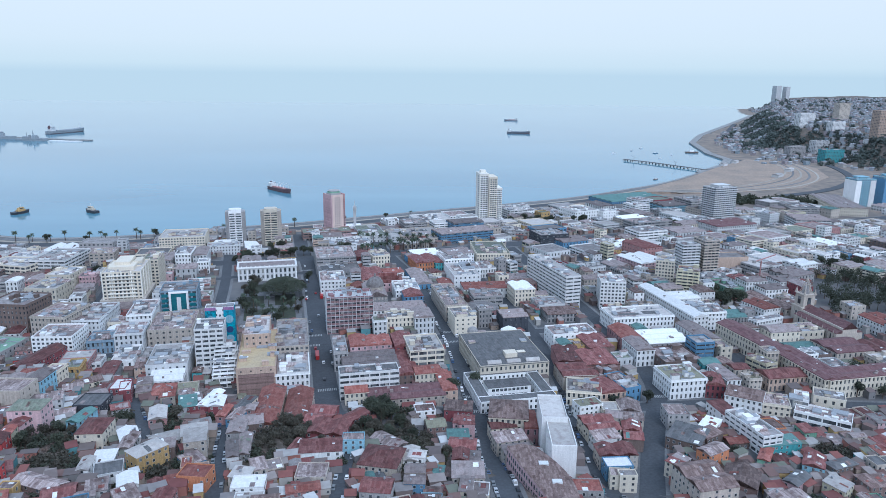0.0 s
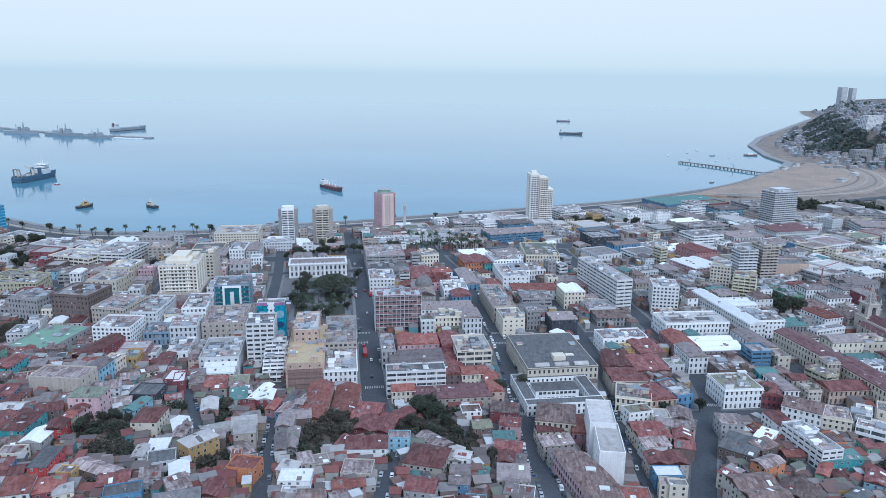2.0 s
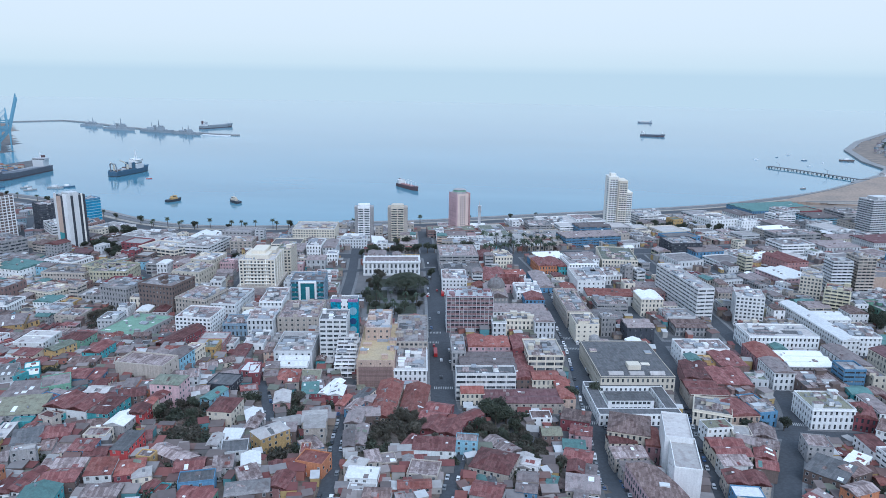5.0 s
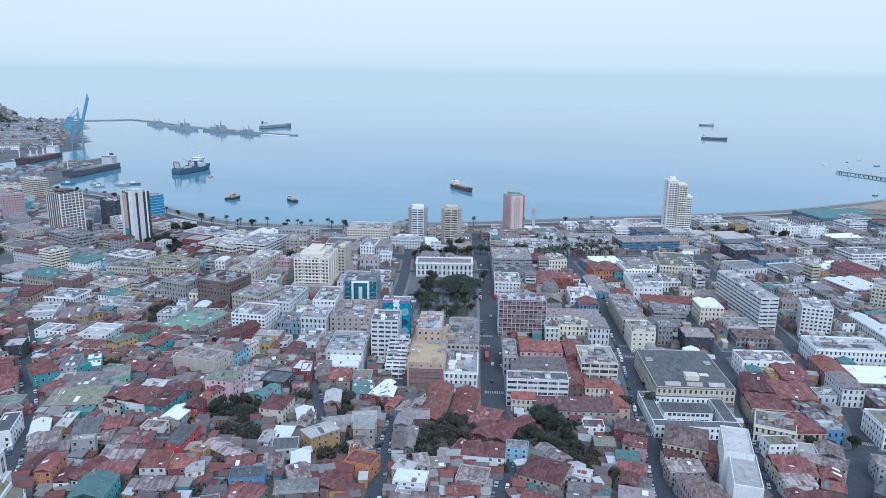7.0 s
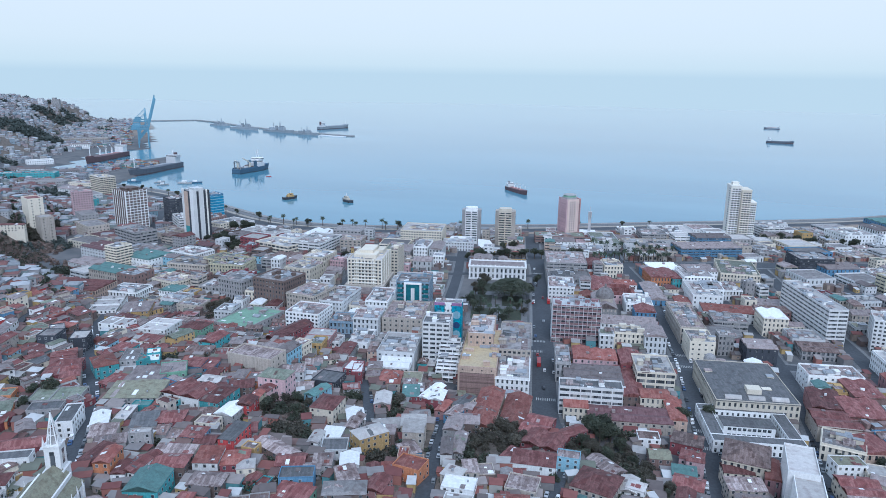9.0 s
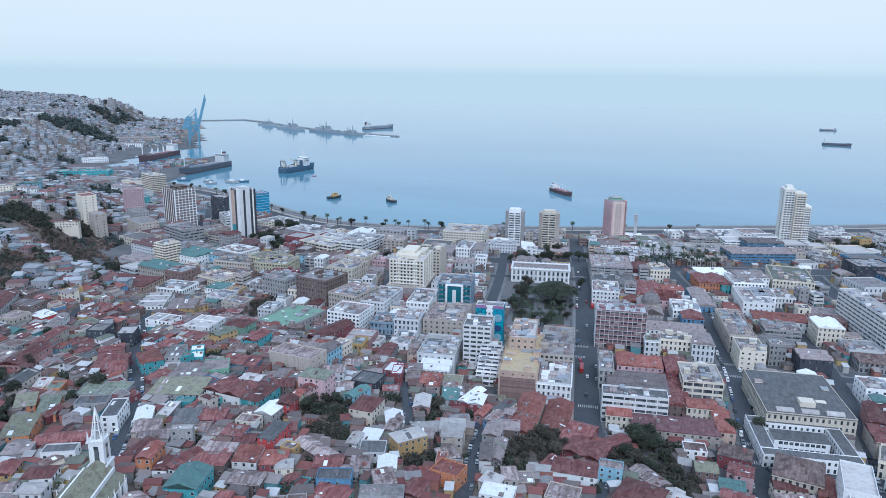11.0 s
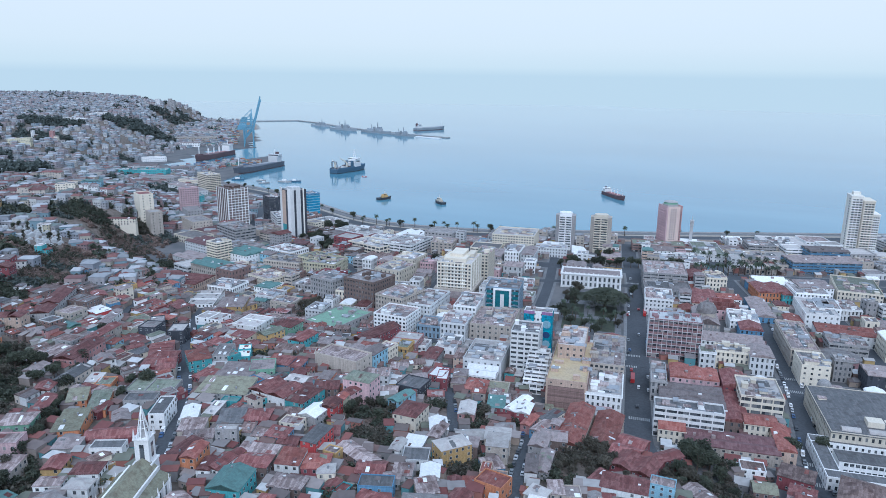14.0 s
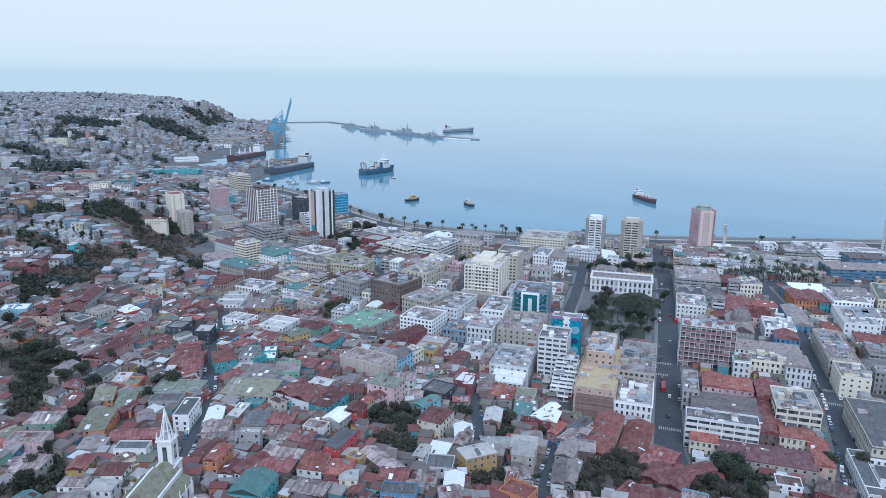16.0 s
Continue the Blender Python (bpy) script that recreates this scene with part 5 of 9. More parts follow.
def dome_church(x, y, turn):
    z = ground(x, y)
    take(x, y, 30, 44, turn)
    s = Shape()
    facade(s, 18, 40, 11, "ornate", parapet=0.3)
    ob = thing("church", s, WALLS["grey"], pose(x, y, z, 0, 0, turn), "grey stone church with a ribbed dome", "church")
    s = Shape()
    s.box(-8.8, 8.8, -19.8, 19.8, -2, 10.8)
    part("inner_wall", s, WALLS["beige"], ob)
    s = Shape()
    pitched(s, 18, 40, 11.2, 4.5, 0.3)
    part("roof", s, ROOFS["zinc"], ob)
    s = Shape()
    s.cone(0, -6, 9, 17, 7, 7, 16)
    part("drum", s, WALLS["beige"], ob)
    s = Shape()
    for k in range(6):
        a, b = k * math.pi / 12, (k + 1) * math.pi / 12
        s.cone(0, -6, 17 + 7.5 * math.sin(a), 17 + 7.5 * math.sin(b), 7.6 * math.cos(a), max(0.4, 7.6 * math.cos(b)), 16)
    s.cone(0, -6, 24.3, 27.5, 0.9, 0.7, 8)
    part("dome", s, ROOFS["gravel"], ob, "grey ribbed dome")


dome_church(-58, 578, 12)


def drum_building(x, y, r, h):
    take(x, y, 2 * r, 2 * r, 0)
    s = Shape()
    s.cone(0, 0, -2, h, r, r, 28)
    ob = thing("round_building", s, WALLS["brick"], pose(x, y, ground(x, y)), "round brown-brick building with a grey roof ring", "building")
    s = Shape()
    s.cone(0, 0, h, h + 0.5, r + 0.4, r + 0.4, 28)
    s.cone(0, 0, h + 0.5, h + 2.0, r * 0.8, r * 0.3, 28)
    part("roof", s, ROOFS["gravel"], ob)
    for k in range(14):
        s = Shape()
        a = k * math.pi / 7
        s.beam((math.cos(a) * r, math.sin(a) * r, 2), (math.cos(a) * r, math.sin(a) * r, h - 1.5), 0.7)
        part("window", s, GLASS, ob)


drum_building(33, 541, 13, 9)
s = Shape()
s.cone(0, 0, 0, 10, 3.6, 3.6, 14)
for k in range(5):
    a, b = k * math.pi / 10, (k + 1) * math.pi / 10
    s.cone(0, 0, 10 + 4 * math.sin(a), 10 + 4 * math.sin(b), 4 * math.cos(a), max(0.3, 4 * math.cos(b)), 14)
thing("corner_turret", s, WALLS["grey"], pose(23, 481, ground(23, 481)), "round grey corner turret with a small dome", "turret")


def gothic_church(x, y, turn, z, wall, roof, nave, tower_w, tower_h, spire, label):
    """A church with a tall nave, lower aisles, buttresses and a bell tower with a spire."""
    take(x, y, nave[0] + 4, nave[1] + 8, turn)
    w, d, h = nave
    s = Shape()
    s.box(-w / 2, w / 2, -d / 2, d / 2, -6, h)
    ob = thing("church", s, WALLS[wall], pose(x, y, z, 0, 0, turn), label, "church")
    boxpart("clerestory", ob, wall, -w * 0.28, w * 0.28, -d / 2 + 0.05, d / 2 - 0.05, h - 0.1, h + 3.2)
    s = Shape()
    pitched(s, w * 0.56, d, h + 3.2, w * 0.22, 0.3)
    part("nave_roof", s, ROOFS[roof], ob)
    for sgn in (-1, 1):
        s = Shape()
        x0, x1 = sgn * w * 0.28, sgn * (w / 2 + 0.3)
        s.add([(x0, -d / 2, h + 2.4), (x1, -d / 2, h + 0.2), (x1, d / 2, h + 0.2), (x0, d / 2, h + 2.4), (x0, -d / 2, h - 0.1), (x1, -d / 2, h - 0.1), (x1, d / 2, h - 0.1), (x0, d / 2, h - 0.1)],
              [(0, 1, 2, 3) if sgn > 0 else (3, 2, 1, 0), (0, 4, 5, 1), (1, 5, 6, 2), (2, 6, 7, 3)])
        part("aisle_roof", s, ROOFS[roof], ob)
        for k in range(8):
            c = -d / 2 + d * (k + 0.5) / 8
            boxpart("buttress", ob, wall, *sorted((sgn * (w / 2 - 0.1), sgn * (w / 2 + 0.8))), c - 0.4, c + 0.4, -6, h - 0.6)
            conepart("pinnacle", ob, wall, sgn * (w / 2 + 0.35), c, h - 0.7, h + 2.4, 0.4, 0.04, 4)
        for k in range(7):
            c = -d / 2 + d * (k + 1) / 8
            boxpart("window", ob, GLASS, *sorted((sgn * (w / 2 - 0.1), sgn * (w / 2 + 0.08))), c - 0.6, c + 0.6, 2, h - 1.5)
    cy, tw, th = d / 2 + tower_w * 0.3, tower_w, tower_h
    boxpart("bell_tower", ob, wall, -tw / 2, tw / 2, cy - tw / 2, cy + tw / 2, -6, th * 0.58)
    boxpart("tower_cornice", ob, wall, -tw / 2 - 0.35, tw / 2 + 0.35, cy - tw / 2 - 0.35, cy + tw / 2 + 0.35, th * 0.58, th * 0.61)
    belfry = boxpart("belfry", ob, wall, -tw * 0.4, tw * 0.4, cy - tw * 0.4, cy + tw * 0.4, th * 0.61, th)
    boxpart("belfry_cornice", ob, wall, -tw * 0.46, tw * 0.46, cy - tw * 0.46, cy + tw * 0.46, th, th + 0.5)
    for sx, sy, a, b in ((0, -1, tw * 0.13, 0.1), (1, 0, 0.1, tw * 0.13), (-1, 0, 0.1, tw * 0.13), (0, 1, tw * 0.13, 0.1)):
        boxpart("louvre", belfry, GLASS, sx * tw * 0.4 - a, sx * tw * 0.4 + a, cy + sy * tw * 0.4 - b, cy + sy * tw * 0.4 + b, th * 0.68, th * 0.92)
        boxpart("tower_window", ob, GLASS, sx * tw * 0.5 - a * 0.7, sx * tw * 0.5 + a * 0.7, cy + sy * tw * 0.5 - b * 0.7, cy + sy * tw * 0.5 + b * 0.7, th * 0.3, th * 0.45)
    for k in range(8):
        # an open spire of ribs, tied by rings
        a, b = k * math.pi / 4, (k + 1) * math.pi / 4
        s, r = Shape(), tw * 0.38
        s.beam((r * math.cos(a), cy + r * math.sin(a), th + 0.4), (0, cy, th + spire), 0.16)
        for q in (0.0, 0.3, 0.55, 0.78):
            u, v = r * (1 - q), th + 0.5 + (spire - 0.5) * q
            s.beam((u * math.cos(a), cy + u * math.sin(a), v), (u * math.cos(b), cy + u * math.sin(b), v), 0.11)
        part("spire_rib", s, WALLS[wall], ob)
    conepart("spire_core", ob, "grey", 0, cy, th + 0.4, th + spire * 0.45, tw * 0.26, tw * 0.12, 8)
    for sgn in (-1, 1):
        boxpart("gable_coping", ob, wall, sgn * w * 0.28 - 0.35, sgn * w * 0.28 + 0.35, -d / 2, d / 2, h + 2.0, h + 3.9)
    for sx in (-1, 1):
        for sy in (-1, 1):
            conepart("corner_pinnacle", ob, wall, sx * tw * 0.38, cy + sy * tw * 0.38, th + 0.4, th + spire * 0.36, tw * 0.09, 0.03, 6)
    return ob


gothic_church(-209.5, 171, 26, 36, "white", "moss", (20, 40, 10), 7.0, 25, 13, "white church with a slender spire and mossy roofs")
gothic_church(296, 508, 11.5, 8, "beige", "maroon", (22, 46, 10), 12.5, 25, 14, "stone church with a pointed tower and dark red roof")



s_rng = random.Random(5)
_px, _py = np.meshgrid(OX + (np.arange(taken.shape[0]) + 0.5) * CELL, OY + (np.arange(taken.shape[1]) + 0.5) * CELL, indexing="ij")
HILL = side_distance(_px, _py, FOOT)
SHORE = np.where(on_land(_px, _py), 1, -1) * np.abs(side_distance(_px, _py, COAST))
LAND = heights(_px, _py)


def lie(table, x, y):
    return table[min(max(int((x - OX) / CELL), 0), taken.shape[0] - 1), min(max(int((y - OY) / CELL), 0), taken.shape[1] - 1)]


# ---- houses on the hills ----
HOUSE_WALLS = ["white"] * 4 + ["cream"] * 5 + ["beige"] * 7 + ["grey"] * 9 + ["pale"] * 3 + ["umber"] * 6 + ["cocoa"] * 4 + ["yellow", "orange", "teal", "sky", "pink", "maroon", "maroon", "red", "peach", "coral", "coral", "green", "blue", "lemon"]
HOUSE_ROOFS = ["rust"] * 21 + ["brown"] * 13 + ["terracotta"] * 8 + ["zinc"] * 7 + ["slate"] * 5 + ["pale"] * 2 + ["gravel"] * 2 + ["patched"] * 7 + ["green", "moss", "aqua", "white"]


def roof_piece(s, r, edge, x0, x1, y0, y1, h, form, mat, wallmat):
    """One roof over one part of a house, with sheets patched in and a skylight, tank or chimney."""
    w, d, cx, cy = x1 - x0, y1 - y0, (x0 + x1) / 2, (y0 + y1) / 2
    a, b, o = w / 2, d / 2, 0.3
    rise = min(w, d) * (0.17 if form != "shed" else 0.11)
    rr, ss = Shape(), Shape()
    if form == "flat":
        ring = [(-a, -b), (a, -b), (a, b), (-a, b)]
        ring += [(p * (1 - 0.25 / a), q * (1 - 0.25 / b)) for p, q in ring]
        edge.add([(p + cx, q + cy, z) for z in (h, h + 0.6) for p, q in ring], [f for k in range(4) for m in [(k + 1) % 4] for f in ((k, m, m + 8, k + 8), (m + 4, k + 4, k + 12, m + 12), (k + 8, m + 8, m + 12, k + 12))])
        rr.box(-a + 0.25, a - 0.25, -b + 0.25, b - 0.25, h - 0.05, h + 0.1)
        top = lambda u, v: h + 0.1
    elif form == "shed":
        rr.add([(-a - o, -b - o, h), (a + o, -b - o, h), (a + o, b + o, h + rise), (-a - o, b + o, h + rise), (-a - o, -b - o, h + 0.16), (a + o, -b - o, h + 0.16), (a + o, b + o, h + rise + 0.16), (-a - o, b + o, h + rise + 0.16)],
               [(0, 3, 2, 1), (4, 5, 6, 7), (0, 1, 5, 4), (1, 2, 6, 5), (2, 3, 7, 6), (3, 0, 4, 7)])
        ss.add([(-a, -b, h), (a, -b, h), (a, b, h), (-a, b, h), (a, b, h + rise - 0.05), (-a, b, h + rise - 0.05)], [(3, 2, 4, 5), (1, 2, 4), (3, 0, 5)])
        top = lambda u, v: h + 0.16 + rise * (v + b + o) / (2 * b + 2 * o)
    else:
        pitched(rr, w, d, h + 0.14, rise, o, 0.0 if form == "gable" else 0.9, 0.14)
        if form == "gable":
            if d > w:
                ss.add([(-a, -b, h), (a, -b, h), (0, -b, h + rise), (-a, b, h), (a, b, h), (0, b, h + rise)], [(0, 1, 2), (4, 3, 5)])
            else:
                ss.add([(-a, -b, h), (-a, b, h), (-a, 0, h + rise), (a, -b, h), (a, b, h), (a, 0, h + rise)], [(1, 0, 2), (3, 4, 5)])
        top = (lambda u, v: h + 0.14 + rise * (1 - abs(u) / (a + o))) if d > w else (lambda u, v: h + 0.14 + rise * (1 - abs(v) / (b + o)))
    for q, into, m in ((rr, r, mat), (ss, s, wallmat)):
        into.add([(p[0] + cx, p[1] + cy, p[2]) for p in q.v], q.f, m)
    # newer and older sheets, laid down the slope
    for lap in range(s_rng.choice((0, 1, 1, 2, 3)) if w * d > 35 else s_rng.choice((0, 0, 1))):
        wide, keep = s_rng.uniform(0.5, 1.3), 0.45 if form == "hip" else 0.85
        side, lo, hi = s_rng.choice((-1, 1)), s_rng.uniform(0.06, 0.4), s_rng.uniform(0.6, 0.95)
        if d > w and form in ("gable", "hip"):
            v = s_rng.uniform(-keep, keep) * (b - wide)
            us, vs = sorted((side * a * lo, side * a * hi)), (v - wide, v + wide)
        else:
            u = s_rng.uniform(-keep, keep) * (a - wide)
            us, vs = (u - wide, u + wide), sorted((side * b * lo, side * b * hi))
        quad = [(us[0], vs[0]), (us[1], vs[0]), (us[1], vs[1]), (us[0], vs[1])]
        r.add([(cx + u, cy + v, top(u, v) - 0.03) for u, v in quad] + [(cx + u, cy + v, top(u, v) + 0.05 + 0.02 * lap) for u, v in quad],
              [(4, 5, 6, 7), (0, 1, 5, 4), (1, 2, 6, 5), (2, 3, 7, 6), (3, 0, 4, 7)], s_rng.choice((1, 1, 1, 2, 3)))
    if s_rng.random() < 0.5:
        u, v, k = s_rng.uniform(-0.7, 0.7) * a, s_rng.uniform(-0.7, 0.7) * b, s_rng.random()
        z0 = top(u, v)
        if k < 0.4:
            r.box(cx + u - 0.3, cx + u + 0.3, cy + v - 0.3, cy + v + 0.3, z0 - 0.6, z0 + 0.9, 4)
        elif k < 0.7:
            r.cone(cx + u, cy + v, z0 - 0.4, z0 + 1.1, 0.55, 0.5, 7, 4)
        else:
            r.box(cx + u - 0.6, cx + u + 0.6, cy + v - 0.45, cy + v + 0.45, z0 - 0.4, z0 + 0.22, 3)


def pane(s, n, sgn, off, u, ww, z0, z1, out, mat):
    """A thin box proud of a wall, open at the back."""
    lo, hi = sgn * (off - 0.05), sgn * (off + out)
    P = (lambda e, f, g: (e, f, g)) if n == 0 else (lambda e, f, g: (f, e, g))
    s.add([P(u - ww, lo, z0), P(u + ww, lo, z0), P(u + ww, lo, z1), P(u - ww, lo, z1), P(u - ww, hi, z0), P(u + ww, hi, z0), P(u + ww, hi, z1), P(u - ww, hi, z1)],
          [(4, 5, 6, 7), (0, 1, 5, 4), (1, 2, 6, 5), (2, 3, 7, 6), (3, 0, 4, 7)], mat)


def house(x, y, w, d, turn, h, wall, roof, form, label="", whole=False):
    """A hillside house in one or more parts: walls down into the slope, sheet roofs with eaves, framed windows."""
    if label and not whole:
        # a named house gives way to the lanes and neighbours round it
        for k in range(36):
            size, (dx, dy) = 0.93 ** (k // 6), ((0, 0), (2.5, 0), (-2.5, 0), (0, 2.5), (0, -2.5), (3.5, 3.5))[k % 6]
            if free(x + dx, y + dy, w * size, d * size, turn, 0.12):
                break
        x, y, w, d = x + dx, y + dy, w * size, d * size
    c, sn = math.cos(radians(turn)), math.sin(radians(turn))
    corners = [(x + c * a * w / 2 - sn * b * d / 2, y + sn * a * w / 2 + c * b * d / 2) for a in (-1, 1) for b in (-1, 1)]
    zs = heights([p[0] for p in corners], [p[1] for p in corners])
    z, drop = float(max(zs)) * 0.6 + float(min(zs)) * 0.4, float(max(zs) - min(zs)) + 1.5
    take(x, y, w, d, turn)
    s, r, q, edge = Shape(), Shape(), Shape(), Shape()
    long = max(w, d)
    n = min(3, max(1, round(long / s_rng.uniform(8, 11)))) if long > 13 else s_rng.choice((1, 2, 2))
    n = (2 if long > 19 else 1) if whole else n
    cuts = [0.0] + [(k + s_rng.uniform(-0.18, 0.18)) / n for k in range(1, n)] + [1.0]
    other_roof = s_rng.choice(HOUSE_ROOFS)
    for k in range(n):
        lead = whole or n == 1 or k == (n - 1) // 2 or long > 13 and s_rng.random() < 0.6
        hk = h + s_rng.uniform(-0.9, 0.7) if lead else max(2.4, h * s_rng.uniform(0.5, 0.9))
        hk = h if n == 1 or whole else hk
        kind = form if lead else s_rng.choice(("shed", "shed", "flat", "gable"))
        mat, inset = 0 if lead else s_rng.choice((0, 1, 1, 2)), 0.0 if lead else s_rng.uniform(0, 0.22) * min(w, d)
        side = s_rng.choice((0, 1))
        if w >= d:
            x0, x1, y0, y1 = -w / 2 + w * cuts[k], -w / 2 + w * cuts[k + 1], -d / 2 + inset * side, d / 2 - inset * (1 - side)
        else:
            x0, x1, y0, y1 = -w / 2 + inset * side, w / 2 - inset * (1 - side), -d / 2 + d * cuts[k], -d / 2 + d * cuts[k + 1]
        x0, x1, y0, y1 = x0 + 0.01 * k, x1 - 0.012 * k, y0 + 0.01 * k, y1 - 0.013 * k
        wm = 0 if lead and s_rng.random() < 0.8 else 1
        s.box(x0, x1, y0, y1, -drop, hk, wm)
        roof_piece(s, r, edge, x0, x1, y0, y1, hk, kind, mat, wm)
        storeys = max(1, round(hk / 2.9))
        for m in range(storeys):
            z0 = hk * m / storeys + 1.0
            for sgn in (-1, 1):
                for ax, lo, hi, off in ((0, x0, x1, (y1 if sgn > 0 else -y0)), (1, y0, y1, (x1 if sgn > 0 else -x0))):
                    if n > 1 and ax == (1 if w >= d else 0) and ((sgn < 0 and k > 0) or (sgn > 0 and k < n - 1)):
                        continue
                    count = max(1, int((hi - lo) / 2.9))
                    for i in range(count):
                        if s_rng.random() < 0.22:
                            continue
                        u = lo + (hi - lo) * (i + 0.5) / count
                        pane(q, ax, sgn, off, u, 0.55, z0, z0 + 1.3, 0.06, 0)
                        pane(q, ax, sgn, off, u, 0.63, z0 - 0.12, z0 + 1.38, 0.03, 1)
    tall = "low " if h < 4.5 else "tall " if h > 7.5 else ""
    label = label or f"{tall}{COLOURWORDS.get(wall, wall)} painted {dict(gable='gabled', hip='hipped', shed='lean-to', flat='terraced')[form]} house with {ROOFWORDS[roof]}"
    name = dict(gable="gabled_house", hip="hipped_house", shed="lean_to_house", flat="terrace_house")[form]
    ob = thing(name, s, (WALLS[wall], WALLS[wall if whole or long > 16 else s_rng.choice(HOUSE_WALLS)]), pose(x, y, z, 0, 0, turn), label, "house")
    part("roof", r, (ROOFS[roof], ROOFS[other_roof], ROOFS["zinc"], ROOFS["white"], STEEL), ob)
    if edge.v:
        part("parapet", edge, WALLS[wall], ob)
    if q.v:
        part("window_set", q, (GLASS, WALLS["pale" if wall not in ("white", "pale", "cream") else "beige"]), ob, "small framed windows", kind="stuff")
    return ob


def hillside(x, y, w, d, turn):
    lean = turn + (s_rng.choice((0, 0, 8, -10, 25, -30)) * 0.6 + 14 * math.sin(x / 70 + y / 90) if lie(HILL, x, y) > 4 else 0)
    h = s_rng.choice((2.8, 3.0, 3.2, 3.6, 5.2, 5.6, 5.8, 7.5))
    house(x, y, w, d, lean, h, s_rng.choice(HOUSE_WALLS), s_rng.choice(HOUSE_ROOFS), s_rng.choice(("gable", "gable", "hip", "shed", "shed", "flat")))


# steep slopes left to scrub: centre and half-axes
SCRUB = ((-560, 404, 40, 24), (-606, 510, 52, 26), (-655, 556, 30, 22), (-610, 372, 60, 20), (-398, 226, 40, 22), (-468, 262, 26, 18), (-700, 522, 50, 20), (-352, 472, 10, 18), (-190, 306, 18, 10), (-80, 318, 18, 18), (-24, 334, 18, 18))
WOODS = ((-1540, 1030, 90, 40), (-1500, 990, 60, 30), (-1300, 1085, 60, 26), (-1255, 1095, 40, 24), (-1250, 745, 50, 20), (-975, 600, 24, 20), (-1290, 740, 40, 16),
         (-1720, 1180, 85, 75), (-1670, 1410, 95, 95), (-2140, 2030, 55, 45), (-2090, 1880, 50, 70), (-1050, 650, 60, 55), (-725, 525, 38, 26), (-768, 480, 28, 18),
         (-668, 570, 34, 30), (-533, 372, 20, 20), (-512, 322, 24, 18), (-905, 832, 60, 30))
EASTWOODS = ((930, 1990, 60, 110), (1005, 2200, 50, 110), (1085, 2420, 50, 120), (1200, 2750, 60, 150), (962, 1870, 36, 40), (962, 1560, 26, 70), (1300, 3050, 70, 160))


def in_scrub(x, y):
    return any(((x - a) / c) ** 2 + ((y - b) / d) ** 2 < 1 for a, b, c, d in SCRUB + WOODS + EASTWOODS)


def on_hill(x, y):
    return not in_scrub(x, y) and (lie(HILL, x, y) > (0 if x > -110 else -24) or (y < 384 and x > -60)) and seen_from_air(x, y) and 200 < math.hypot(x, y) < 640 and y > 0.55 * -x - 20 and y > 150 and lie(LAND, x, y) < 70 and x > -640


def curved_row():
    """A row of joined houses whose pink front bends with the street, under one brown roof with light wells."""
    s, r, q = Shape(), Shape(), Shape()
    inner, outer, n = [], [], 9
    for k in range(n + 1):
        t = k / n
        cx, cy = 38 + 11 * t + 3.5 * math.sin(t * 2.2), 306 - 42 * t
        outer.append((cx - 5.5 - 2.0 * math.sin(t * math.pi), cy - 1.5 * t))
        inner.append((cx + 8 + 3 * math.sin(t * math.pi), cy + 1.0 - 4 * t))
    ring = outer + inner[::-1]
    m, top = len(ring), 8.6
    s.add([(x, y, -3) for x, y in ring] + [(x, y, top) for x, y in ring], [((i + 1) % m, i, i + m, (i + 1) % m + m) for i in range(m)])
    r.add([(x, y, top + lift) for (x, y), lift in [p for o, i in zip(outer, inner) for p in ((o, 0.05), (((o[0] + i[0]) / 2, (o[1] + i[1]) / 2), 1.5), (i, 0.05))]],
          [f for k in range(n) for f in ((3 * k, 3 * k + 3, 3 * k + 4, 3 * k + 1), (3 * k + 1, 3 * k + 4, 3 * k + 5, 3 * k + 2))])
    wells = Shape()
    for k in range(n):
        a, b, c, d = outer[k], outer[k + 1], inner[k + 1], inner[k]
        if k in (3, 6):
            x, y = (a[0] + c[0]) / 2 + 1, (a[1] + c[1]) / 2
            wells.box(x - 2.2, x + 2.2, y - 1.4, y + 1.4, top, top + 1.9)
        u = Vector((b[0] - a[0], b[1] - a[1])).normalized()
        for i in range(2):
            px, py = a[0] + (b[0] - a[0]) * (i + 0.5) / 2, a[1] + (b[1] - a[1]) * (i + 0.5) / 2
            for z0 in (1.2, 5.0):
                nx, ny = u.y * 0.08, -u.x * 0.08
                q.add([(px - u.x * 0.6 + sg * nx, py - u.y * 0.6 + sg * ny, z) for sg in (1, -1) for z in (z0, z0 + 2.1)] + [(px + u.x * 0.6 + sg * nx, py + u.y * 0.6 + sg * ny, z) for sg in (1, -1) for z in (z0, z0 + 2.1)],
                      [(0, 1, 5, 4), (2, 6, 7, 3), (0, 4, 6, 2), (1, 3, 7, 5), (0, 2, 3, 1), (4, 5, 7, 6)])
    ob = thing("curved_tenement", s, WALLS["pink"], pose(0, 0, ground(46, 285)), "curved pink tenement under a brown iron roof", "house")
    part("roof", r, ROOFS["brown"], ob, "brown iron roof with light wells")
    part("light_well", wells, WALLS["pale"], ob)
    part("window_set", q, GLASS, ob, "tall windows along the curved front", kind="stuff")
    for k in range(n):
        take((outer[k][0] + inner[k][0]) / 2, (outer[k][1] + inner[k][1]) / 2, 15, 6, 0)


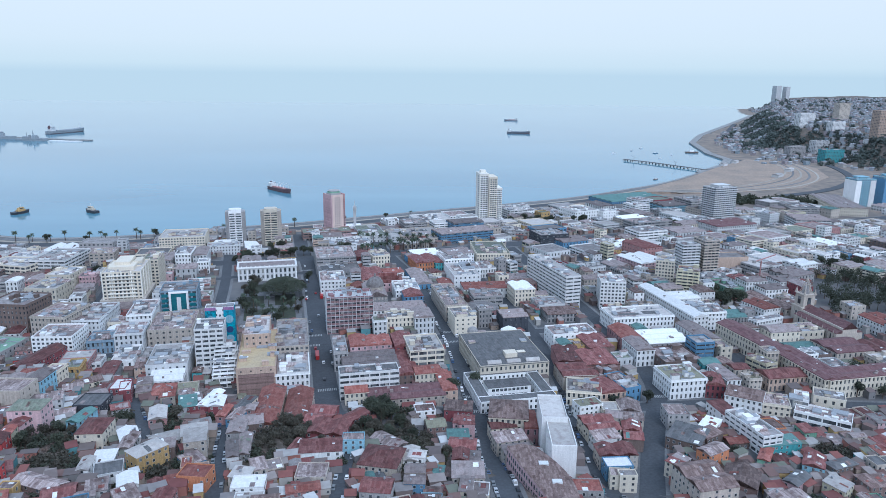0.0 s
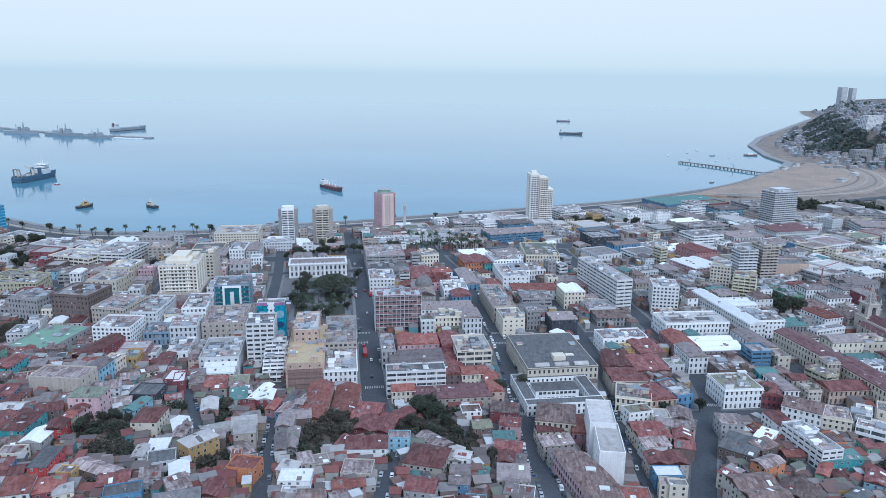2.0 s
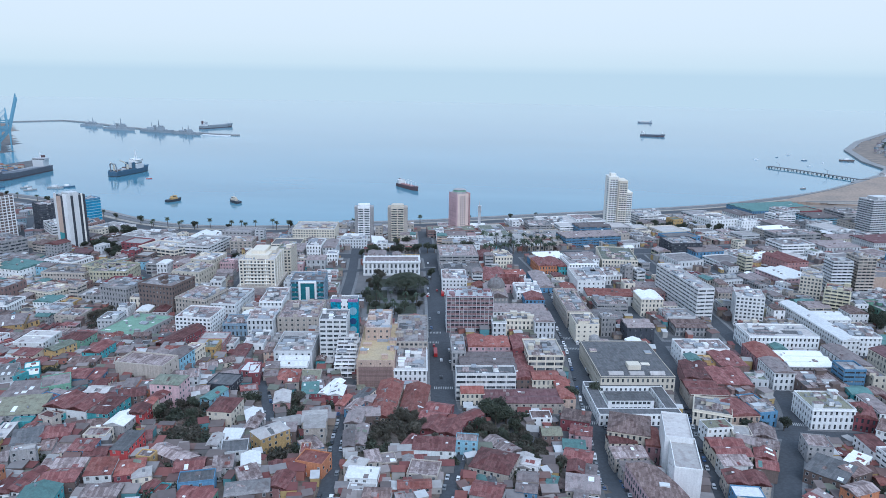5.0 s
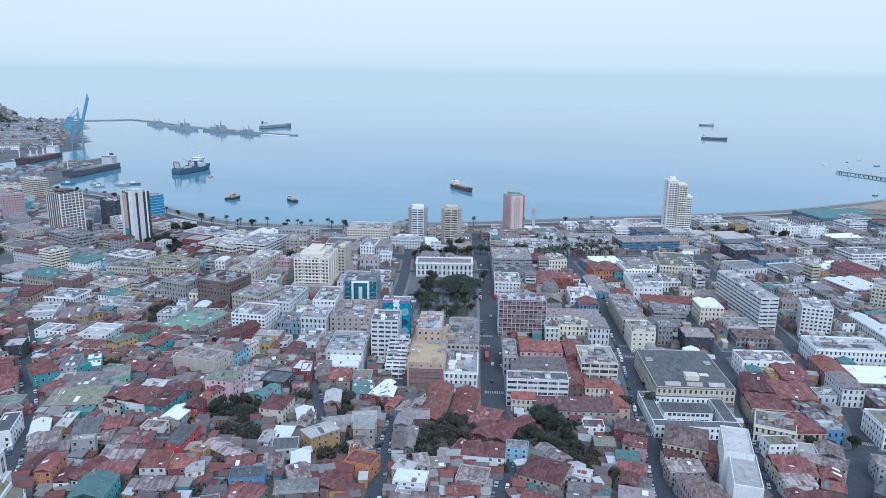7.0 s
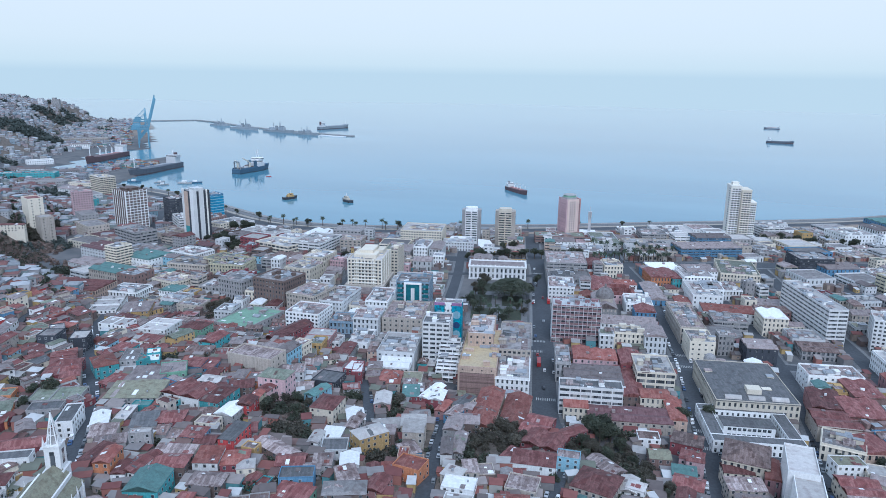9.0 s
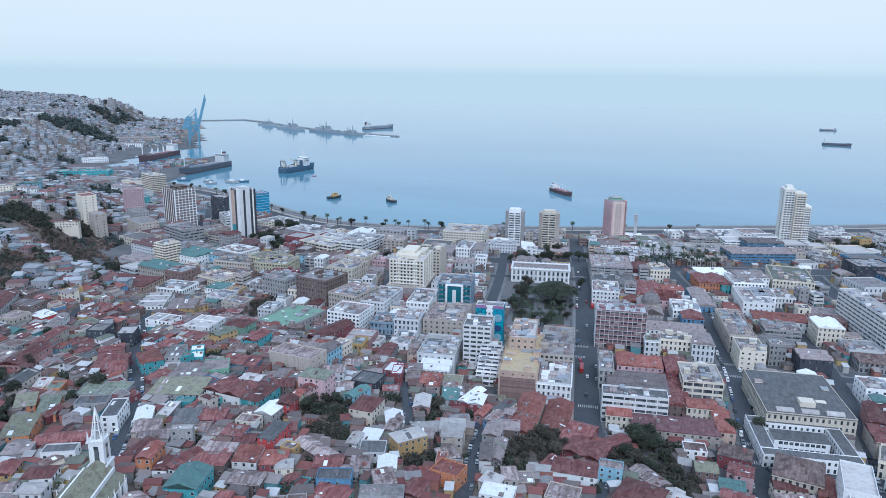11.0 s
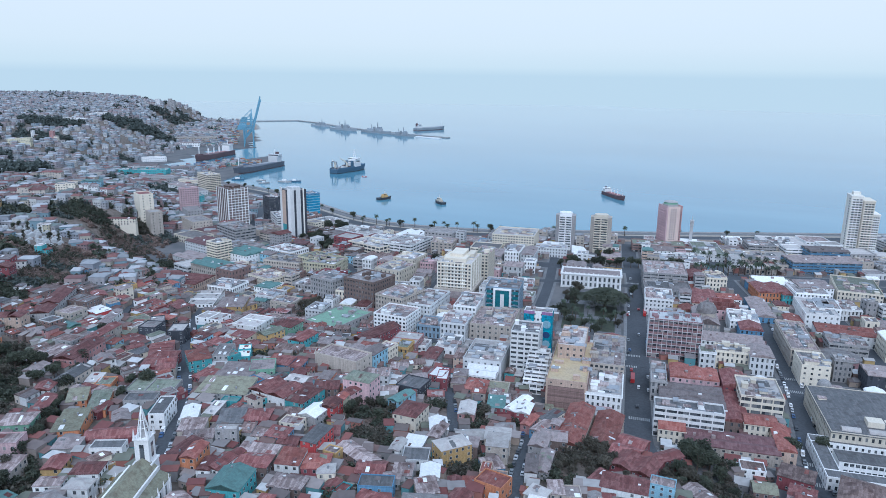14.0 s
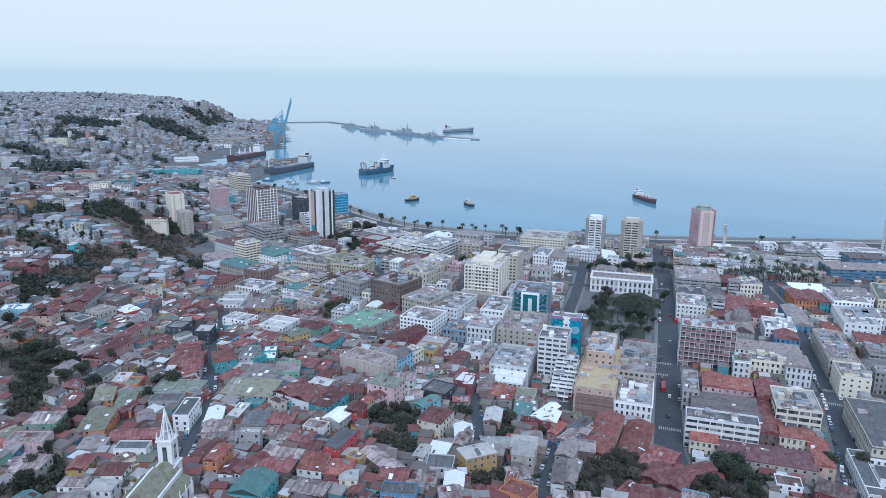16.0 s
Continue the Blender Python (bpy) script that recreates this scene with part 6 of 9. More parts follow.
# houses that can be told apart, hill by hill
house(-287.1, 206.8, 11.8, 20.2, 38, 5, "orange", "moss", "shed", whole=True)
house(-310.9, 227.1, 9.3, 13.8, 46, 5, "orange", "moss", "shed", whole=True)
house(-327.3, 248.8, 7.4, 10.2, 31, 4, "cream", "pale", "shed", whole=True)
house(-318.8, 248.8, 8.8, 9.9, 31, 4, "orange", "green", "flat", whole=True)
house(-334.8, 225.6, 9.3, 10.2, 31, 5, "white", "rust", "gable", whole=True)
house(-310.9, 207.9, 6.9, 19.4, 31, 6, "cocoa", "rust", "shed", whole=True)
house(-304.4, 193.2, 13.8, 12.1, 35, 7, "green", "patched", "hip", whole=True)
house(-291.1, 177.9, 16.0, 9.6, 32, 7, "pink", "patched", "flat", whole=True)
house(-288.2, 169.1, 5.0, 7.6, 31, 6, "blue", "zinc", "shed", whole=True)
house(-273.1, 167.4, 11.7, 11.6, 25, 5, "beige", "patched", "shed", whole=True)
house(-275.2, 223.4, 11.3, 8.0, -39, 4, "grey", "zinc", "gable", whole=True)
house(-291.4, 224.7, 5.8, 11.2, 13, 4, "maroon", "rust", "gable", whole=True)
house(-263.5, 209.7, 22.4, 10.0, 37, 4, "maroon", "rust", "gable", whole=True)
house(-251.3, 198.3, 13.5, 7.0, 31, 7, "white", "slate", "flat", whole=True)
house(-262.4, 236.3, 7.3, 18.8, 31, 8, "white", "slate", "flat", whole=True)
house(-281.9, 240.7, 15.0, 9.4, 31, 6, "grey", "slate", "flat", whole=True)
house(-291.5, 256.2, 24.5, 15.3, 26, 5, "grey", "green", "flat", whole=True)
house(-323.6, 288.4, 16.8, 23.5, 31, 5, "maroon", "rust", "hip", whole=True)
house(-216.2, 212.2, 6.7, 12.9, 20, 9, "orange", "terracotta", "gable", whole=True)
house(-229.2, 218.8, 6.6, 15.2, 2, 4, "maroon", "rust", "shed", whole=True)
house(-207.8, 210.8, 5.7, 10.4, 22, 6, "white", "rust", "gable", whole=True)
house(-258.4, 179.5, 7.8, 10.2, 31, 5, "yellow", "rust", "gable", whole=True)
house(-243.0, 182.5, 11.4, 9.1, 31, 6, "white", "rust", "hip", whole=True)
house(-246.0, 168.6, 10.1, 6.5, 31, 6, "white", "patched", "hip", whole=True)
house(-235.5, 173.2, 9.8, 7.5, 26, 6, "white", "pale", "hip", whole=True)
house(-270.3, 193.0, 10.7, 8.1, 31, 4, "grey", "zinc", "shed", whole=True)
house(-241.8, 235.1, 11.5, 10.7, 31, 4, "beige", "patched", "shed", whole=True)
house(-232.6, 229.6, 13.6, 7.7, 37, 4, "grey", "patched", "shed", whole=True)
house(-260.8, 276.6, 27.4, 17.9, 21, 5, "grey", "moss", "shed", whole=True)
house(-305.8, 300.2, 17.8, 12.5, -36, 8, "teal", "terracotta", "hip", whole=True)
house(-298.4, 313.4, 9.5, 17.7, 31, 9, "grey", "gravel", "flat", whole=True)
house(-293.6, 312.9, 11.5, 8.4, -14, 8, "teal", "aqua", "flat", whole=True)
house(-365.4, 267.7, 12.3, 30.8, 20, 7, "coral", "rust", "gable", whole=True)
house(-382.7, 294.8, 8.5, 30.6, 18, 7, "beige", "rust", "gable", whole=True)
house(-404.5, 318.4, 6.6, 27.5, 31, 7, "white", "zinc", "gable", whole=True)
house(-335.4, 241.9, 9.3, 20.7, 18, 7, "beige", "slate", "gable", whole=True)
house(-363.8, 240.0, 9.0, 12.3, 22, 4, "white", "zinc", "gable", whole=True)
house(-376.6, 255.5, 12.6, 24.3, 0, 4, "umber", "patched", "shed", whole=True)
house(-235.5, 286.0, 23.5, 16.0, -1, 8, "white", "rust", "gable", whole=True)
house(-220.2, 288.9, 12.9, 20.0, 2, 8, "teal", "rust", "hip", whole=True)
house(-223.0, 296.0, 6.4, 11.5, 43, 8, "white", "rust", "gable", whole=True)
house(-204.4, 319.0, 16.1, 12.5, 5, 13, "pink", "green", "hip", whole=True)
house(-202.5, 288.2, 8.9, 10.4, 11, 8, "red", "rust", "gable", whole=True)
house(-203.2, 298.5, 5.6, 8.4, 11, 8, "lemon", "terracotta", "gable", whole=True)
house(-204.4, 308.9, 7.1, 9.6, -3, 8, "pink", "rust", "gable", whole=True)
house(-166.0, 306.2, 12.7, 16.2, 4, 9, "cream", "rust", "hip", whole=True)
house(-186.0, 255.4, 7.7, 15.7, 5, 8, "red", "slate", "shed", whole=True)
house(-220.4, 235.0, 9.5, 4.5, 31, 9, "grey", "pale", "flat", whole=True)
house(-225.7, 260.0, 13.6, 12.5, 26, 5, "maroon", "rust", "hip", whole=True)
house(-208.0, 265.1, 10.6, 7.8, 10, 5, "cream", "patched", "flat", whole=True)
house(-204.5, 251.1, 10.6, 8.9, 11, 5, "blue", "rust", "shed", whole=True)
house(-197.2, 249.7, 9.8, 7.8, 19, 4, "white", "rust", "gable", whole=True)
house(-200.4, 233.1, 17.6, 8.1, 16, 5, "beige", "patched", "shed", whole=True)
house(-197.0, 224.4, 17.3, 10.5, 19, 5, "umber", "rust", "hip", whole=True)
house(-183.7, 234.3, 10.6, 12.0, 19, 6, "white", "terracotta", "shed", whole=True)
house(-173.1, 238.1, 11.2, 12.0, 26, 6, "maroon", "terracotta", "hip", whole=True)
house(-190.3, 205.9, 13.5, 16.1, 18, 7, "teal", "aqua", "gable", whole=True)
house(-204.9, 222.8, 5.5, 8.9, -4, 6, "yellow", "rust", "gable", whole=True)
house(-204.7, 215.1, 7.4, 12.3, 4, 6, "white", "rust", "gable", whole=True)
house(-164.3, 256.2, 22.3, 8.4, -20, 5, "umber", "patched", "gable", whole=True)
house(-166.0, 235.2, 7.3, 7.6, 31, 6, "cream", "pale", "hip", whole=True)
house(-173.9, 250.5, 6.8, 5.6, 2, 6, "yellow", "patched", "flat", whole=True)
house(-152.3, 248.4, 12.3, 10.2, 21, 5, "maroon", "rust", "gable", whole=True)
house(-143.2, 238.0, 14.2, 8.6, 23, 6, "blue", "slate", "flat", whole=True)
house(-173.1, 219.3, 14.3, 9.7, 15, 5, "umber", "patched", "hip", whole=True)
house(-139.2, 252.5, 8.2, 8.4, 22, 6, "grey", "patched", "shed", whole=True)
house(-129.5, 258.6, 8.1, 10.1, 25, 6, "white", "white", "gable", whole=True)
house(-143.0, 270.5, 11.8, 11.1, 22, 5, "pale", "slate", "flat", whole=True)
house(-154.7, 274.0, 5.4, 11.3, 10, 5, "white", "pale", "gable", whole=True)
house(-146.3, 297.6, 6.5, 15.1, 7, 6, "grey", "patched", "gable", whole=True)
house(-188.0, 347.7, 15.0, 15.0, 2, 6, "dark", "slate", "flat", whole=True)
house(-179.9, 320.7, 7.0, 14.8, -9, 8, "sky", "aqua", "gable", whole=True)
house(-271.7, 296.0, 19.8, 20.4, 18, 5, "grey", "zinc", "shed", whole=True)
house(-265.0, 309.3, 13.9, 15.6, 37, 7, "green", "zinc", "flat", whole=True)
house(-245.6, 315.8, 8.1, 15.6, 21, 4, "maroon", "rust", "gable", whole=True)
house(-249.0, 267.0, 9.1, 5.8, 19, 4, "teal", "aqua", "flat", whole=True)
house(-247.7, 254.4, 5.8, 14.4, 19, 4, "grey", "pale", "shed", whole=True)
house(-234.3, 252.6, 11.9, 13.1, 31, 4, "grey", "slate", "shed", whole=True)
house(-205.8, 279.2, 9.9, 13.2, 3, 6, "grey", "white", "gable", whole=True)
house(-131.7, 283.6, 10.1, 15.2, -37, 9, "yellow", "pale", "hip", whole=True)
house(-115.2, 298.4, 10.1, 11.2, 17, 9, "beige", "pale", "shed", whole=True)
house(-149.7, 305.0, 8.9, 12.9, 31, 6, "grey", "white", "gable", whole=True)
house(-138.6, 352.7, 9.5, 13.5, 19, 6, "maroon", "aqua", "shed", whole=True)
house(-161.4, 375.2, 12.9, 16.0, 8, 6, "coral", "terracotta", "hip", whole=True)
house(-150.6, 383.6, 13.1, 15.4, 15, 6, "beige", "moss", "flat", whole=True)
house(-127.5, 357.4, 6.9, 20.6, -9, 8, "maroon", "white", "gable", whole=True)
house(-114.7, 340.4, 5.2, 13.0, -3, 6, "coral", "terracotta", "gable", whole=True)
house(-106.6, 335.8, 6.5, 13.1, -12, 6, "blue", "patched", "gable", whole=True)
house(-105.5, 348.8, 6.5, 13.8, -15, 8, "cream", "slate", "shed", whole=True)
house(-101.3, 317.8, 8.7, 13.2, 7, 6, "grey", "zinc", "gable", whole=True)
house(-95.7, 290.7, 5.4, 15.2, 17, 6, "pale", "zinc", "gable", whole=True)
house(-147.3, 333.7, 8.7, 14.8, 19, 6, "coral", "pale", "gable", whole=True)
house(-182.9, 370.0, 8.9, 13.8, 5, 8, "maroon", "white", "flat", whole=True)
house(-371.2, 323.2, 11.4, 12.6, 21, 9, "dark", "gravel", "flat", whole=True)
house(-355.0, 330.6, 10.5, 13.8, 31, 9, "dark", "pale", "flat", whole=True)
house(-428.2, 307.3, 13.1, 14.2, 6, 7, "beige", "patched", "flat", whole=True)
house(-447.1, 329.9, 19.5, 16.0, 12, 6, "umber", "gravel", "flat", whole=True)
house(-394.4, 421.0, 20.9, 25.7, 32, 8, "yellow", "zinc", "hip", whole=True)
house(-337.4, 381.4, 19.6, 21.5, 8, 8, "white", "pale", "flat", whole=True)
house(-313.8, 389.2, 16.8, 14.9, 4, 9, "green", "rust", "hip", whole=True)
house(-283.2, 368.7, 10.9, 18.6, 4, 8, "teal", "rust", "gable", whole=True)
house(-309.4, 367.3, 9.2, 16.2, -12, 8, "yellow", "green", "gable", whole=True)
house(-261.6, 423.1, 13.2, 39.6, -9, 6, "maroon", "rust", "gable", whole=True)
house(-233.1, 418.4, 18.0, 21.7, 12, 9, "coral", "pale", "flat", whole=True)
house(-80.3, 262.1, 13.9, 9.6, 6, 5, "white", "white", "flat", whole=True)
house(-77.0, 250.8, 11.6, 5.3, 6, 5, "white", "pale", "flat", whole=True)
house(-85.4, 269.6, 8.8, 7.8, -11, 5, "beige", "pale", "shed", whole=True)
house(-103.5, 265.4, 12.6, 10.2, -5, 7, "orange", "terracotta", "flat", whole=True)
house(-110.1, 245.7, 8.3, 12.0, 1, 5, "coral", "rust", "gable", whole=True)
house(-56.4, 299.3, 19.9, 10.5, 7, 6, "white", "rust", "shed", whole=True)
house(-42.2, 309.4, 10.7, 7.6, 4, 8, "sky", "patched", "flat", whole=True)
house(-63.3, 341.0, 13.9, 21.0, -6, 6, "maroon", "rust", "gable", whole=True)
house(-46.6, 346.5, 8.3, 15.0, -40, 6, "maroon", "rust", "gable", whole=True)
house(-57.3, 260.8, 14.1, 6.7, 15, 5, "coral", "terracotta", "gable", whole=True)
house(-56.3, 276.2, 13.7, 12.2, 2, 5, "beige", "patched", "flat", whole=True)
house(-67.7, 301.4, 6.1, 10.6, -16, 5, "pink", "rust", "shed", whole=True)
house(10.6, 368.5, 15.6, 11.1, -7, 7, "maroon", "brown", "shed", whole=True)
house(13.1, 353.3, 11.4, 10.5, -6, 7, "pink", "rust", "hip", whole=True)
house(9.6, 337.7, 11.5, 8.6, 4, 6, "maroon", "aqua", "shed", whole=True)
house(11.7, 325.7, 13.9, 11.5, -6, 6, "beige", "rust", "gable", whole=True)
house(-25.5, 315.4, 17.8, 8.8, -40, 5, "umber", "patched", "gable", whole=True)
house(-27.0, 293.8, 18.7, 18.6, -11, 6, "beige", "rust", "hip", whole=True)
house(-13.8, 301.2, 7.9, 12.9, -1, 5, "white", "pale", "gable", whole=True)
house(85.0, 371.1, 14.8, 9.8, 18, 9, "white", "moss", "flat", whole=True)
house(97.1, 368.3, 9.7, 10.6, 1, 8, "cream", "pale", "flat", whole=True)
house(107.5, 364.1, 12.8, 24.0, -8, 8, "beige", "patched", "gable", whole=True)
house(86.9, 349.2, 17.7, 19.1, 11, 8, "cream", "rust", "gable", whole=True)
house(87.2, 335.2, 14.4, 8.9, 13, 8, "white", "patched", "shed", whole=True)
house(103.5, 342.7, 10.1, 20.9, -9, 7, "umber", "rust", "gable", whole=True)
house(89.2, 320.4, 19.6, 11.8, 4, 8, "beige", "rust", "gable", whole=True)
house(87.3, 308.5, 13.2, 8.9, 5, 8, "blue", "white", "flat", whole=True)
house(86.1, 298.5, 9.9, 7.2, -7, 8, "cream", "patched", "flat", whole=True)
house(133.1, 362.9, 12.4, 13.1, 1, 9, "grey", "patched", "flat", whole=True)
house(161.0, 365.8, 10.4, 15.7, 16, 9, "white", "rust", "shed", whole=True)
house(132.4, 339.3, 18.1, 19.1, -34, 7, "umber", "slate", "shed", whole=True)
house(143.9, 340.5, 13.4, 8.5, 33, 7, "umber", "brown", "shed", whole=True)
house(138.5, 320.3, 14.1, 8.7, 31, 9, "orange", "patched", "gable", whole=True)
house(122.1, 287.6, 19.5, 23.6, 13, 11, "beige", "brown", "gable", whole=True)
house(33.6, 346.1, 14.1, 9.1, 11, 8, "cream", "rust", "gable", whole=True)
house(36.4, 332.5, 17.1, 9.9, 15, 8, "beige", "patched", "shed", whole=True)
house(39.1, 319.0, 14.9, 8.0, 13, 8, "beige", "zinc", "shed", whole=True)
house(49.5, 317.3, 5.6, 9.2, 1, 7, "white", "pale", "gable", whole=True)
house(167.6, 324.1, 5.8, 18.0, -32, 5, "green", "terracotta", "gable", whole=True)
house(171.2, 299.0, 14.5, 7.2, 39, 6, "pink", "slate", "gable", whole=True)
house(187.8, 315.3, 9.9, 14.8, -30, 6, "sky", "rust", "gable", whole=True)
house(199.8, 312.6, 15.1, 7.2, 21, 6, "umber", "slate", "hip", whole=True)
house(178.1, 334.0, 22.5, 8.7, 11, 6, "teal", "aqua", "shed", whole=True)
house(144.1, 298.5, 16.1, 17.5, -30, 7, "cocoa", "brown", "gable", whole=True)
house(129.9, 299.5, 13.7, 10.4, -43, 6, "grey", "patched", "shed", whole=True)
house(188.5, 294.7, 11.0, 10.0, 40, 6, "lemon", "pale", "shed", whole=True)
# others that stand out
house(-238.2, 280.6, 9.1, 6.1, 13, 4, "white", "zinc", "hip", "small white house with a grey roof")
house(-250.2, 322.5, 7.9, 14.3, 16, 4, "beige", "rust", "gable", "low house with a dark red roof")
house(-188.1, 239.4, 12.2, 7.7, 12, 5, "white", "rust", "gable", "white house with a reddish roof")
house(-145.0, 244.1, 10.6, 7.0, 22, 5, "blue", "zinc", "gable", "blue house with a zinc roof")
house(-150.5, 281.9, 9.2, 11.7, 10, 4, "pale", "white", "shed", "low house with pale sheet roofs")
house(-132.5, 290.9, 14.4, 11.9, 17, 7, "yellow", "white", "hip", "ochre-yellow house with a bright white roof")
house(-118.9, 307.5, 12.2, 9.9, 19, 8, "beige", "pale", "shed", "house with a painted mural on its gable")
house(-107.0, 274.1, 11.3, 8.7, 15, 7, "peach", "terracotta", "flat", "terracotta-coloured house with roof terraces")
house(-96.2, 296.7, 6.1, 20.0, 10, 5, "grey", "zinc", "gable", "narrow grey house with a zinc roof")
house(-101.1, 324.5, 14.0, 11.9, 16, 6, "grey", "zinc", "gable", "grey workshop with a zinc roof")
house(-93.0, 349.0, 13.5, 45.0, 6, 8, "peach", "terracotta", "gable", "long warehouse with a salmon-red iron roof", whole=True)
house(-78.5, 356.0, 14.0, 37.0, 6, 7, "peach", "terracotta", "gable", "warehouse under a faded salmon-red roof", whole=True)
house(-125.1, 347.1, 11.4, 19.0, 8, 8, "maroon", "white", "gable", "maroon house with a pale sheet roof")
house(-105.0, 341.2, 7.7, 15.6, 3, 8, "teal", "zinc", "gable", "teal house with a dark roof")
house(-158.9, 365.0, 11.4, 20.4, 16, 6, "beige", "terracotta", "gable", "beige house with a terracotta roof")
house(-182.5, 363.7, 9.3, 19.7, 20, 8, "maroon", "white", "flat", "maroon cube house with a white roof")
house(-173.7, 379.1, 8.4, 19.3, 18, 7, "beige", "zinc", "hip", "house with a dark rounded roof")
house(-297.4, 322.1, 7.7, 18.9, 38, 6, "teal", "white", "flat", "bright turquoise house with a white terrace")
house(-300.5, 225.1, 12.5, 28.5, 41, 5, "orange", "green", "shed", "ochre row house under a mossy green roof")
house(-283.1, 166.4, 14.1, 8.0, 21, 7, "blue", "zinc", "gable", "blue timber house with a zinc roof")
house(-336.3, 302.9, 30.2, 16.7, -45, 7, "coral", "rust", "hip", "house with a broad orange-red roof")
house(-314.4, 278.2, 14.7, 23.4, 43, 6, "beige", "rust", "hip", "house with a maroon hipped roof")
house(-378.3, 328.0, 29.4, 13.0, -41, 9, "dark", "gravel", "flat", "black modern house with roof terraces")
house(-363.0, 335.5, 10.8, 24.9, 45, 9, "dark", "white", "flat", "black house with a white flat roof")
house(-420.2, 417.1, 21.8, 36.6, 30, 6, "white", "pale", "flat", "white house with a flat roof")
house(-281.9, 254.1, 11.6, 15.5, -18, 5, "grey", "zinc", "flat", "grey annex house on the lane")
house(-251.8, 240.9, 8.4, 14.3, 38, 5, "white", "white", "gable", "house with a bright white sheet roof")
house(94.6, 358.1, 12.9, 21.5, -16, 8, "cream", "zinc", "gable", "cream row house with a zinc roof")
house(85.6, 293.1, 12.1, 7.6, 1, 9, "cream", "gravel", "flat", "narrow cream corner house at the street fork")
house(114.3, 307.5, 17.4, 10.7, 44, 9, "cream", "rust", "hip", "cream corner house with a maroon roof")
house(149.4, 352.7, 8.5, 13.5, -38, 7, "white", "white", "shed", "shed with a bright white roof")
curved_row()
house(10.9, 346.7, 12.4, 15.9, 1, 8, "pink", "rust", "hip", "pink row house with a maroon roof")
house(12.8, 301.7, 13.4, 10.6, -4, 7, "maroon", "rust", "gable", "row house with a brick-red roof")
house(12.9, 285.0, 14.6, 12.1, 0, 6, "beige", "zinc", "shed", "low house with grey sheet roofs")
house(-14.1, 294.6, 11.3, 9.9, -10, 7, "white", "pale", "hip", "white house with a pale hipped roof")
house(-10.9, 277.5, 9.2, 14.8, 0, 7, "blue", "zinc", "gable", "slate-blue house with a dark roof")
house(-54.0, 324.4, 26.1, 21.1, -9, 6, "maroon", "rust", "gable", "long house with a dark red roof")
house(-26.5, 263.6, 13.1, 11.1, -6, 7, "coral", "rust", "gable", "house with a red roof by the lane")
house(-452, 312, 12, 56, 38, 8, "grey", "rust", "gable", "long tenement row with rusted roofs")
house(-438, 272, 20, 11, 30, 8, "peach", "rust", "gable", "yellow-ended tenement with a red roof")
house(-456, 262, 26, 12, 45, 8, "sky", "white", "flat", "pale turquoise terrace on the hillside")
house(-530, 319, 26, 12, 35, 9, "maroon", "rust", "gable", "dark red timber row house on the slope")
house(-575, 332, 30, 12, 35, 8, "white", "zinc", "gable", "white row house above the brown slope")
house(-495, 318, 10, 8, 35, 5, "white", "zinc", "gable", "small white house in the scrub")
house(-366, 372, 20, 14, 8, 7, "white", "pale", "flat", "white terraced house with a flat roof")


# ---- the square with its trees ----
take(-153, 600, 62, 92, 14)
take(-141, 545, 50, 66, 14)
s = Shape()
s.box(-25, 25, -74, 38, -0.5, 0.2)
thing("square_paving", s, PAVING, pose(-153, 596, 8, 0, 0, 14), "pale paved city square with planted beds", "square", kind="structure")
for k, (x, y, a, b) in enumerate(((-14, 20, 9, 12), (13, 20, 9, 12), (-14, -18, 9, 14), (13, -18, 9, 14), (-13, -54, 8, 13), (12, -54, 8, 13))):
    s = Shape()
    s.box(x - a, x + a, y - b, y + b, 0.1, 0.45)
    bed = part("planted_bed", s, LEAF, None)
    bed.matrix_world = pose(-153, 596, 8, 0, 0, 14)
    tagged(bed, "low dark green planted bed with kerb", "flower bed", "beds in the square")
s = Shape()
for r, z0, z1 in ((4.5, 0.1, 0.9), (3.9, 0.5, 0.7), (1.2, 0.5, 2.6), (2.2, 2.6, 2.9)):
    s.cone(0, 0, z0, z1, r, r, 16)
thing("fountain", s, STONE, pose(-151, 592, 8), "round grey stone fountain in the square", "fountain")


# ---- trees ----
def leaf_cloud(s, blobs, count, size, rnd):
    """Many small leaf clumps spread through a few overlapping blobs."""
    for _ in range(count):
        bx, by, bz, br = rnd.choice(blobs)
        while True:
            p = Vector((rnd.uniform(-1, 1), rnd.uniform(-1, 1), rnd.uniform(-0.8, 1)))
            if 0.45 < p.length < 1.08:
                break
        c = Vector((bx, by, bz)) + p * br
        a = Vector((rnd.uniform(-1, 1), rnd.uniform(-1, 1), rnd.uniform(-0.5, 0.5))).normalized() * size * rnd.uniform(0.6, 1.3)
        b = a.cross(Vector((rnd.uniform(-1, 1), rnd.uniform(-1, 1), rnd.uniform(-1, 1)))).normalized() * size * rnd.uniform(0.5, 1.1)
        n = a.cross(b).normalized() * size * 0.35
        s.add([tuple(c + a), tuple(c + b + n), tuple(c - a), tuple(c - b + n)], [(0, 1, 2, 3)])


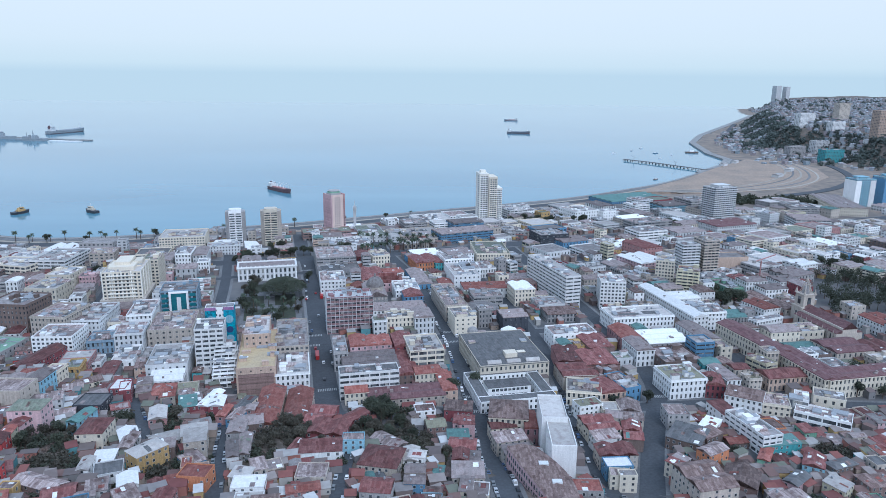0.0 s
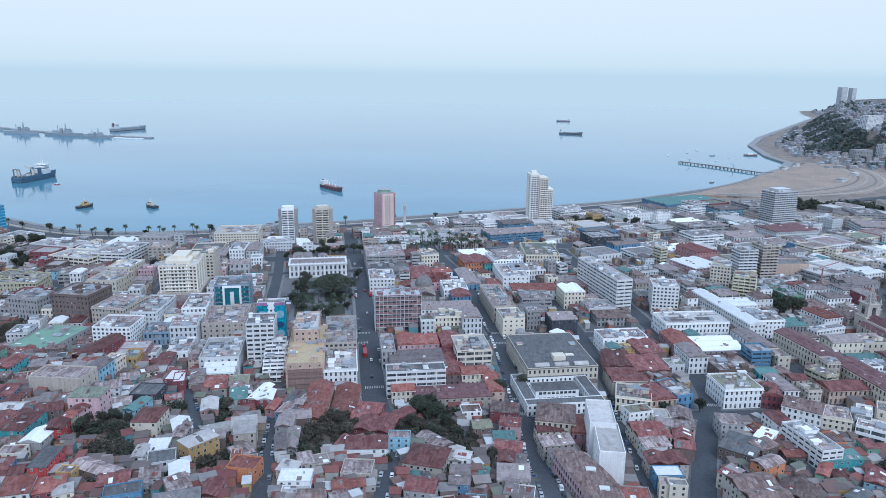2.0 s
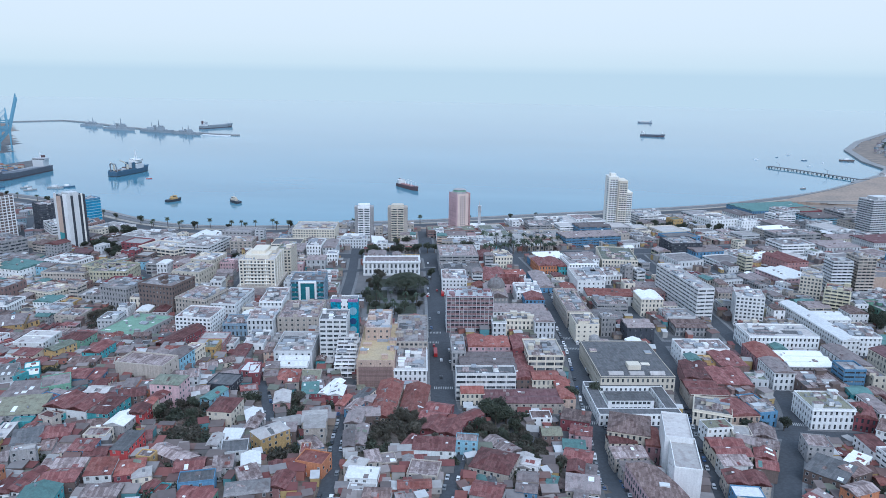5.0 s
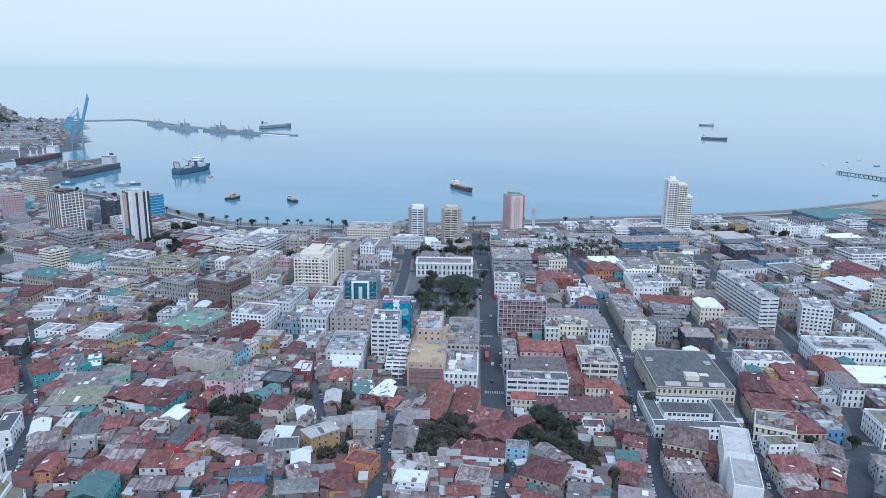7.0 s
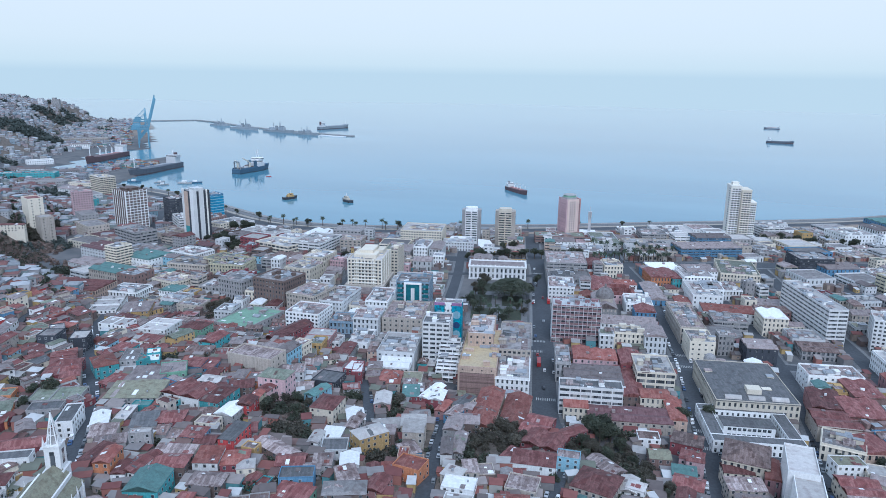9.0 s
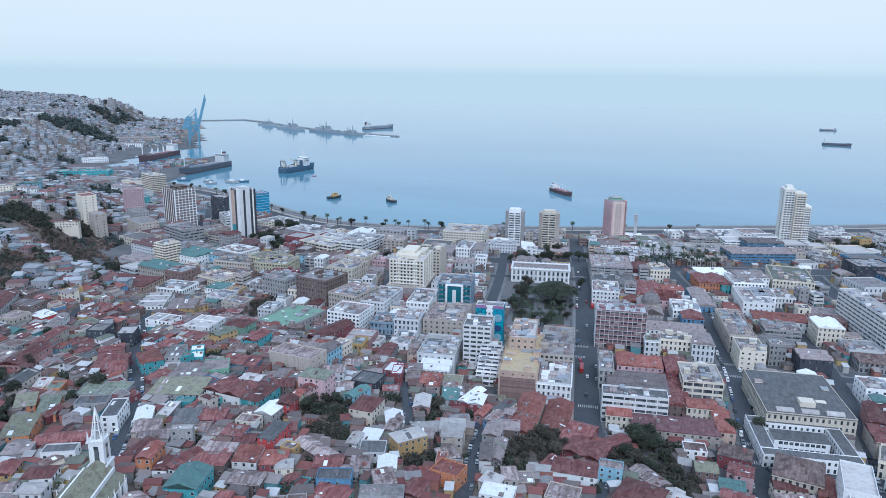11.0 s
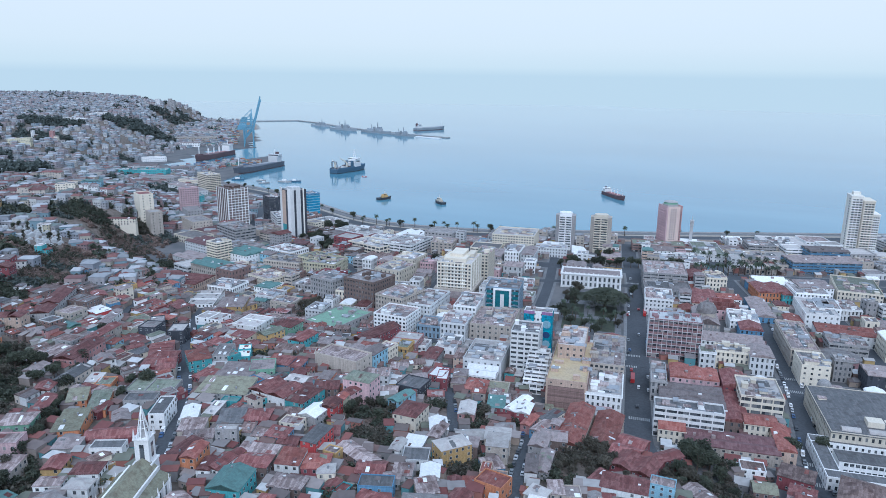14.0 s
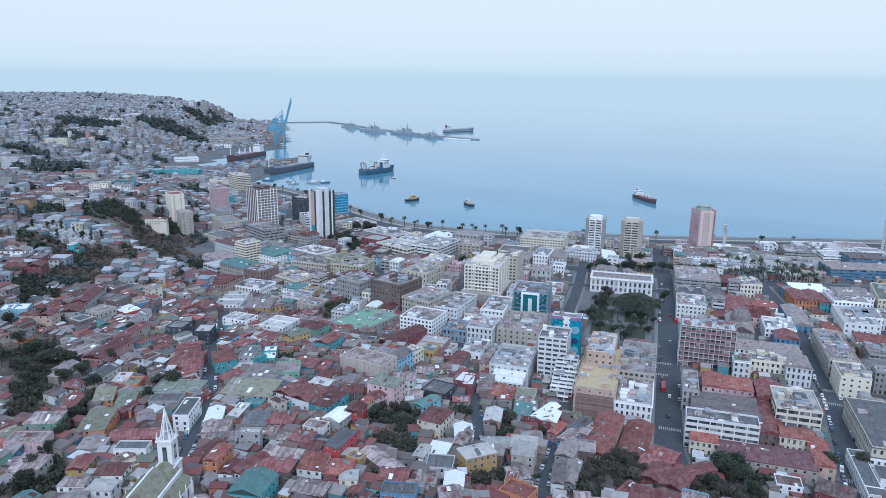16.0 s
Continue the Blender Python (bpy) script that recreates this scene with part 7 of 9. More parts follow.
def build_tree(height, spread, material, seed, tall=False):
    rnd = random.Random(seed)
    t = Shape()
    t.cone(0, 0, -1.0, height * 0.45, height * 0.035 + 0.08, height * 0.022, 8)
    blobs = []
    for k in range(7 if not tall else 6):
        a, r = k * 2.4 + rnd.random(), spread * rnd.uniform(0.25, 0.62)
        z = height * (rnd.uniform(0.5, 0.86) if not tall else 0.28 + 0.11 * k)
        r = r if not tall else spread * 0.25
        tip = (math.cos(a) * r, math.sin(a) * r, z)
        t.beam((0, 0, height * 0.38), tip, height * 0.011)
        blobs.append((*tip, spread * rnd.uniform(0.34, 0.52)))
    blobs.append((0, 0, height * 0.8, spread * 0.45))
    ob = thing("tree", t, BARK, pose(0, 0, -500), "leafy dark green tree among the houses" if material is LEAF else "dry brownish-green tree on the slope", "tree", "trees")
    c = Shape()
    leaf_cloud(c, blobs, 900, spread * 0.098, rnd)
    part("crown", c, material, ob)
    return ob


def build_palm(height, seed):
    rnd = random.Random(seed)
    t = Shape()
    for k in range(4):
        t.cone(0, 0, height * k / 4 - (0.5 if k == 0 else 0), height * (k + 1) / 4, 0.42 - 0.04 * k, 0.38 - 0.04 * k, 7)
    ob = thing("palm_tree", t, BARK, pose(0, 0, -500), "tall palm with a bushy dark crown", "palm tree", "palms along the avenue")
    c = Shape()
    for k in range(26):
        a, lift, ln = rnd.uniform(0, 6.28), rnd.uniform(-0.35, 0.9), rnd.uniform(2.6, 3.6)
        d, side = Vector((math.cos(a), math.sin(a), 0)), Vector((-math.sin(a), math.cos(a), 0))
        pts = [Vector((0, 0, height)) + d * ln * q + Vector((0, 0, ln * (lift * q - 0.75 * q * q))) for q in (0, 0.35, 0.7, 1)]
        wd = (0.12, 0.55, 0.5, 0.05)
        v = [tuple(p + side * s2 * w2 + Vector((0, 0, -0.15 if s2 else 0.05))) for p, w2 in zip(pts, wd) for s2 in (-1, 0, 1)]
        c.add(v, [f for q in range(3) for f in ((3 * q, 3 * q + 1, 3 * q + 4, 3 * q + 3), (3 * q + 1, 3 * q + 2, 3 * q + 5, 3 * q + 4))])
    part("fronds", c, PALM, ob)
    return ob


TREES = [build_tree(9, 4.2, LEAF, 1), build_tree(11, 5.2, LEAF, 2), build_tree(7, 3.6, DRYLEAF, 3), build_tree(13, 3.2, LEAF, 4, True), build_tree(8, 4.6, DRYLEAF, 5)]
PALMS = [build_palm(11, 6), build_palm(9, 7)]
tree_rng = random.Random(21)


def plant(kind, x, y, scale=1.0, z=None):
    """A copy of a tree at a place, turned and scaled a little."""
    m = pose(x, y, ground(x, y) if z is None else z, 0, 0, tree_rng.uniform(0, 360))
    ob = copy_thing(kind, m)
    k = scale * tree_rng.uniform(0.85, 1.2)
    ob.scale = (k, k, k * tree_rng.uniform(0.9, 1.1))
    return ob


def grove(cx, cy, rx, ry, count, kinds, scale=1.0, reserve=True):
    for _ in range(count):
        a, r = tree_rng.uniform(0, 6.283), math.sqrt(tree_rng.random())
        x, y = cx + rx * r * math.cos(a), cy + ry * r * math.sin(a)
        if not taken_at(x, y):
            plant(TREES[tree_rng.choice(kinds)], x, y, scale)
            if reserve:
                take(x, y, 5, 5, 0)


def taken_at(x, y):
    i, j = int((x - OX) / CELL), int((y - OY) / CELL)
    return 0 <= i < taken.shape[0] and 0 <= j < taken.shape[1] and bool(taken[i, j])


for x, y, k in ((83, 381, 0.7), (90, 380.5, 0.75), (103, 381, 0.75), (112, 383, 0.8), (125, 389, 0.85), (24, 431, 0.6), (22, 408, 0.8), (21, 400, 0.8), (167, 403, 1.1)):
    plant(TREES[1 if k > 0.74 else 0], x, y, k)
# the great umbrella-shaped tree and its neighbours on the square
def umbrella_tree(x, y, z, height, reach):
    """A broad spreading fig: short thick trunk, long limbs, a wide shallow crown."""
    rnd = random.Random(9)
    t, c, blobs = Shape(), Shape(), []
    t.cone(0, 0, -1, height * 0.4, 1.7, 1.1, 10)
    for k in range(16):
        a, r = k * 2.39996, reach * math.sqrt((k + 0.6) / 16) * 0.82
        tip = (r * math.cos(a), r * math.sin(a), height * (0.88 - 0.3 * (r / reach) ** 2))
        t.beam((0, 0, height * 0.36), tip, 0.35)
        blobs.append((*tip, reach * rnd.uniform(0.2, 0.27)))
    for _ in range(9500):
        # leaf clumps over a shallow dome, lobed at its rim
        a, k = rnd.uniform(0, 6.2832), math.sqrt(rnd.random())
        rim = reach * (0.93 + 0.07 * math.sin(5 * a + 1) + 0.04 * math.sin(11 * a))
        u, v = rim * k * math.cos(a), rim * k * math.sin(a)
        w = height * (1.0 - 0.40 * k ** 2.4) + 0.55 * math.sin(u * 0.75) * math.cos(v * 0.8) - rnd.random() ** 2 * 3.4
        p = Vector((rnd.uniform(-1, 1), rnd.uniform(-1, 1), rnd.uniform(-0.35, 0.35))).normalized() * rnd.uniform(0.4, 0.85)
        q = Vector((-p.y, p.x, rnd.uniform(-0.3, 0.3))) * rnd.uniform(0.6, 1.0)
        o = Vector((u, v, w))
        c.add([tuple(o + p), tuple(o + q), tuple(o - p), tuple(o - q)], [(0, 1, 2, 3)])
    ob = thing("spreading_tree", t, BARK, pose(x, y, z), "huge dark umbrella-shaped tree on the city square", "tree")
    part("crown", c, LEAF, ob)


umbrella_tree(-139, 590, 8, 17, 20)
plant(TREES[3], -164, 578, 1.6, 8)
plant(TREES[3], -160, 572, 1.3, 8)
for x, y, k in ((-176, 628, 1.2), (-170, 618, 1.0), (-125, 632, 1.0), (-178, 606, 0.9), (-172, 590, 0.9), (-128, 618, 0.9), (-166, 556, 1.0), (-172, 548, 0.9), (-160, 545, 1.0), (-126, 556, 0.8), (-120, 572, 0.8),
                (-152, 535, 0.8), (-140, 532, 0.9), (-128, 538, 0.8), (-118, 548, 0.8), (-146, 520, 0.7), (-130, 524, 0.7)):
    plant(TREES[tree_rng.choice((0, 1, 4))], x, y, k, 8)
for x, y in ((-158, 560), (-147, 566), (-133, 562), (-168, 566), (-140, 545), (-130, 550), (-152, 548), (-122, 556), (-145, 540), (-134, 528)):
    plant(PALMS[0], x, y, 0.85, 8)
for k in range(11):
    plant(TREES[tree_rng.choice((0, 1))], -213 + 6.2 * k + tree_rng.uniform(-2, 2), 697 + 3.6 * k, 1.0, 8)
for k in range(7):
    plant(TREES[tree_rng.choice((0, 1))], -142 + 7.5 * k, 735 + 3.4 * k, 0.95, 8)
# slopes and gardens
grove(-80, 318, 22, 22, 26, (2, 4, 2), 0.85)
grove(-72, 340, 14, 10, 12, (2, 4), 0.9)
grove(-26, 336, 20, 20, 24, (4, 2, 0), 0.8)
grove(-8, 312, 14, 16, 14, (0, 4, 3), 0.7)
grove(-34, 366, 7, 8, 7, (3, 3, 1), 1.0)
grove(-187, 306, 20, 12, 16, (0, 4, 2), 0.8)
grove(-146, 338, 12, 14, 10, (4, 2), 0.8)
grove(-385, 232, 40, 22, 14, (1, 0, 4), 1.0)
grove(-460, 262, 30, 26, 7, (4, 0), 1.0)
grove(-352, 470, 12, 20, 12, (4, 2), 0.9)
grove(-365, 250, 16, 12, 9, (0, 1), 0.9)
grove(-300, 252, 10, 10, 5, (0, 1), 0.8)
grove(7, 399, 4, 7, 4, (0, 1), 1.0)
grove(425, 690, 40, 24, 10, (1, 0), 1.15)
grove(245, 574, 12, 8, 5, (1, 0), 1.2)
grove(262, 424, 30, 5, 8, (1, 0), 1.0)
grove(247, 600, 12, 14, 8, (0, 1), 1.0)
grove(262, 398, 16, 6, 8, (1, 0), 1.0)
grove(-505, 735, 40, 16, 18, (1, 0), 1.1)
grove(-500, 668, 26, 12, 18, (0, 1), 1.0)
grove(-470, 640, 14, 14, 6, (0, 1), 1.0)
plant(TREES[1], -178, 752, 1.2)
plant(TREES[0], -188, 748, 1.0)
plant(TREES[1], -262, 742, 1.1)
plant(TREES[0], -252, 738, 1.0)
grove(-352, 650, 26, 10, 14, (0, 1), 1.0)
grove(-215, 712, 36, 8, 14, (0, 1), 0.9)
grove(300, 900, 30, 10, 14, (0, 1), 1.1)
grove(140, 920, 50, 8, 14, (0, 1), 1.0)
for k in range(0, 22, 2):
    plant(PALMS[k % 2], -520 + k * 9.5 + tree_rng.uniform(-6, 6), 798 + k * 1.9 + tree_rng.uniform(-8, 3), 0.95)
for k in range(12):
    plant(PALMS[k % 2], -96 + k * 7.8, 798 + (k % 2) * 5, 1.0)
for k in range(16):
    plant(PALMS[k % 2], -86 + k * 4.8, 736 + (k % 2) * 4 + k * 2.4, 1.15)
for k, (x, y) in enumerate(along(inland(10, 24, 24), 26)[:44]):
    if k % 3 != 2:
        plant(PALMS[k % 2] if k % 2 else TREES[k % 2], x, y, 1.0)

# ---- thickets: ravines, gullies and steep banks grown over with bushes ----
THICKETS = ((-392, 238, 16, 10, 1), (-372, 232, 16, 12, 0), (-352, 214, 14, 10, 0), (-334, 200, 9, 8, 1), (-405, 252, 10, 8, 1), (-330, 268, 9, 6, 0),
            (-270, 170, 11, 9, 0), (-262, 160, 9, 7, 1), (-196, 298, 10, 9, 0), (-180, 300, 9, 8, 0), (-176, 280, 12, 8, 1), (-158, 277, 8, 6, 0), (-168, 333, 5, 9, 0), (-146, 342, 7, 8, 0), (-138, 328, 6, 9, 0),
            (-125, 276, 8, 5, 1), (-88, 300, 9, 12, 0), (-82, 324, 11, 14, 1), (-82, 352, 9, 9, 0), (-70, 330, 7, 12, 0), (-42, 346, 9, 10, 0), (-28, 366, 9, 8, 0), (-20, 340, 14, 10, 1), (-12, 320, 10, 12, 0),
            (-566, 385, 34, 24, 2), (-520, 352, 26, 16, 2), (-500, 305, 24, 12, 0), (-498, 368, 14, 10, 1), (-612, 490, 40, 26, 2), (-575, 500, 22, 14, 0), (-650, 530, 34, 22, 2), (-690, 585, 20, 26, 1), (-715, 530, 32, 20, 0),
            (-752, 440, 20, 24, 2), (-815, 725, 26, 24, 2), (-770, 690, 16, 20, 0), (-735, 655, 14, 18, 1), (-292, 338, 8, 6, 0), (-448, 280, 14, 8, 1), (-310, 390, 7, 10, 0), (-352, 468, 10, 22, 2), (150, 330, 7, 5, 0), (205, 330, 12, 6, 1), (260, 345, 12, 7, 0))
BROWNLEAF = shade("brown_scrub", (0.25, 0.18, 0.15), 0.9, 0.3, 0.1, 1.0, other=(0.17, 0.13, 0.11), bump=0.3, thin=0.25)


def thickets():
    """Bushes crowding one another, each a clump of leaves."""
    rnd = random.Random(77)
    gathered = [Shape(), Shape(), Shape()]
    for cx, cy, rx, ry, tone in THICKETS:
        spots = []
        for _ in range(int(rx * ry * 0.66)):
            a, r = rnd.uniform(0, 6.283), math.sqrt(rnd.random())
            spots.append((cx + rx * r * math.cos(a), cy + ry * r * math.sin(a)))
        zs = heights([p[0] for p in spots], [p[1] for p in spots])
        near = math.hypot(cx, cy) < 480
        for (x, y), z in zip(spots, zs):
            if taken_at(x, y):
                continue
            k = tone if rnd.random() < 0.7 else rnd.choice((0, 1, 2))
            r = rnd.uniform(1.2, 3.3) if k < 2 else rnd.uniform(0.8, 2.1)
            leaf_cloud(gathered[k], [(x, y, z + r * 0.5, r), (x + r * 0.5, y + r * 0.2, z + r * 0.9, r * 0.6)], 30 if near else 26, r * (0.26 if near else 0.3), rnd)
        for k in range(-4, 5):
            take(cx, cy + ry * k / 4.5, 2 * rx * math.sqrt(1 - (k / 4.5) ** 2), ry / 2, 0)
    for s, leaf, label in zip(gathered, (LEAF, DRYLEAF, BROWNLEAF), ("dark green bushes filling the ravines", "dusty olive bushes on the banks", "brown dry scrub on steep slopes")):
        thing("ravine_bushes", s, leaf, Matrix(), label, "bushes", kind="stuff")


for k, (x, y) in enumerate(along([(-410, 322), (-398, 305), (-371, 274), (-349, 250), (-331, 234), (-310, 212), (-298, 198), (-285, 178), (-266, 160)], 9)):
    plant(TREES[(0, 4, 1)[k % 3]], x + 3, y - 1, 0.55 + 0.2 * (k % 2))
thickets()


def park():
    """The dark public garden by the avenue: tall trees standing close."""
    rnd = random.Random(15)
    s, t = Shape(), Shape()
    for _ in range(95):
        u, v = rnd.random(), rnd.random()
        x, y = 318 + 62 * u + v * (50 + 40 * u), 548 + 118 * v
        h, r = rnd.uniform(9, 16), rnd.uniform(3.0, 5.0)
        t.cone(x, y, 7, 8 + h * 0.6, 0.35, 0.2, 6)
        leaf_cloud(s, [(x, y, 8 + h * 0.8, r), (x + r * 0.5, y + 1, 8 + h * 0.6, r * 0.8), (x - r * 0.5, y - 1, 8 + h * 0.65, r * 0.8)], 150, r * 0.17, rnd)
    take(376, 602, 76, 104, -24)
    thing("park_trees", s, LEAF, Matrix(), "dense dark crowns of the park trees", "trees", kind="stuff")
    thing("park_trunks", t, BARK, Matrix(), "close-set brown trunks of the park trees", "trees", kind="stuff")


park()


def cemetery():
    """White tombs and vaults crowded on the flat hilltop, among dark cypresses."""
    rnd = random.Random(12)
    s = Shape()
    for _ in range(120):
        x, y = -655 + rnd.uniform(-58, 58), 418 + rnd.uniform(-26, 26)
        z = ground(x, y)
        a, b, h = rnd.uniform(0.8, 2.2), rnd.uniform(0.8, 2.0), rnd.uniform(1.0, 3.4)
        s.box(x - a, x + a, y - b, y + b, z - 2, z + h)
        s.box(x - a * 0.7, x + a * 0.7, y - b * 0.7, y + b * 0.7, z + h, z + h + 0.5)
    thing("cemetery_tombs", s, WALLS["pale"], Matrix(), "white tombs crowded in the hilltop cemetery", "tombs", kind="stuff")
    for _ in range(10):
        plant(TREES[rnd.choice((0, 3))], -655 + rnd.uniform(-60, 60), 420 + rnd.uniform(-24, 24), 0.8)
    take(-655, 420, 120, 54, 0)


cemetery()

# ---- the ordinary city: buildings packed between the streets ----
WALL_MIX = ["white"] * 14 + ["cream"] * 7 + ["beige"] * 7 + ["grey"] * 6 + ["pale"] * 8 + ["peach", "pink", "maroon", "umber", "lemon", "coral", "blue", "yellow"]
WALL_WEST = ["white"] * 4 + ["cream"] * 5 + ["beige"] * 8 + ["grey"] * 10 + ["pale"] * 4 + ["umber"] * 4 + ["cocoa"] * 4 + ["coral", "peach", "steel", "yellow", "sky", "maroon"]
ROOF_MIX = ["gravel"] * 7 + ["zinc"] * 7 + ["rust"] * 5 + ["pale"] * 14 + ["patched"] * 5 + ["terracotta"] * 3 + ["green"] + ["white"] * 5
ROOF_SHORE = ["gravel"] * 6 + ["zinc"] * 6 + ["pale"] * 10 + ["patched"] * 4 + ["white"] * 3 + ["aqua", "green", "slate"]
ROOF_EAST = ["gravel"] * 8 + ["zinc"] * 11 + ["rust"] * 2 + ["maroon"] * 4 + ["brown"] * 7 + ["aqua"] * 2 + ["pale"] * 5 + ["patched"] * 7 + ["slate"] * 5 + ["green", "aqua", "white", "moss"]
STYLE_MIX = ["ornate"] * 5 + ["low"] * 6 + ["bands"] * 2 + ["grid"]


def pack(x0, x1, y0, y1, sizes, step, tries, rule, build):
    """Fills free ground with footprints of the given sizes, the largest first."""
    for (wa, wb, da, db) in sizes:
        for _ in range(tries):
            x, y = s_rng.uniform(x0, x1), s_rng.uniform(y0, y1)
            if not rule(x, y) or taken_at(x, y):
                continue
            turn = grid_turn(x, y)
            w, d = s_rng.uniform(wa, wb), s_rng.uniform(da, db)
            if free(x, y, w + step, d + step, turn):
                build(x, y, w, d, turn)


def city(x, y, w, d, turn):
    far = math.hypot(x, y) > 720
    h = s_rng.choice((5, 6, 7, 7, 8, 9, 10, 12, 13)) + (3 if w * d < 260 and s_rng.random() < 0.15 else 0)
    block(x, y, w, d, turn, h, s_rng.choice(STYLE_MIX), s_rng.choice(WALL_WEST if x < -330 else WALL_MIX), s_rng.choice(ROOF_SHORE if y > 660 else ROOF_EAST if x > 60 or x < -330 else ROOF_MIX), simple=far)


def on_plain(x, y):
    return lie(HILL, x, y) < (2 if x > -110 else -22) and (y > 386 or x < -60) and lie(SHORE, x, y) > 72 and seen_from_air(x, y) and y < 1080 and x < 0.66 * y + 20 and not (x > 430 and y > 1070)


# the ordinary buildings that can be told apart
for x, y, w, d, h, style, wall, roof in (
    (95, 485, 37, 21, 11, "low", "white", "patched"),
    (85, 447, 20, 27, 10, "low", "beige", "rust"),
    (109, 465, 18, 26, 10, "slab", "cocoa", "rust"),
    (107, 431, 19, 30, 11, "slab", "cocoa", "rust"),
    (89, 424, 17, 20, 9, "low", "beige", "rust"),
    (89, 408, 20, 11, 9, "low", "beige", "rust"),
    (89, 389, 20, 17, 10, "ornate", "cream", "gravel"),
    (105, 403, 13, 27, 9, "low", "beige", "patched"),
    (150, 478, 17, 31, 9, "low", "grey", "patched"),
    (178, 479, 16, 47, 9, "low", "maroon", "rust"),
    (190, 488, 15, 38, 10, "low", "pale", "zinc"),
    (159, 447, 27, 27, 8, "low", "umber", "patched"),
    (200, 449, 18, 34, 8, "low", "grey", "green"),
    (178, 436, 13, 12, 8, "low", "teal", "aqua"),
    (202, 471, 20, 23, 8, "low", "beige", "patched"),
    (183, 417, 17, 23, 9, "ornate", "white", "zinc"),
    (103, 388, 14, 12, 9, "low", "beige", "rust"),
    (117, 400, 8, 26, 9, "low", "blue", "zinc"),
    (-237, 424, 20, 33, 9, "low", "coral", "pale"),
    (-225, 460, 20, 25, 10, "low", "white", "patched"),
    (-210, 437, 14, 28, 9, "low", "white", "pale"),
    (-223, 425, 9, 22, 9, "grid", "white", "pale"),
    (-226, 403, 12, 20, 8, "ornate", "yellow", "green"),
    (-209, 410, 10, 23, 7, "low", "grey", "rust"),
    (-196, 413, 11, 20, 8, "low", "white", "patched"),
    (-196, 466, 15, 27, 10, "low", "white", "gravel"),
):
    for k in range(5):
        if free(x, y, w, d, 12, 0.1):
            block(x, y, w, d, 12, h, style, wall, roof)
            break
        w, d = w * 0.9, d * 0.9
pack(-640, 700, 390, 1080, [(26, 40, 24, 40)], 1.0, 1500, lambda x, y: on_plain(x, y) and math.hypot(x, y) > 700, city)
pack(-560, 560, 300, 1000, [(18, 26, 16, 24), (12, 17, 14, 20)], 0.3, 3500, on_plain, city)
pack(-500, 480, 300, 900, [(8, 12, 10, 15)], 0.2, 7000, on_plain, city)


# the rest of the hillside, packed between them
pack(-660, 330, 120, 560, [(12, 18, 9, 12)], 0.4, 2600, on_hill, hillside)
pack(-660, 330, 120, 560, [(8.5, 12, 7.5, 11)], 0.3, 9000, on_hill, hillside)


# ---- streets: cars, crossings ----
def build_car(colour, van=False):
    ln, wd, h = (4.3, 1.75, 1.45) if not van else (5.0, 1.9, 2.1)
    s = Shape()
    side = [(-ln / 2, 0.35), (ln / 2, 0.35), (ln / 2, 0.75), (ln * 0.28, 0.88), (ln * 0.12, h), (-ln * 0.34, h), (-ln * 0.47, 0.9), (-ln / 2, 0.85)]
    n = len(side)
    s.add([(x, -wd / 2 * (0.86 if z > 1.0 else 1), z) for x, z in side] + [(x, wd / 2 * (0.86 if z > 1.0 else 1), z) for x, z in side],
          [tuple(range(n)), tuple(range(2 * n - 1, n - 1, -1))] + [(i, i + n, (i + 1) % n + n, (i + 1) % n) for i in range(n)])
    word = "van" if van else "car"
    ob = thing("parked_" + word, s, CARPAINT[colour], pose(0, 0, -500), f"{colour} {word} parked at the kerb of the street", word, "cars along the streets")
    for nm, x0, z0, x1, z1 in (("windscreen", ln * 0.275, 0.92, ln * 0.135, h - 0.06), ("rear_window", -ln * 0.46, 0.95, -ln * 0.35, h - 0.06)):
        g = Shape()
        k = 0.025 if x0 > 0 else -0.025
        g.add([(x0 + k, -wd * 0.42, z0), (x0 + k, wd * 0.42, z0), (x1 + k, wd * 0.4, z1), (x1 + k, -wd * 0.4, z1)], [(0, 1, 2, 3)])
        part(nm, g, GLASSDARK, ob)
    for sgn in (-1, 1):
        for x in (-ln * 0.31, ln * 0.31):
            g = Shape()
            ring = [(x + 0.31 * math.cos(a * math.pi / 4), 0.31 + 0.31 * math.sin(a * math.pi / 4)) for a in range(8)]
            y0, y1 = sgn * (wd / 2 - 0.2), sgn * (wd / 2 + 0.02)
            g.add([(u, y0, v) for u, v in ring] + [(u, y1, v) for u, v in ring], [tuple(range(8)), tuple(range(15, 7, -1))] + [(i, (i + 1) % 8, (i + 1) % 8 + 8, i + 8) for i in range(8)])
            part("wheel", g, RUBBER, ob)
    return ob


CARPAINT = {k: shade("car_" + k, c, 0.3, 0.05, each=0.1, bump=0.0) for k, c in dict(
    white=(0.75, 0.75, 0.75), silver=(0.45, 0.46, 0.48), black=(0.03, 0.03, 0.035), red=(0.35, 0.03, 0.03), blue=(0.05, 0.1, 0.22), grey=(0.18, 0.19, 0.2)).items()}
CARS = [build_car(c) for c in ("white", "silver", "black", "red", "blue", "grey", "black", "grey", "silver")] + [build_car("white", True)]
car_rng = random.Random(12)


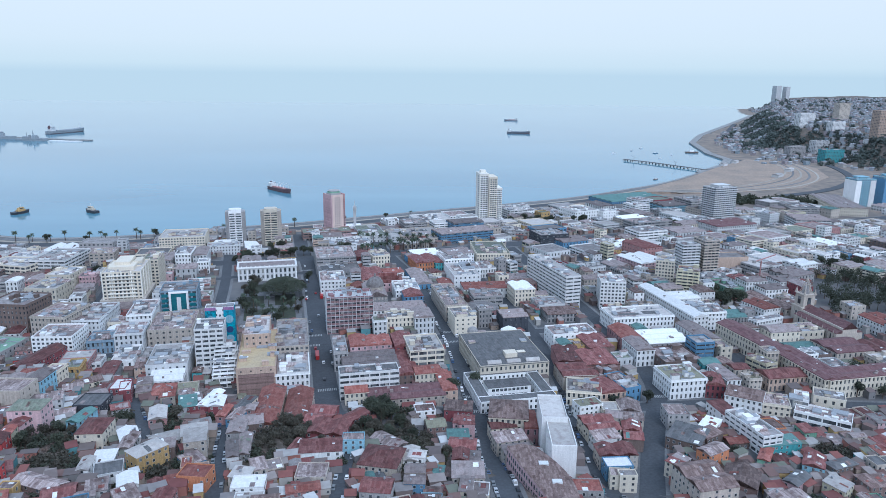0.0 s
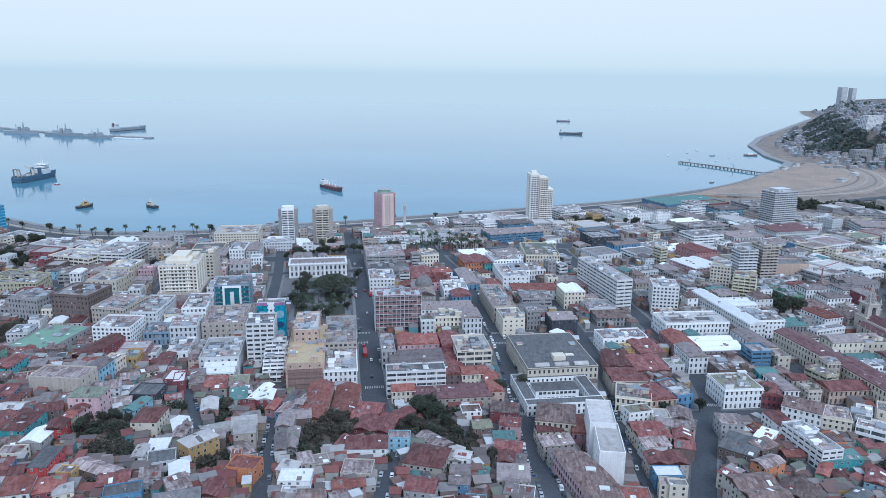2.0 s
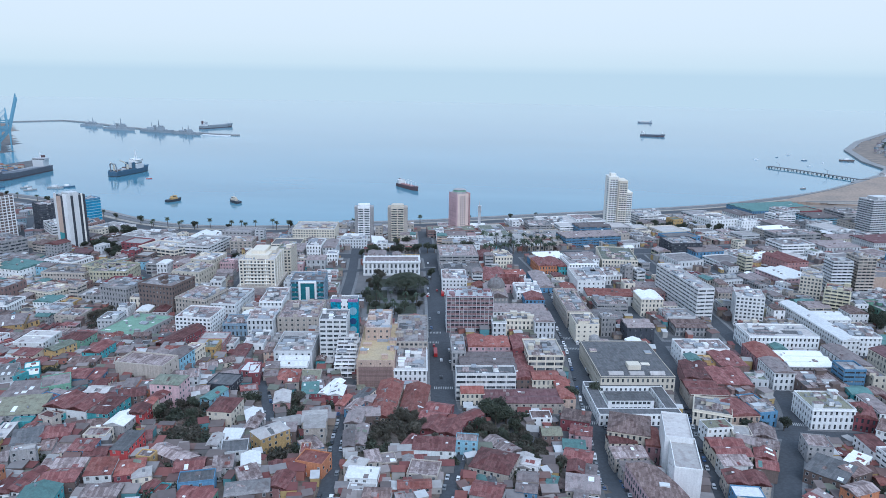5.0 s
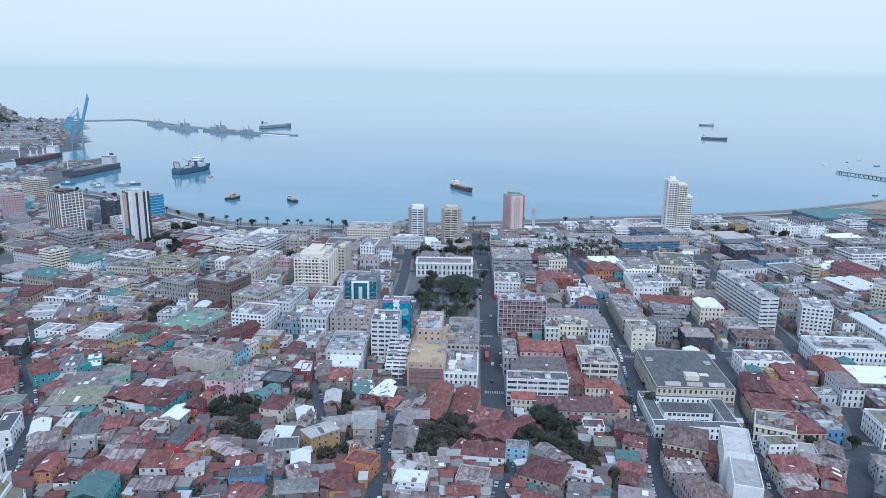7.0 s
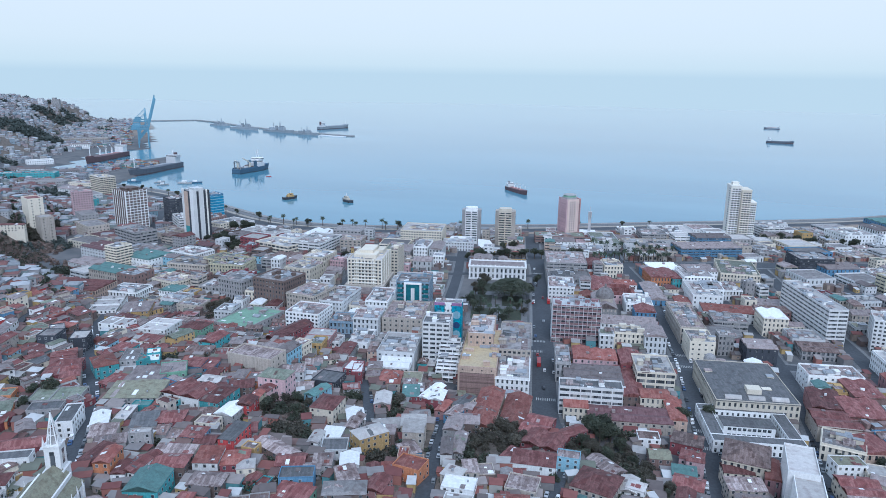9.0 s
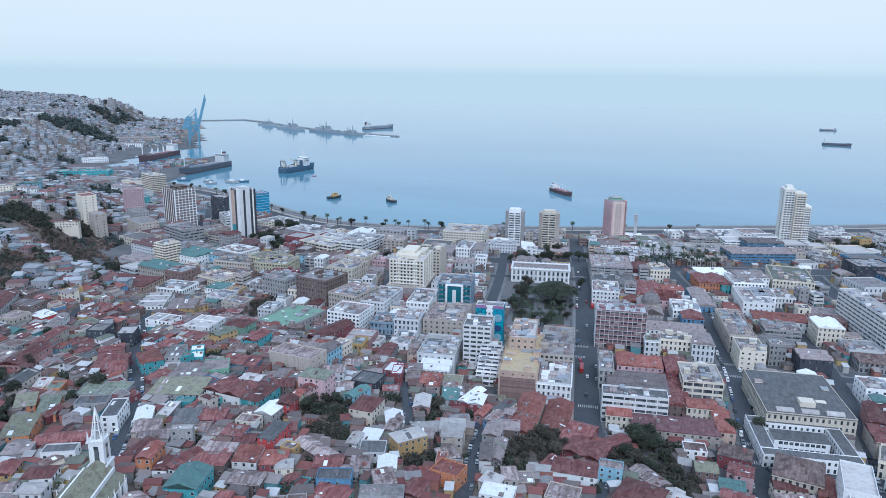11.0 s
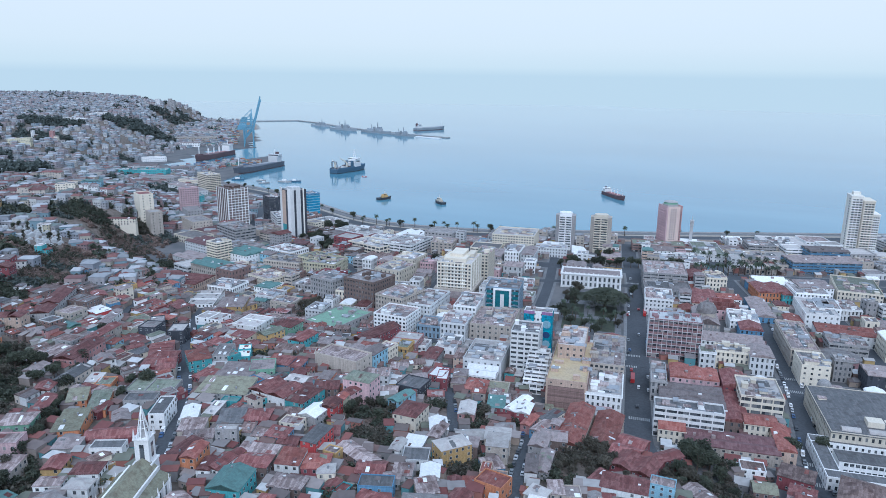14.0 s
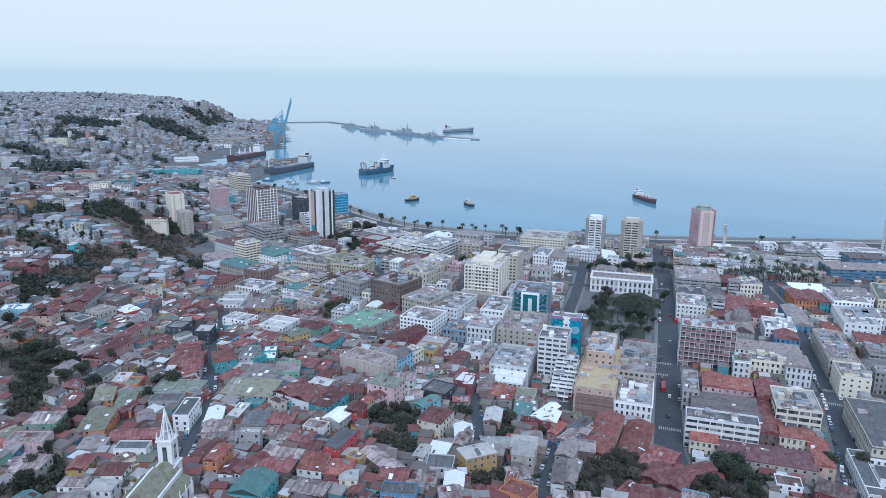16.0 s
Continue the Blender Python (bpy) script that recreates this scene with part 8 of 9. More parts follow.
parked = 0
for rank, (key, (line, width)) in sorted(enumerate(STREETS.items()), key=lambda e: e[1][0] not in ("hill", "lane", "stair", "upper")):
    if key not in ("market", "middle", "main", "east", "lane", "hill", "stair", "cross", "second", "upper", "square"):
        continue
    pts = along(line, 6.4)
    for k in range(1, len(pts) - 1):
        p, d = pts[k], (pts[k + 1] - pts[k - 1]).normalized()
        if not 225 < p.length < 640:
            continue
        for sgn in (-1, 1):
            chance = dict(market=0.85, middle=0.85, lane=0.7, hill=0.55, east=0.6, stair=0.6, upper=0.3).get(key, 0.15)
            if car_rng.random() > chance or parked > 225:
                continue
            nrm = Vector((-d.y, d.x)) * sgn * (width / 2 - 1.0)
            x, y = p.x + nrm.x, p.y + nrm.y
            turn = math.degrees(math.atan2(d.y, d.x)) + (180 if sgn > 0 else 0)
            slope = math.degrees(math.atan2(ground(x + d.x * 2, y + d.y * 2) - ground(x - d.x * 2, y - d.y * 2), 4)) * (-1 if sgn < 0 else 1)
            copy_thing(car_rng.choice(CARS[:3] + CARS[4:]), pose(x, y, ground(p.x, p.y) + 0.12 + 0.012 * rank, 0, slope, turn))
            parked += 1
for x, y, c in ((-113, 600, 3), (-118, 582, 3), (-90, 470, 3), (-80, 445, 0), (-100, 540, 8), (-99, 505, 4), (-128, 640, 0), (-75, 418, 2), (-140, 690, 0)):
    copy_thing(CARS[c], pose(x, y, 8.13, 0, 0, 102))
bus = Shape()
bus.box(-5.5, 5.5, -1.25, 1.25, 0.35, 2.95)
for k, (x, y) in enumerate(((-106, 590), (-86, 455))):
    ob = thing("bus", bus, CARPAINT["red"], pose(x, y, 8.13, 0, 0, 102), "red city bus driving on the main street", "bus")
    q = Shape()
    q.box(-5.3, 5.3, -1.28, 1.28, 1.5, 2.4)
    part("window_band", q, GLASSDARK, ob)
    for a in (-3.4, 3.4):
        for sgn in (-1, 1):
            q = Shape()
            q.box(a - 0.48, a + 0.48, *sorted((sgn * 1.0, sgn * 1.27)), 0, 0.9)
            part("wheel", q, RUBBER, ob)


def crossing(x, y, turn, width):
    for k in range(int(width / 1.1)):
        s = Shape()
        s.box(-width / 2 + k * 1.1, -width / 2 + k * 1.1 + 0.55, -1.7, 1.7, 0.20, 0.335)
        thing("crossing_stripe", s, PAINT, pose(x, y, ground(x, y), 0, 0, turn), "white painted stripe of a zebra crossing", "road marking", "zebra crossing stripes", "structure")


for x, y, t, w in ((-70, 403, 12, 13), (-93, 476, 12, 13), (-95, 496, 12, 13), (6, 506, 12, 9), (9, 486, 10, 9), (20, 395, 5, 9), (22, 376, 5, 9), (-134, 676, 12, 13), (137, 398, 0, 10), (79, 396, 0, 8)):
    crossing(x, y, t, w)


# ---- the port, the moles and the ships ----
def strip(name, pts, width, z0, z1, material, label, category):
    s = Shape()
    n = len(pts)
    vs = []
    for k, p in enumerate(pts):
        a, b = Vector(pts[max(0, k - 1)]), Vector(pts[min(n - 1, k + 1)])
        d = (b - a).normalized() * width / 2
        vs += [(p[0] - d.y, p[1] + d.x, z1), (p[0] + d.y, p[1] - d.x, z1), (p[0] - d.y, p[1] + d.x, z0), (p[0] + d.y, p[1] - d.x, z0)]
    f = []
    for k in range(n - 1):
        a, b = 4 * k, 4 * k + 4
        f += [(a + 1, b + 1, b, a), (a, b, b + 2, a + 2), (a + 3, b + 3, b + 1, a + 1)]
    f += [(0, 2, 3, 1), (4 * n - 4, 4 * n - 3, 4 * n - 1, 4 * n - 2)]
    s.add(vs, f)
    return thing(name, s, material, Matrix(), label, category, kind="structure")


strip("breakwater", [(-2085, 2335), (-1960, 2470), (-1800, 2402), (-1574, 2264), (-1373, 2172), (-1222, 2122), (-1100, 2090), (-1036, 2078)], 16, -4, 3.2, STONE, "long grey concrete breakwater", "breakwater")
strip("mole", [(-1150, 2066), (-1095, 2050), (-1050, 2048)], 12, -4, 2.5, ROOFS["white"], "pale end of the naval mole", "mole")
PIER = [(442, 1707), (488, 1654), (570, 1528), (640, 1560)]
strip("jetty", PIER, 9, 3.2, 4.2, PAVING, "concrete jetty on rows of piles", "jetty")
for k, p in enumerate(along(PIER, 9)):
    for sgn in (-1, 1):
        s = Shape()
        s.cone(p.x + sgn * 3.2, p.y, -4, 3.3, 0.8, 0.8, 6)
        thing("jetty_pile", s, STONE, Matrix(), "concrete pile under the jetty deck", "pile", "piles of the jetty", "structure")
for k in (3, 9, 14):
    p = along(PIER, 16)[min(k, len(along(PIER, 16)) - 1)]
    s = Shape()
    s.cone(0, 0, 0, 7, 0.6, 0.4, 6)
    s.beam((0, 0, 7), (7, 0, 11), 0.35)
    s.beam((0, 0, 7), (-3, 0, 7.5), 0.4)
    thing("jetty_crane", s, STEEL, pose(p.x, p.y, 4.2, 0, 0, 60 * k), "small grey crane on the jetty", "crane")


def hull_shape(ln, bm, z0, z1, flare=0.0, bow=0.22, stern=0.9):
    """A ship's hull from the water to the deck, pointed at its bow (+x)."""
    s = Shape()
    lo, hi = [], []
    for t in (0, 0.08, 0.3, 0.6, 1 - bow, 1 - bow * 0.4, 1):
        half = bm / 2 * (stern + (1 - stern) * min(1, t / 0.08)) if t <= 1 - bow else bm / 2 * (1 - ((t - 1 + bow) / bow) ** 1.8)
        lo.append((ln * (t - 0.5) * (0.97 if t > 0.9 else 1), half * 0.92))
        hi.append((ln * (t - 0.5) + (flare if t > 0.9 else 0), half + 0.02))
    ring_lo = lo + [(x, -y) for x, y in reversed(lo)]
    ring_hi = hi + [(x, -y) for x, y in reversed(hi)]
    n = len(ring_lo)
    up = lambda x: z1 + (z1 - z0) * 0.25 * max(0, x / ln + 0.05) ** 2 * 4
    s.add([(x, y, z0) for x, y in ring_lo] + [(x, y, up(x)) for x, y in ring_hi],
          [tuple(range(n)), tuple(range(2 * n - 1, n - 1, -1))] + [((i + 1) % n, i, i + n, (i + 1) % n + n) for i in range(n)])
    return s


def beamed(*beams):
    s = Shape()
    for b in beams:
        s.beam(*b)
    return s


def freighter(x, y, heading, ln, bm, hull, house_wall, label, gear="crane", name="cargo_ship"):
    z1 = ln * 0.055 + 1.5
    ob = thing(name, hull_shape(ln, bm, -2, z1, ln * 0.02), hull, pose(x, y, 0, 0, 0, heading), label, "ship")
    part("boot_topping", hull_shape(ln * 1.002, bm * 1.01, -2.1, min(1.6, z1 * 0.3), 0), HULLRED, ob, "oxide red waterline band")
    a = -ln * 0.5
    part("deckhouse", boxed(a + ln * 0.06, a + ln * 0.17, -bm * 0.42, bm * 0.42, z1 - 0.3, z1 + ln * 0.075), WALLS[house_wall], ob)
    bridge = part("bridge", boxed(a + ln * 0.07, a + ln * 0.15, -bm * 0.5, bm * 0.5, z1 + ln * 0.075, z1 + ln * 0.1), WALLS[house_wall], ob)
    part("bridge_window", boxed(a + ln * 0.149, a + ln * 0.153, -bm * 0.46, bm * 0.46, z1 + ln * 0.083, z1 + ln * 0.093), GLASS, bridge)
    part("funnel", boxed(a + ln * 0.045, a + ln * 0.075, -bm * 0.12, bm * 0.12, z1 + ln * 0.05, z1 + ln * 0.125), HULLRED, ob)
    part("forecastle", boxed(ln * 0.36, ln * 0.43, -bm * 0.24, bm * 0.24, z1 - 0.3, z1 + ln * 0.03), hull, ob)
    part("mast", beamed(((ln * 0.4, 0, z1), (ln * 0.4, 0, z1 + ln * 0.14), ln * 0.004)), WALLS["white"], ob)
    part("mast", beamed(((a + ln * 0.11, 0, z1 + ln * 0.1), (a + ln * 0.11, 0, z1 + ln * 0.16), ln * 0.004)), WALLS["white"], ob)
    for k in range(4):
        u = -ln * 0.28 + k * ln * 0.15
        part("hatch_cover", boxed(u, u + ln * 0.12, -bm * 0.33, bm * 0.33, z1 - 0.2, z1 + 1.4), WALLS["coral"] if gear == "crane" else STEEL, ob)
        if gear == "crane" and k < 3:
            c = u + ln * 0.135
            part("deck_crane", beamed(((c, 0, z1), (c, 0, z1 + ln * 0.09), ln * 0.008), ((c, 0, z1 + ln * 0.085), (c + ln * 0.1, bm * 0.2, z1 + ln * 0.14), ln * 0.004)), WALLS["white"], ob)
    return ob


def warship(x, y, heading, ln, bm, label):
    z1 = ln * 0.045 + 1
    ob = thing("naval_ship", hull_shape(ln, bm, -2, z1, ln * 0.03, 0.4), NAVY, pose(x, y, 0, 0, 0, heading), label, "ship", "moored naval ships")
    part("forward_house", boxed(ln * 0.02, ln * 0.2, -bm * 0.36, bm * 0.36, z1 - 0.3, z1 + ln * 0.07), NAVY, ob)
    part("bridge", boxed(ln * 0.06, ln * 0.17, -bm * 0.3, bm * 0.3, z1 + ln * 0.07, z1 + ln * 0.1), NAVY, ob)
    part("hangar", boxed(-ln * 0.28, -ln * 0.06, -bm * 0.36, bm * 0.36, z1 - 0.3, z1 + ln * 0.055), NAVY, ob)
    part("funnel", boxed(-ln * 0.1, -ln * 0.03, -bm * 0.14, bm * 0.14, z1, z1 + ln * 0.1), NAVY, ob)
    part("lattice_mast", beamed(((ln * 0.07, -1.5, z1), (ln * 0.06, 0, z1 + ln * 0.22), 0.5), ((ln * 0.07, 1.5, z1), (ln * 0.06, 0, z1 + ln * 0.22), 0.5), ((ln * 0.03, 0, z1), (ln * 0.06, 0, z1 + ln * 0.22), 0.5)), NAVY, ob)
    part("aft_mast", beamed(((-ln * 0.16, 0, z1), (-ln * 0.16, 0, z1 + ln * 0.16), 0.6)), NAVY, ob)
    part("gun_turret", boxed(ln * 0.26, ln * 0.31, -1.8, 1.8, z1, z1 + 3), NAVY, ob)


def tug(x, y, heading, paint, label):
    ob = thing("tugboat", hull_shape(25, 9, -1, 3.4, 1.0, 0.35), HULLBLACK, pose(x, y, 0, 0, 0, heading), label, "tugboat")
    part("deckhouse", boxed(-5, 6, -3, 3, 2.6, 6), WALLS[paint], ob)
    wheelhouse = part("wheelhouse", boxed(0, 5, -2.4, 2.4, 6, 9), WALLS[paint], ob)
    part("wheelhouse_window", boxed(-0.05, 5.05, -2.45, 2.45, 7.2, 8.2), GLASS, wheelhouse)
    part("funnel", boxed(-4, -1.5, -1.3, 1.3, 6, 8.8), WALLS[paint], ob)
    part("mast", beamed(((1, 0, 9), (1, 0, 14), 0.2)), WALLS["white"], ob)


def boat(x, y, heading, ln, label, paint="white"):
    ob = thing("small_boat", hull_shape(ln, ln * 0.28, -0.5, ln * 0.09, 0.3, 0.4), HULLBLUE if paint == "blue" else WALLS[paint], pose(x, y, 0, 0, 0, heading), label, "boat", "small boats")
    part("cabin", boxed(-ln * 0.2, ln * 0.12, -ln * 0.09, ln * 0.09, ln * 0.08, ln * 0.22), WALLS["white"], ob)


freighter(-283, 1209, -48, 70, 13, HULLRED, "white", "red-hulled coaster at anchor with a white deckhouse")
freighter(266, 2501, -12, 80, 14, HULLGREY, "white", "dark grey freighter at anchor far out in the bay", "flat")
freighter(305, 3207, 170, 60, 12, NAVY, "pale", "grey freighter far out in the bay")
freighter(-1024, 1160, 277, 165, 26, HULLGREY, "pale", "dark grey and red bulk carrier at the quay", "flat")
freighter(-1262, 1275, 285, 165, 24, HULLRED, "white", "red bulk carrier with white deck cranes at the quay")
freighter(-1255, 2355, 68, 140, 23, NAVY, "pale", "large grey supply ship at the naval mole", "flat")
for x, y, ln in ((-1690, 2269, 108), (-1506, 2159, 140), (-1341, 2119, 142), (-1207, 2071, 108)):
    warship(x, y, -14, ln, ln * 0.115, "grey naval frigate moored at the mole")
tug(-607, 990, 62, "yellow", "black tugboat with an ochre-yellow superstructure")
tug(-511, 1003, 150, "cream", "black tugboat with a cream superstructure")
def offshore_ship(x, y, heading):
    """A blue working ship with a tall house forward, a working deck aft, cranes and masts."""
    ob = thing("offshore_ship", hull_shape(100, 23, -2, 8.5, 3, 0.28), HULLBLUE, pose(x, y, 0, 0, 0, heading), "blue offshore ship at anchor with cranes and masts", "ship")
    part("boot_topping", hull_shape(100.2, 23.2, -2.1, 1.0, 0, 0.28), HULLBLACK, ob, "black waterline band")
    part("forecastle", boxed(24, 42, -7.5, 7.5, 8, 12.5), HULLBLUE, ob)
    part("deckhouse", boxed(4, 26, -10, 10, 8, 17), WALLS["pale"], ob)
    upper = part("upper_house", boxed(8, 24, -8.5, 8.5, 17, 23), WALLS["white"], ob)
    part("house_window", boxed(7.9, 24.1, -8.6, 8.6, 18.4, 19.6), GLASS, upper)
    bridge = part("bridge", boxed(11, 23, -11.5, 11.5, 23, 26.5), WALLS["white"], ob)
    part("bridge_window", boxed(10.9, 23.1, -11.6, 11.6, 24.2, 25.5), GLASS, bridge)
    for sgn in (-1, 1):
        part("funnel", boxed(-3, 3, *sorted((sgn * 9.5, sgn * 6.2)), 8, 22), HULLBLUE, ob)
        part("bulwark", boxed(-47, 4, *sorted((sgn * 11.4, sgn * 10.8)), 8, 11), HULLBLUE, ob)
        part("stern_frame", beamed(((-44, sgn * 8, 8), (-47, sgn * 6, 24), 0.9), ((-47, sgn * 6, 24), (-47, 0, 24), 0.9)), STEEL, ob)
    part("lattice_mast", beamed(((17, -3, 26), (17, 0, 44), 0.45), ((17, 3, 26), (17, 0, 44), 0.45), ((20, 0, 26), (17, 0, 44), 0.45), ((17, -4, 36), (17, 4, 36), 0.3)), WALLS["white"], ob)
    part("fore_mast", beamed(((34, 0, 12), (34, 0, 27), 0.4)), WALLS["white"], ob)
    for u, v, w in ((-18, -9, 30), (-34, 9, 26)):
        part("deck_crane", beamed(((u, v, 8), (u, v, 20), 1.5), ((u, v, 20), (u - 14, v * 0.3, w), 0.8), ((u, v, 23), (u - 14, v * 0.3, w), 0.25)), WALLS["cream"], ob)
    for u, v, w, h in ((-30, 3, 5, 4), (-22, -3, 4, 5), (-12, 4, 4, 6), (-38, -3, 4, 3), (-8, -5, 3, 4)):
        part("deck_cargo", boxed(u - w, u + w, v - 2.5, v + 2.5, 8, 8 + h), WALLS[("pale", "umber", "grey")[int(w + h) % 3]], ob)


offshore_ship(-852, 1246, 84)
for x, y, a, ln, p in ((-958, 1029, 20, 24, "blue"), (-912, 1042, 60, 18, "grey"), (-888, 1022, 40, 20, "grey"), (-864, 1052, 15, 26, "grey"), (-852, 1066, 25, 24, "blue"), (-777, 1190, 20, 10, "red"), (453, 1870, 10, 12, "white"), (567, 2013, 30, 14, "white"),
                       (568, 1880, 0, 14, "blue"), (599, 1842, 80, 12, "white"), (674, 1903, -5, 34, "umber"), (425, 1390, 40, 14, "umber"), (545, 1760, 20, 10, "white"), (520, 1940, 50, 10, "blue")):
    boat(x, y, a, ln, "small working boat lying in the bay", p)


def gantry(x, y, turn):
    """A ship-to-shore crane with its boom raised."""
    ob = new("container_crane", None)
    ob.matrix_world = pose(x, y, 4, 0, 0, turn)
    tagged(ob, "tall blue container crane with a raised boom", "crane", "container cranes")
    for sx in (-12, 12):
        for sy in (-10, 10):
            part("leg", beamed(((sx, sy, -1), (sx, sy, 46), 1.3)), CRANEBLUE, ob)
        part("portal_beam", beamed(((sx, -10, 14), (sx, 10, 14), 1.2)), CRANEBLUE, ob)
    for sy in (-10, 10):
        part("upper_beam", beamed(((-30, sy * 0.5, 46), (14, sy * 0.5, 46), 1.5)), CRANEBLUE, ob)
        part("brace", beamed(((-12, sy, 16), (12, sy, 44), 0.8)), CRANEBLUE, ob)
        part("boom", beamed(((14, sy * 0.3, 46), (36, sy * 0.3, 122), 1.3)), CRANEBLUE, ob)
        part("apex_mast", beamed(((8, sy * 0.5, 46), (6, 0, 82), 1.1)), CRANEBLUE, ob)
        part("stay", beamed(((6, 0, 81), (-28, sy * 0.5, 47), 0.4)), CRANEBLUE, ob)
    part("machine_house", boxed(-26, -8, -5, 5, 47, 54), CRANEBLUE, ob)


for k, a in enumerate((25, 85, 150, 330, 430)):
    gantry(-1345 - a * 0.664, 1486 + a * 0.748, 41.6)

# stacked containers and quay sheds
CONTAINER = island_material("container_paint", [(0.26, 0.10, 0.09), (0.12, 0.18, 0.28), (0.42, 0.42, 0.42), (0.14, 0.24, 0.22), (0.33, 0.20, 0.13), (0.46, 0.42, 0.36), (0.30, 0.31, 0.33)])
stack, c_rng = Shape(), random.Random(3)
for _ in range(420):
    q = c_rng.random()
    x, y = -1400 - 520 * q + c_rng.uniform(-70, -12), 1500 + 560 * q + c_rng.uniform(-60, 20)
    k = c_rng.randint(1, 4)
    for i in range(k):
        stack.box(x, x + 12.2, y, y + 2.5, 3.5 + 2.6 * i, 6.05 + 2.6 * i)
for _ in range(180):
    x, y = c_rng.uniform(-1185, -1090), c_rng.uniform(1060, 1250)
    for i in range(c_rng.randint(1, 2)):
        stack.box(x, x + 12.2, y, y + 2.5, 3.5 + 2.6 * i, 6.05 + 2.6 * i)
thing("container_stack", stack, CONTAINER, Matrix(), "stacked shipping containers in mixed colours on the quay", "containers", kind="stuff")
for x, y, w, d, t, h, wl, rf in ((-1107, 940, 90, 26, 30, 12, "teal", "pale"), (-1190, 1000, 70, 24, 40, 10, "pale", "zinc"), (-1560, 1500, 120, 30, 40, 10, "beige", "pale"), (-1480, 1400, 60, 26, 40, 10, "white", "zinc"),
                                 (-1110, 1010, 60, 22, 60, 8, "grey", "zinc"), (-1300, 1130, 50, 22, 60, 9, "white", "pale"), (-1010, 900, 50, 24, 20, 12, "grey", "gravel"), (-940, 900, 40, 26, 10, 14, "cream", "pale"),
                                 (-900, 840, 44, 24, -10, 13, "white", "zinc"), (-830, 800, 40, 26, -25, 15, "pale", "gravel"), (-760, 830, 46, 24, -25, 10, "grey", "zinc"), (-700, 840, 40, 22, -25, 8, "white", "pale"),
                                 (-790, 760, 30, 22, -30, 16, "teal", "gravel"), (-1750, 1700, 90, 30, 45, 9, "pale", "zinc"), (-720, 690, 30, 20, -30, 14, "grey", "gravel"), (-660, 640, 40, 24, -25, 15, "beige", "gravel")):
    block(x, y, w, d, t, h, "low", wl, rf, simple=True)

# ---- big houses on the far slopes ----
for x, y, w, d, t, h, wl, rf, fm, lb in (
    (-818, 530, 46, 18, 40, 12, "beige", "rust", "hip", "long villa with a dark red hipped roof on the hill"),
    (-803, 572, 22, 16, 40, 14, "cream", "gravel", "flat", "cream three-storey mansion on the hillside"),
    (-786, 590, 20, 14, 40, 13, "white", "zinc", "hip", "white mansion with a grey hipped roof"),
    (-826, 624, 24, 14, 40, 12, "sky", "aqua", "gable", "pale mansion with a sea-green roof"),
    (-765, 600, 16, 12, 40, 12, "white", "rust", "hip", "white villa with a red roof"),
    (-1420, 900, 66, 14, 30, 15, "lemon", "pale", "flat", "long yellow-green housing block on the hill"),
    (-1442, 990, 22, 16, 35, 24, "coral", "pale", "flat", "pink apartment block on the far slope"),
    (-1500, 985, 18, 14, 35, 22, "white", "pale", "flat", "white apartment block on the far slope"),
    (-1038, 604, 34, 16, 35, 20, "pale", "zinc", "hip", "large pale tenement on the hill"),
    (-552, 338, 20, 12, 30, 9, "maroon", "zinc", "hip", "dark red boarding house on the hillside"),
    (-578, 384, 16, 12, 30, 8, "white", "pale", "flat", "small white house on the slope"),
    (-660, 440, 16, 10, 35, 9, "white", "pale", "hip", "white mausoleum with columns in the cemetery"),
    (-690, 545, 60, 9, 30, 8, "cream", "rust", "gable", "long cream row at the top of the bluff"),
    (-789, 466, 26, 14, 30, 10, "yellow", "rust", "hip", "orange-yellow house on the hill"),
    (-2190, 1990, 34, 24, 30, 40, "grey", "pale", "flat", "tall grey apartment tower on the headland"),
    (-2230, 1960, 24, 24, 30, 26, "pale", "pale", "flat", "pale apartment block on the headland"),
    (-1830, 1395, 70, 18, 35, 10, "white", "pale", "flat", "long white school on the ridge"),
    (-1745, 1260, 90, 14, 35, 7, "white", "pale", "flat", "long white building along the ridge"),
    (-880, 500, 24, 16, 35, 12, "grey", "zinc", "hip", "grey villa with a zinc roof"),
    (-930, 640, 26, 16, 40, 13, "beige", "rust", "hip", "beige villa with a rusted roof"),
):
    house(x, y, w, d, t, h, wl, rf, fm, lb)
for x, y, w, d, t, h, wl, rf, lb in (
    (1012, 2010, 30, 20, 20, 40, "white", "pale", "white apartment block on the eastern hill"), (1250, 2240, 40, 26, 15, 54, "beige", "pale", "tall beige twin apartment tower"),
    (1030, 1670, 34, 26, 10, 66, "peach", "pale", "tall peach-coloured apartment tower"), (905, 1640, 52, 24, 15, 30, "teal", "pale", "teal glass office below the bluff"),
    (880, 1760, 50, 20, 20, 26, "grey", "pale", "grey apartment slab below the bluff"), (960, 1800, 46, 20, 20, 28, "pale", "pale", "pale apartment slab on the slope"),
    (1040, 1880, 44, 20, 20, 26, "white", "pale", "white apartment slab on the slope"), (1150, 2250, 44, 24, 20, 30, "white", "pale", "white apartment block on the ridge"),
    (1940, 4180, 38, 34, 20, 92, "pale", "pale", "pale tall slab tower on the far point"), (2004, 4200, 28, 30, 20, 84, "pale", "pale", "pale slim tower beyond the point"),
):
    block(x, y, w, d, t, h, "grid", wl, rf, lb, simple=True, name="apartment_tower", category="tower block")

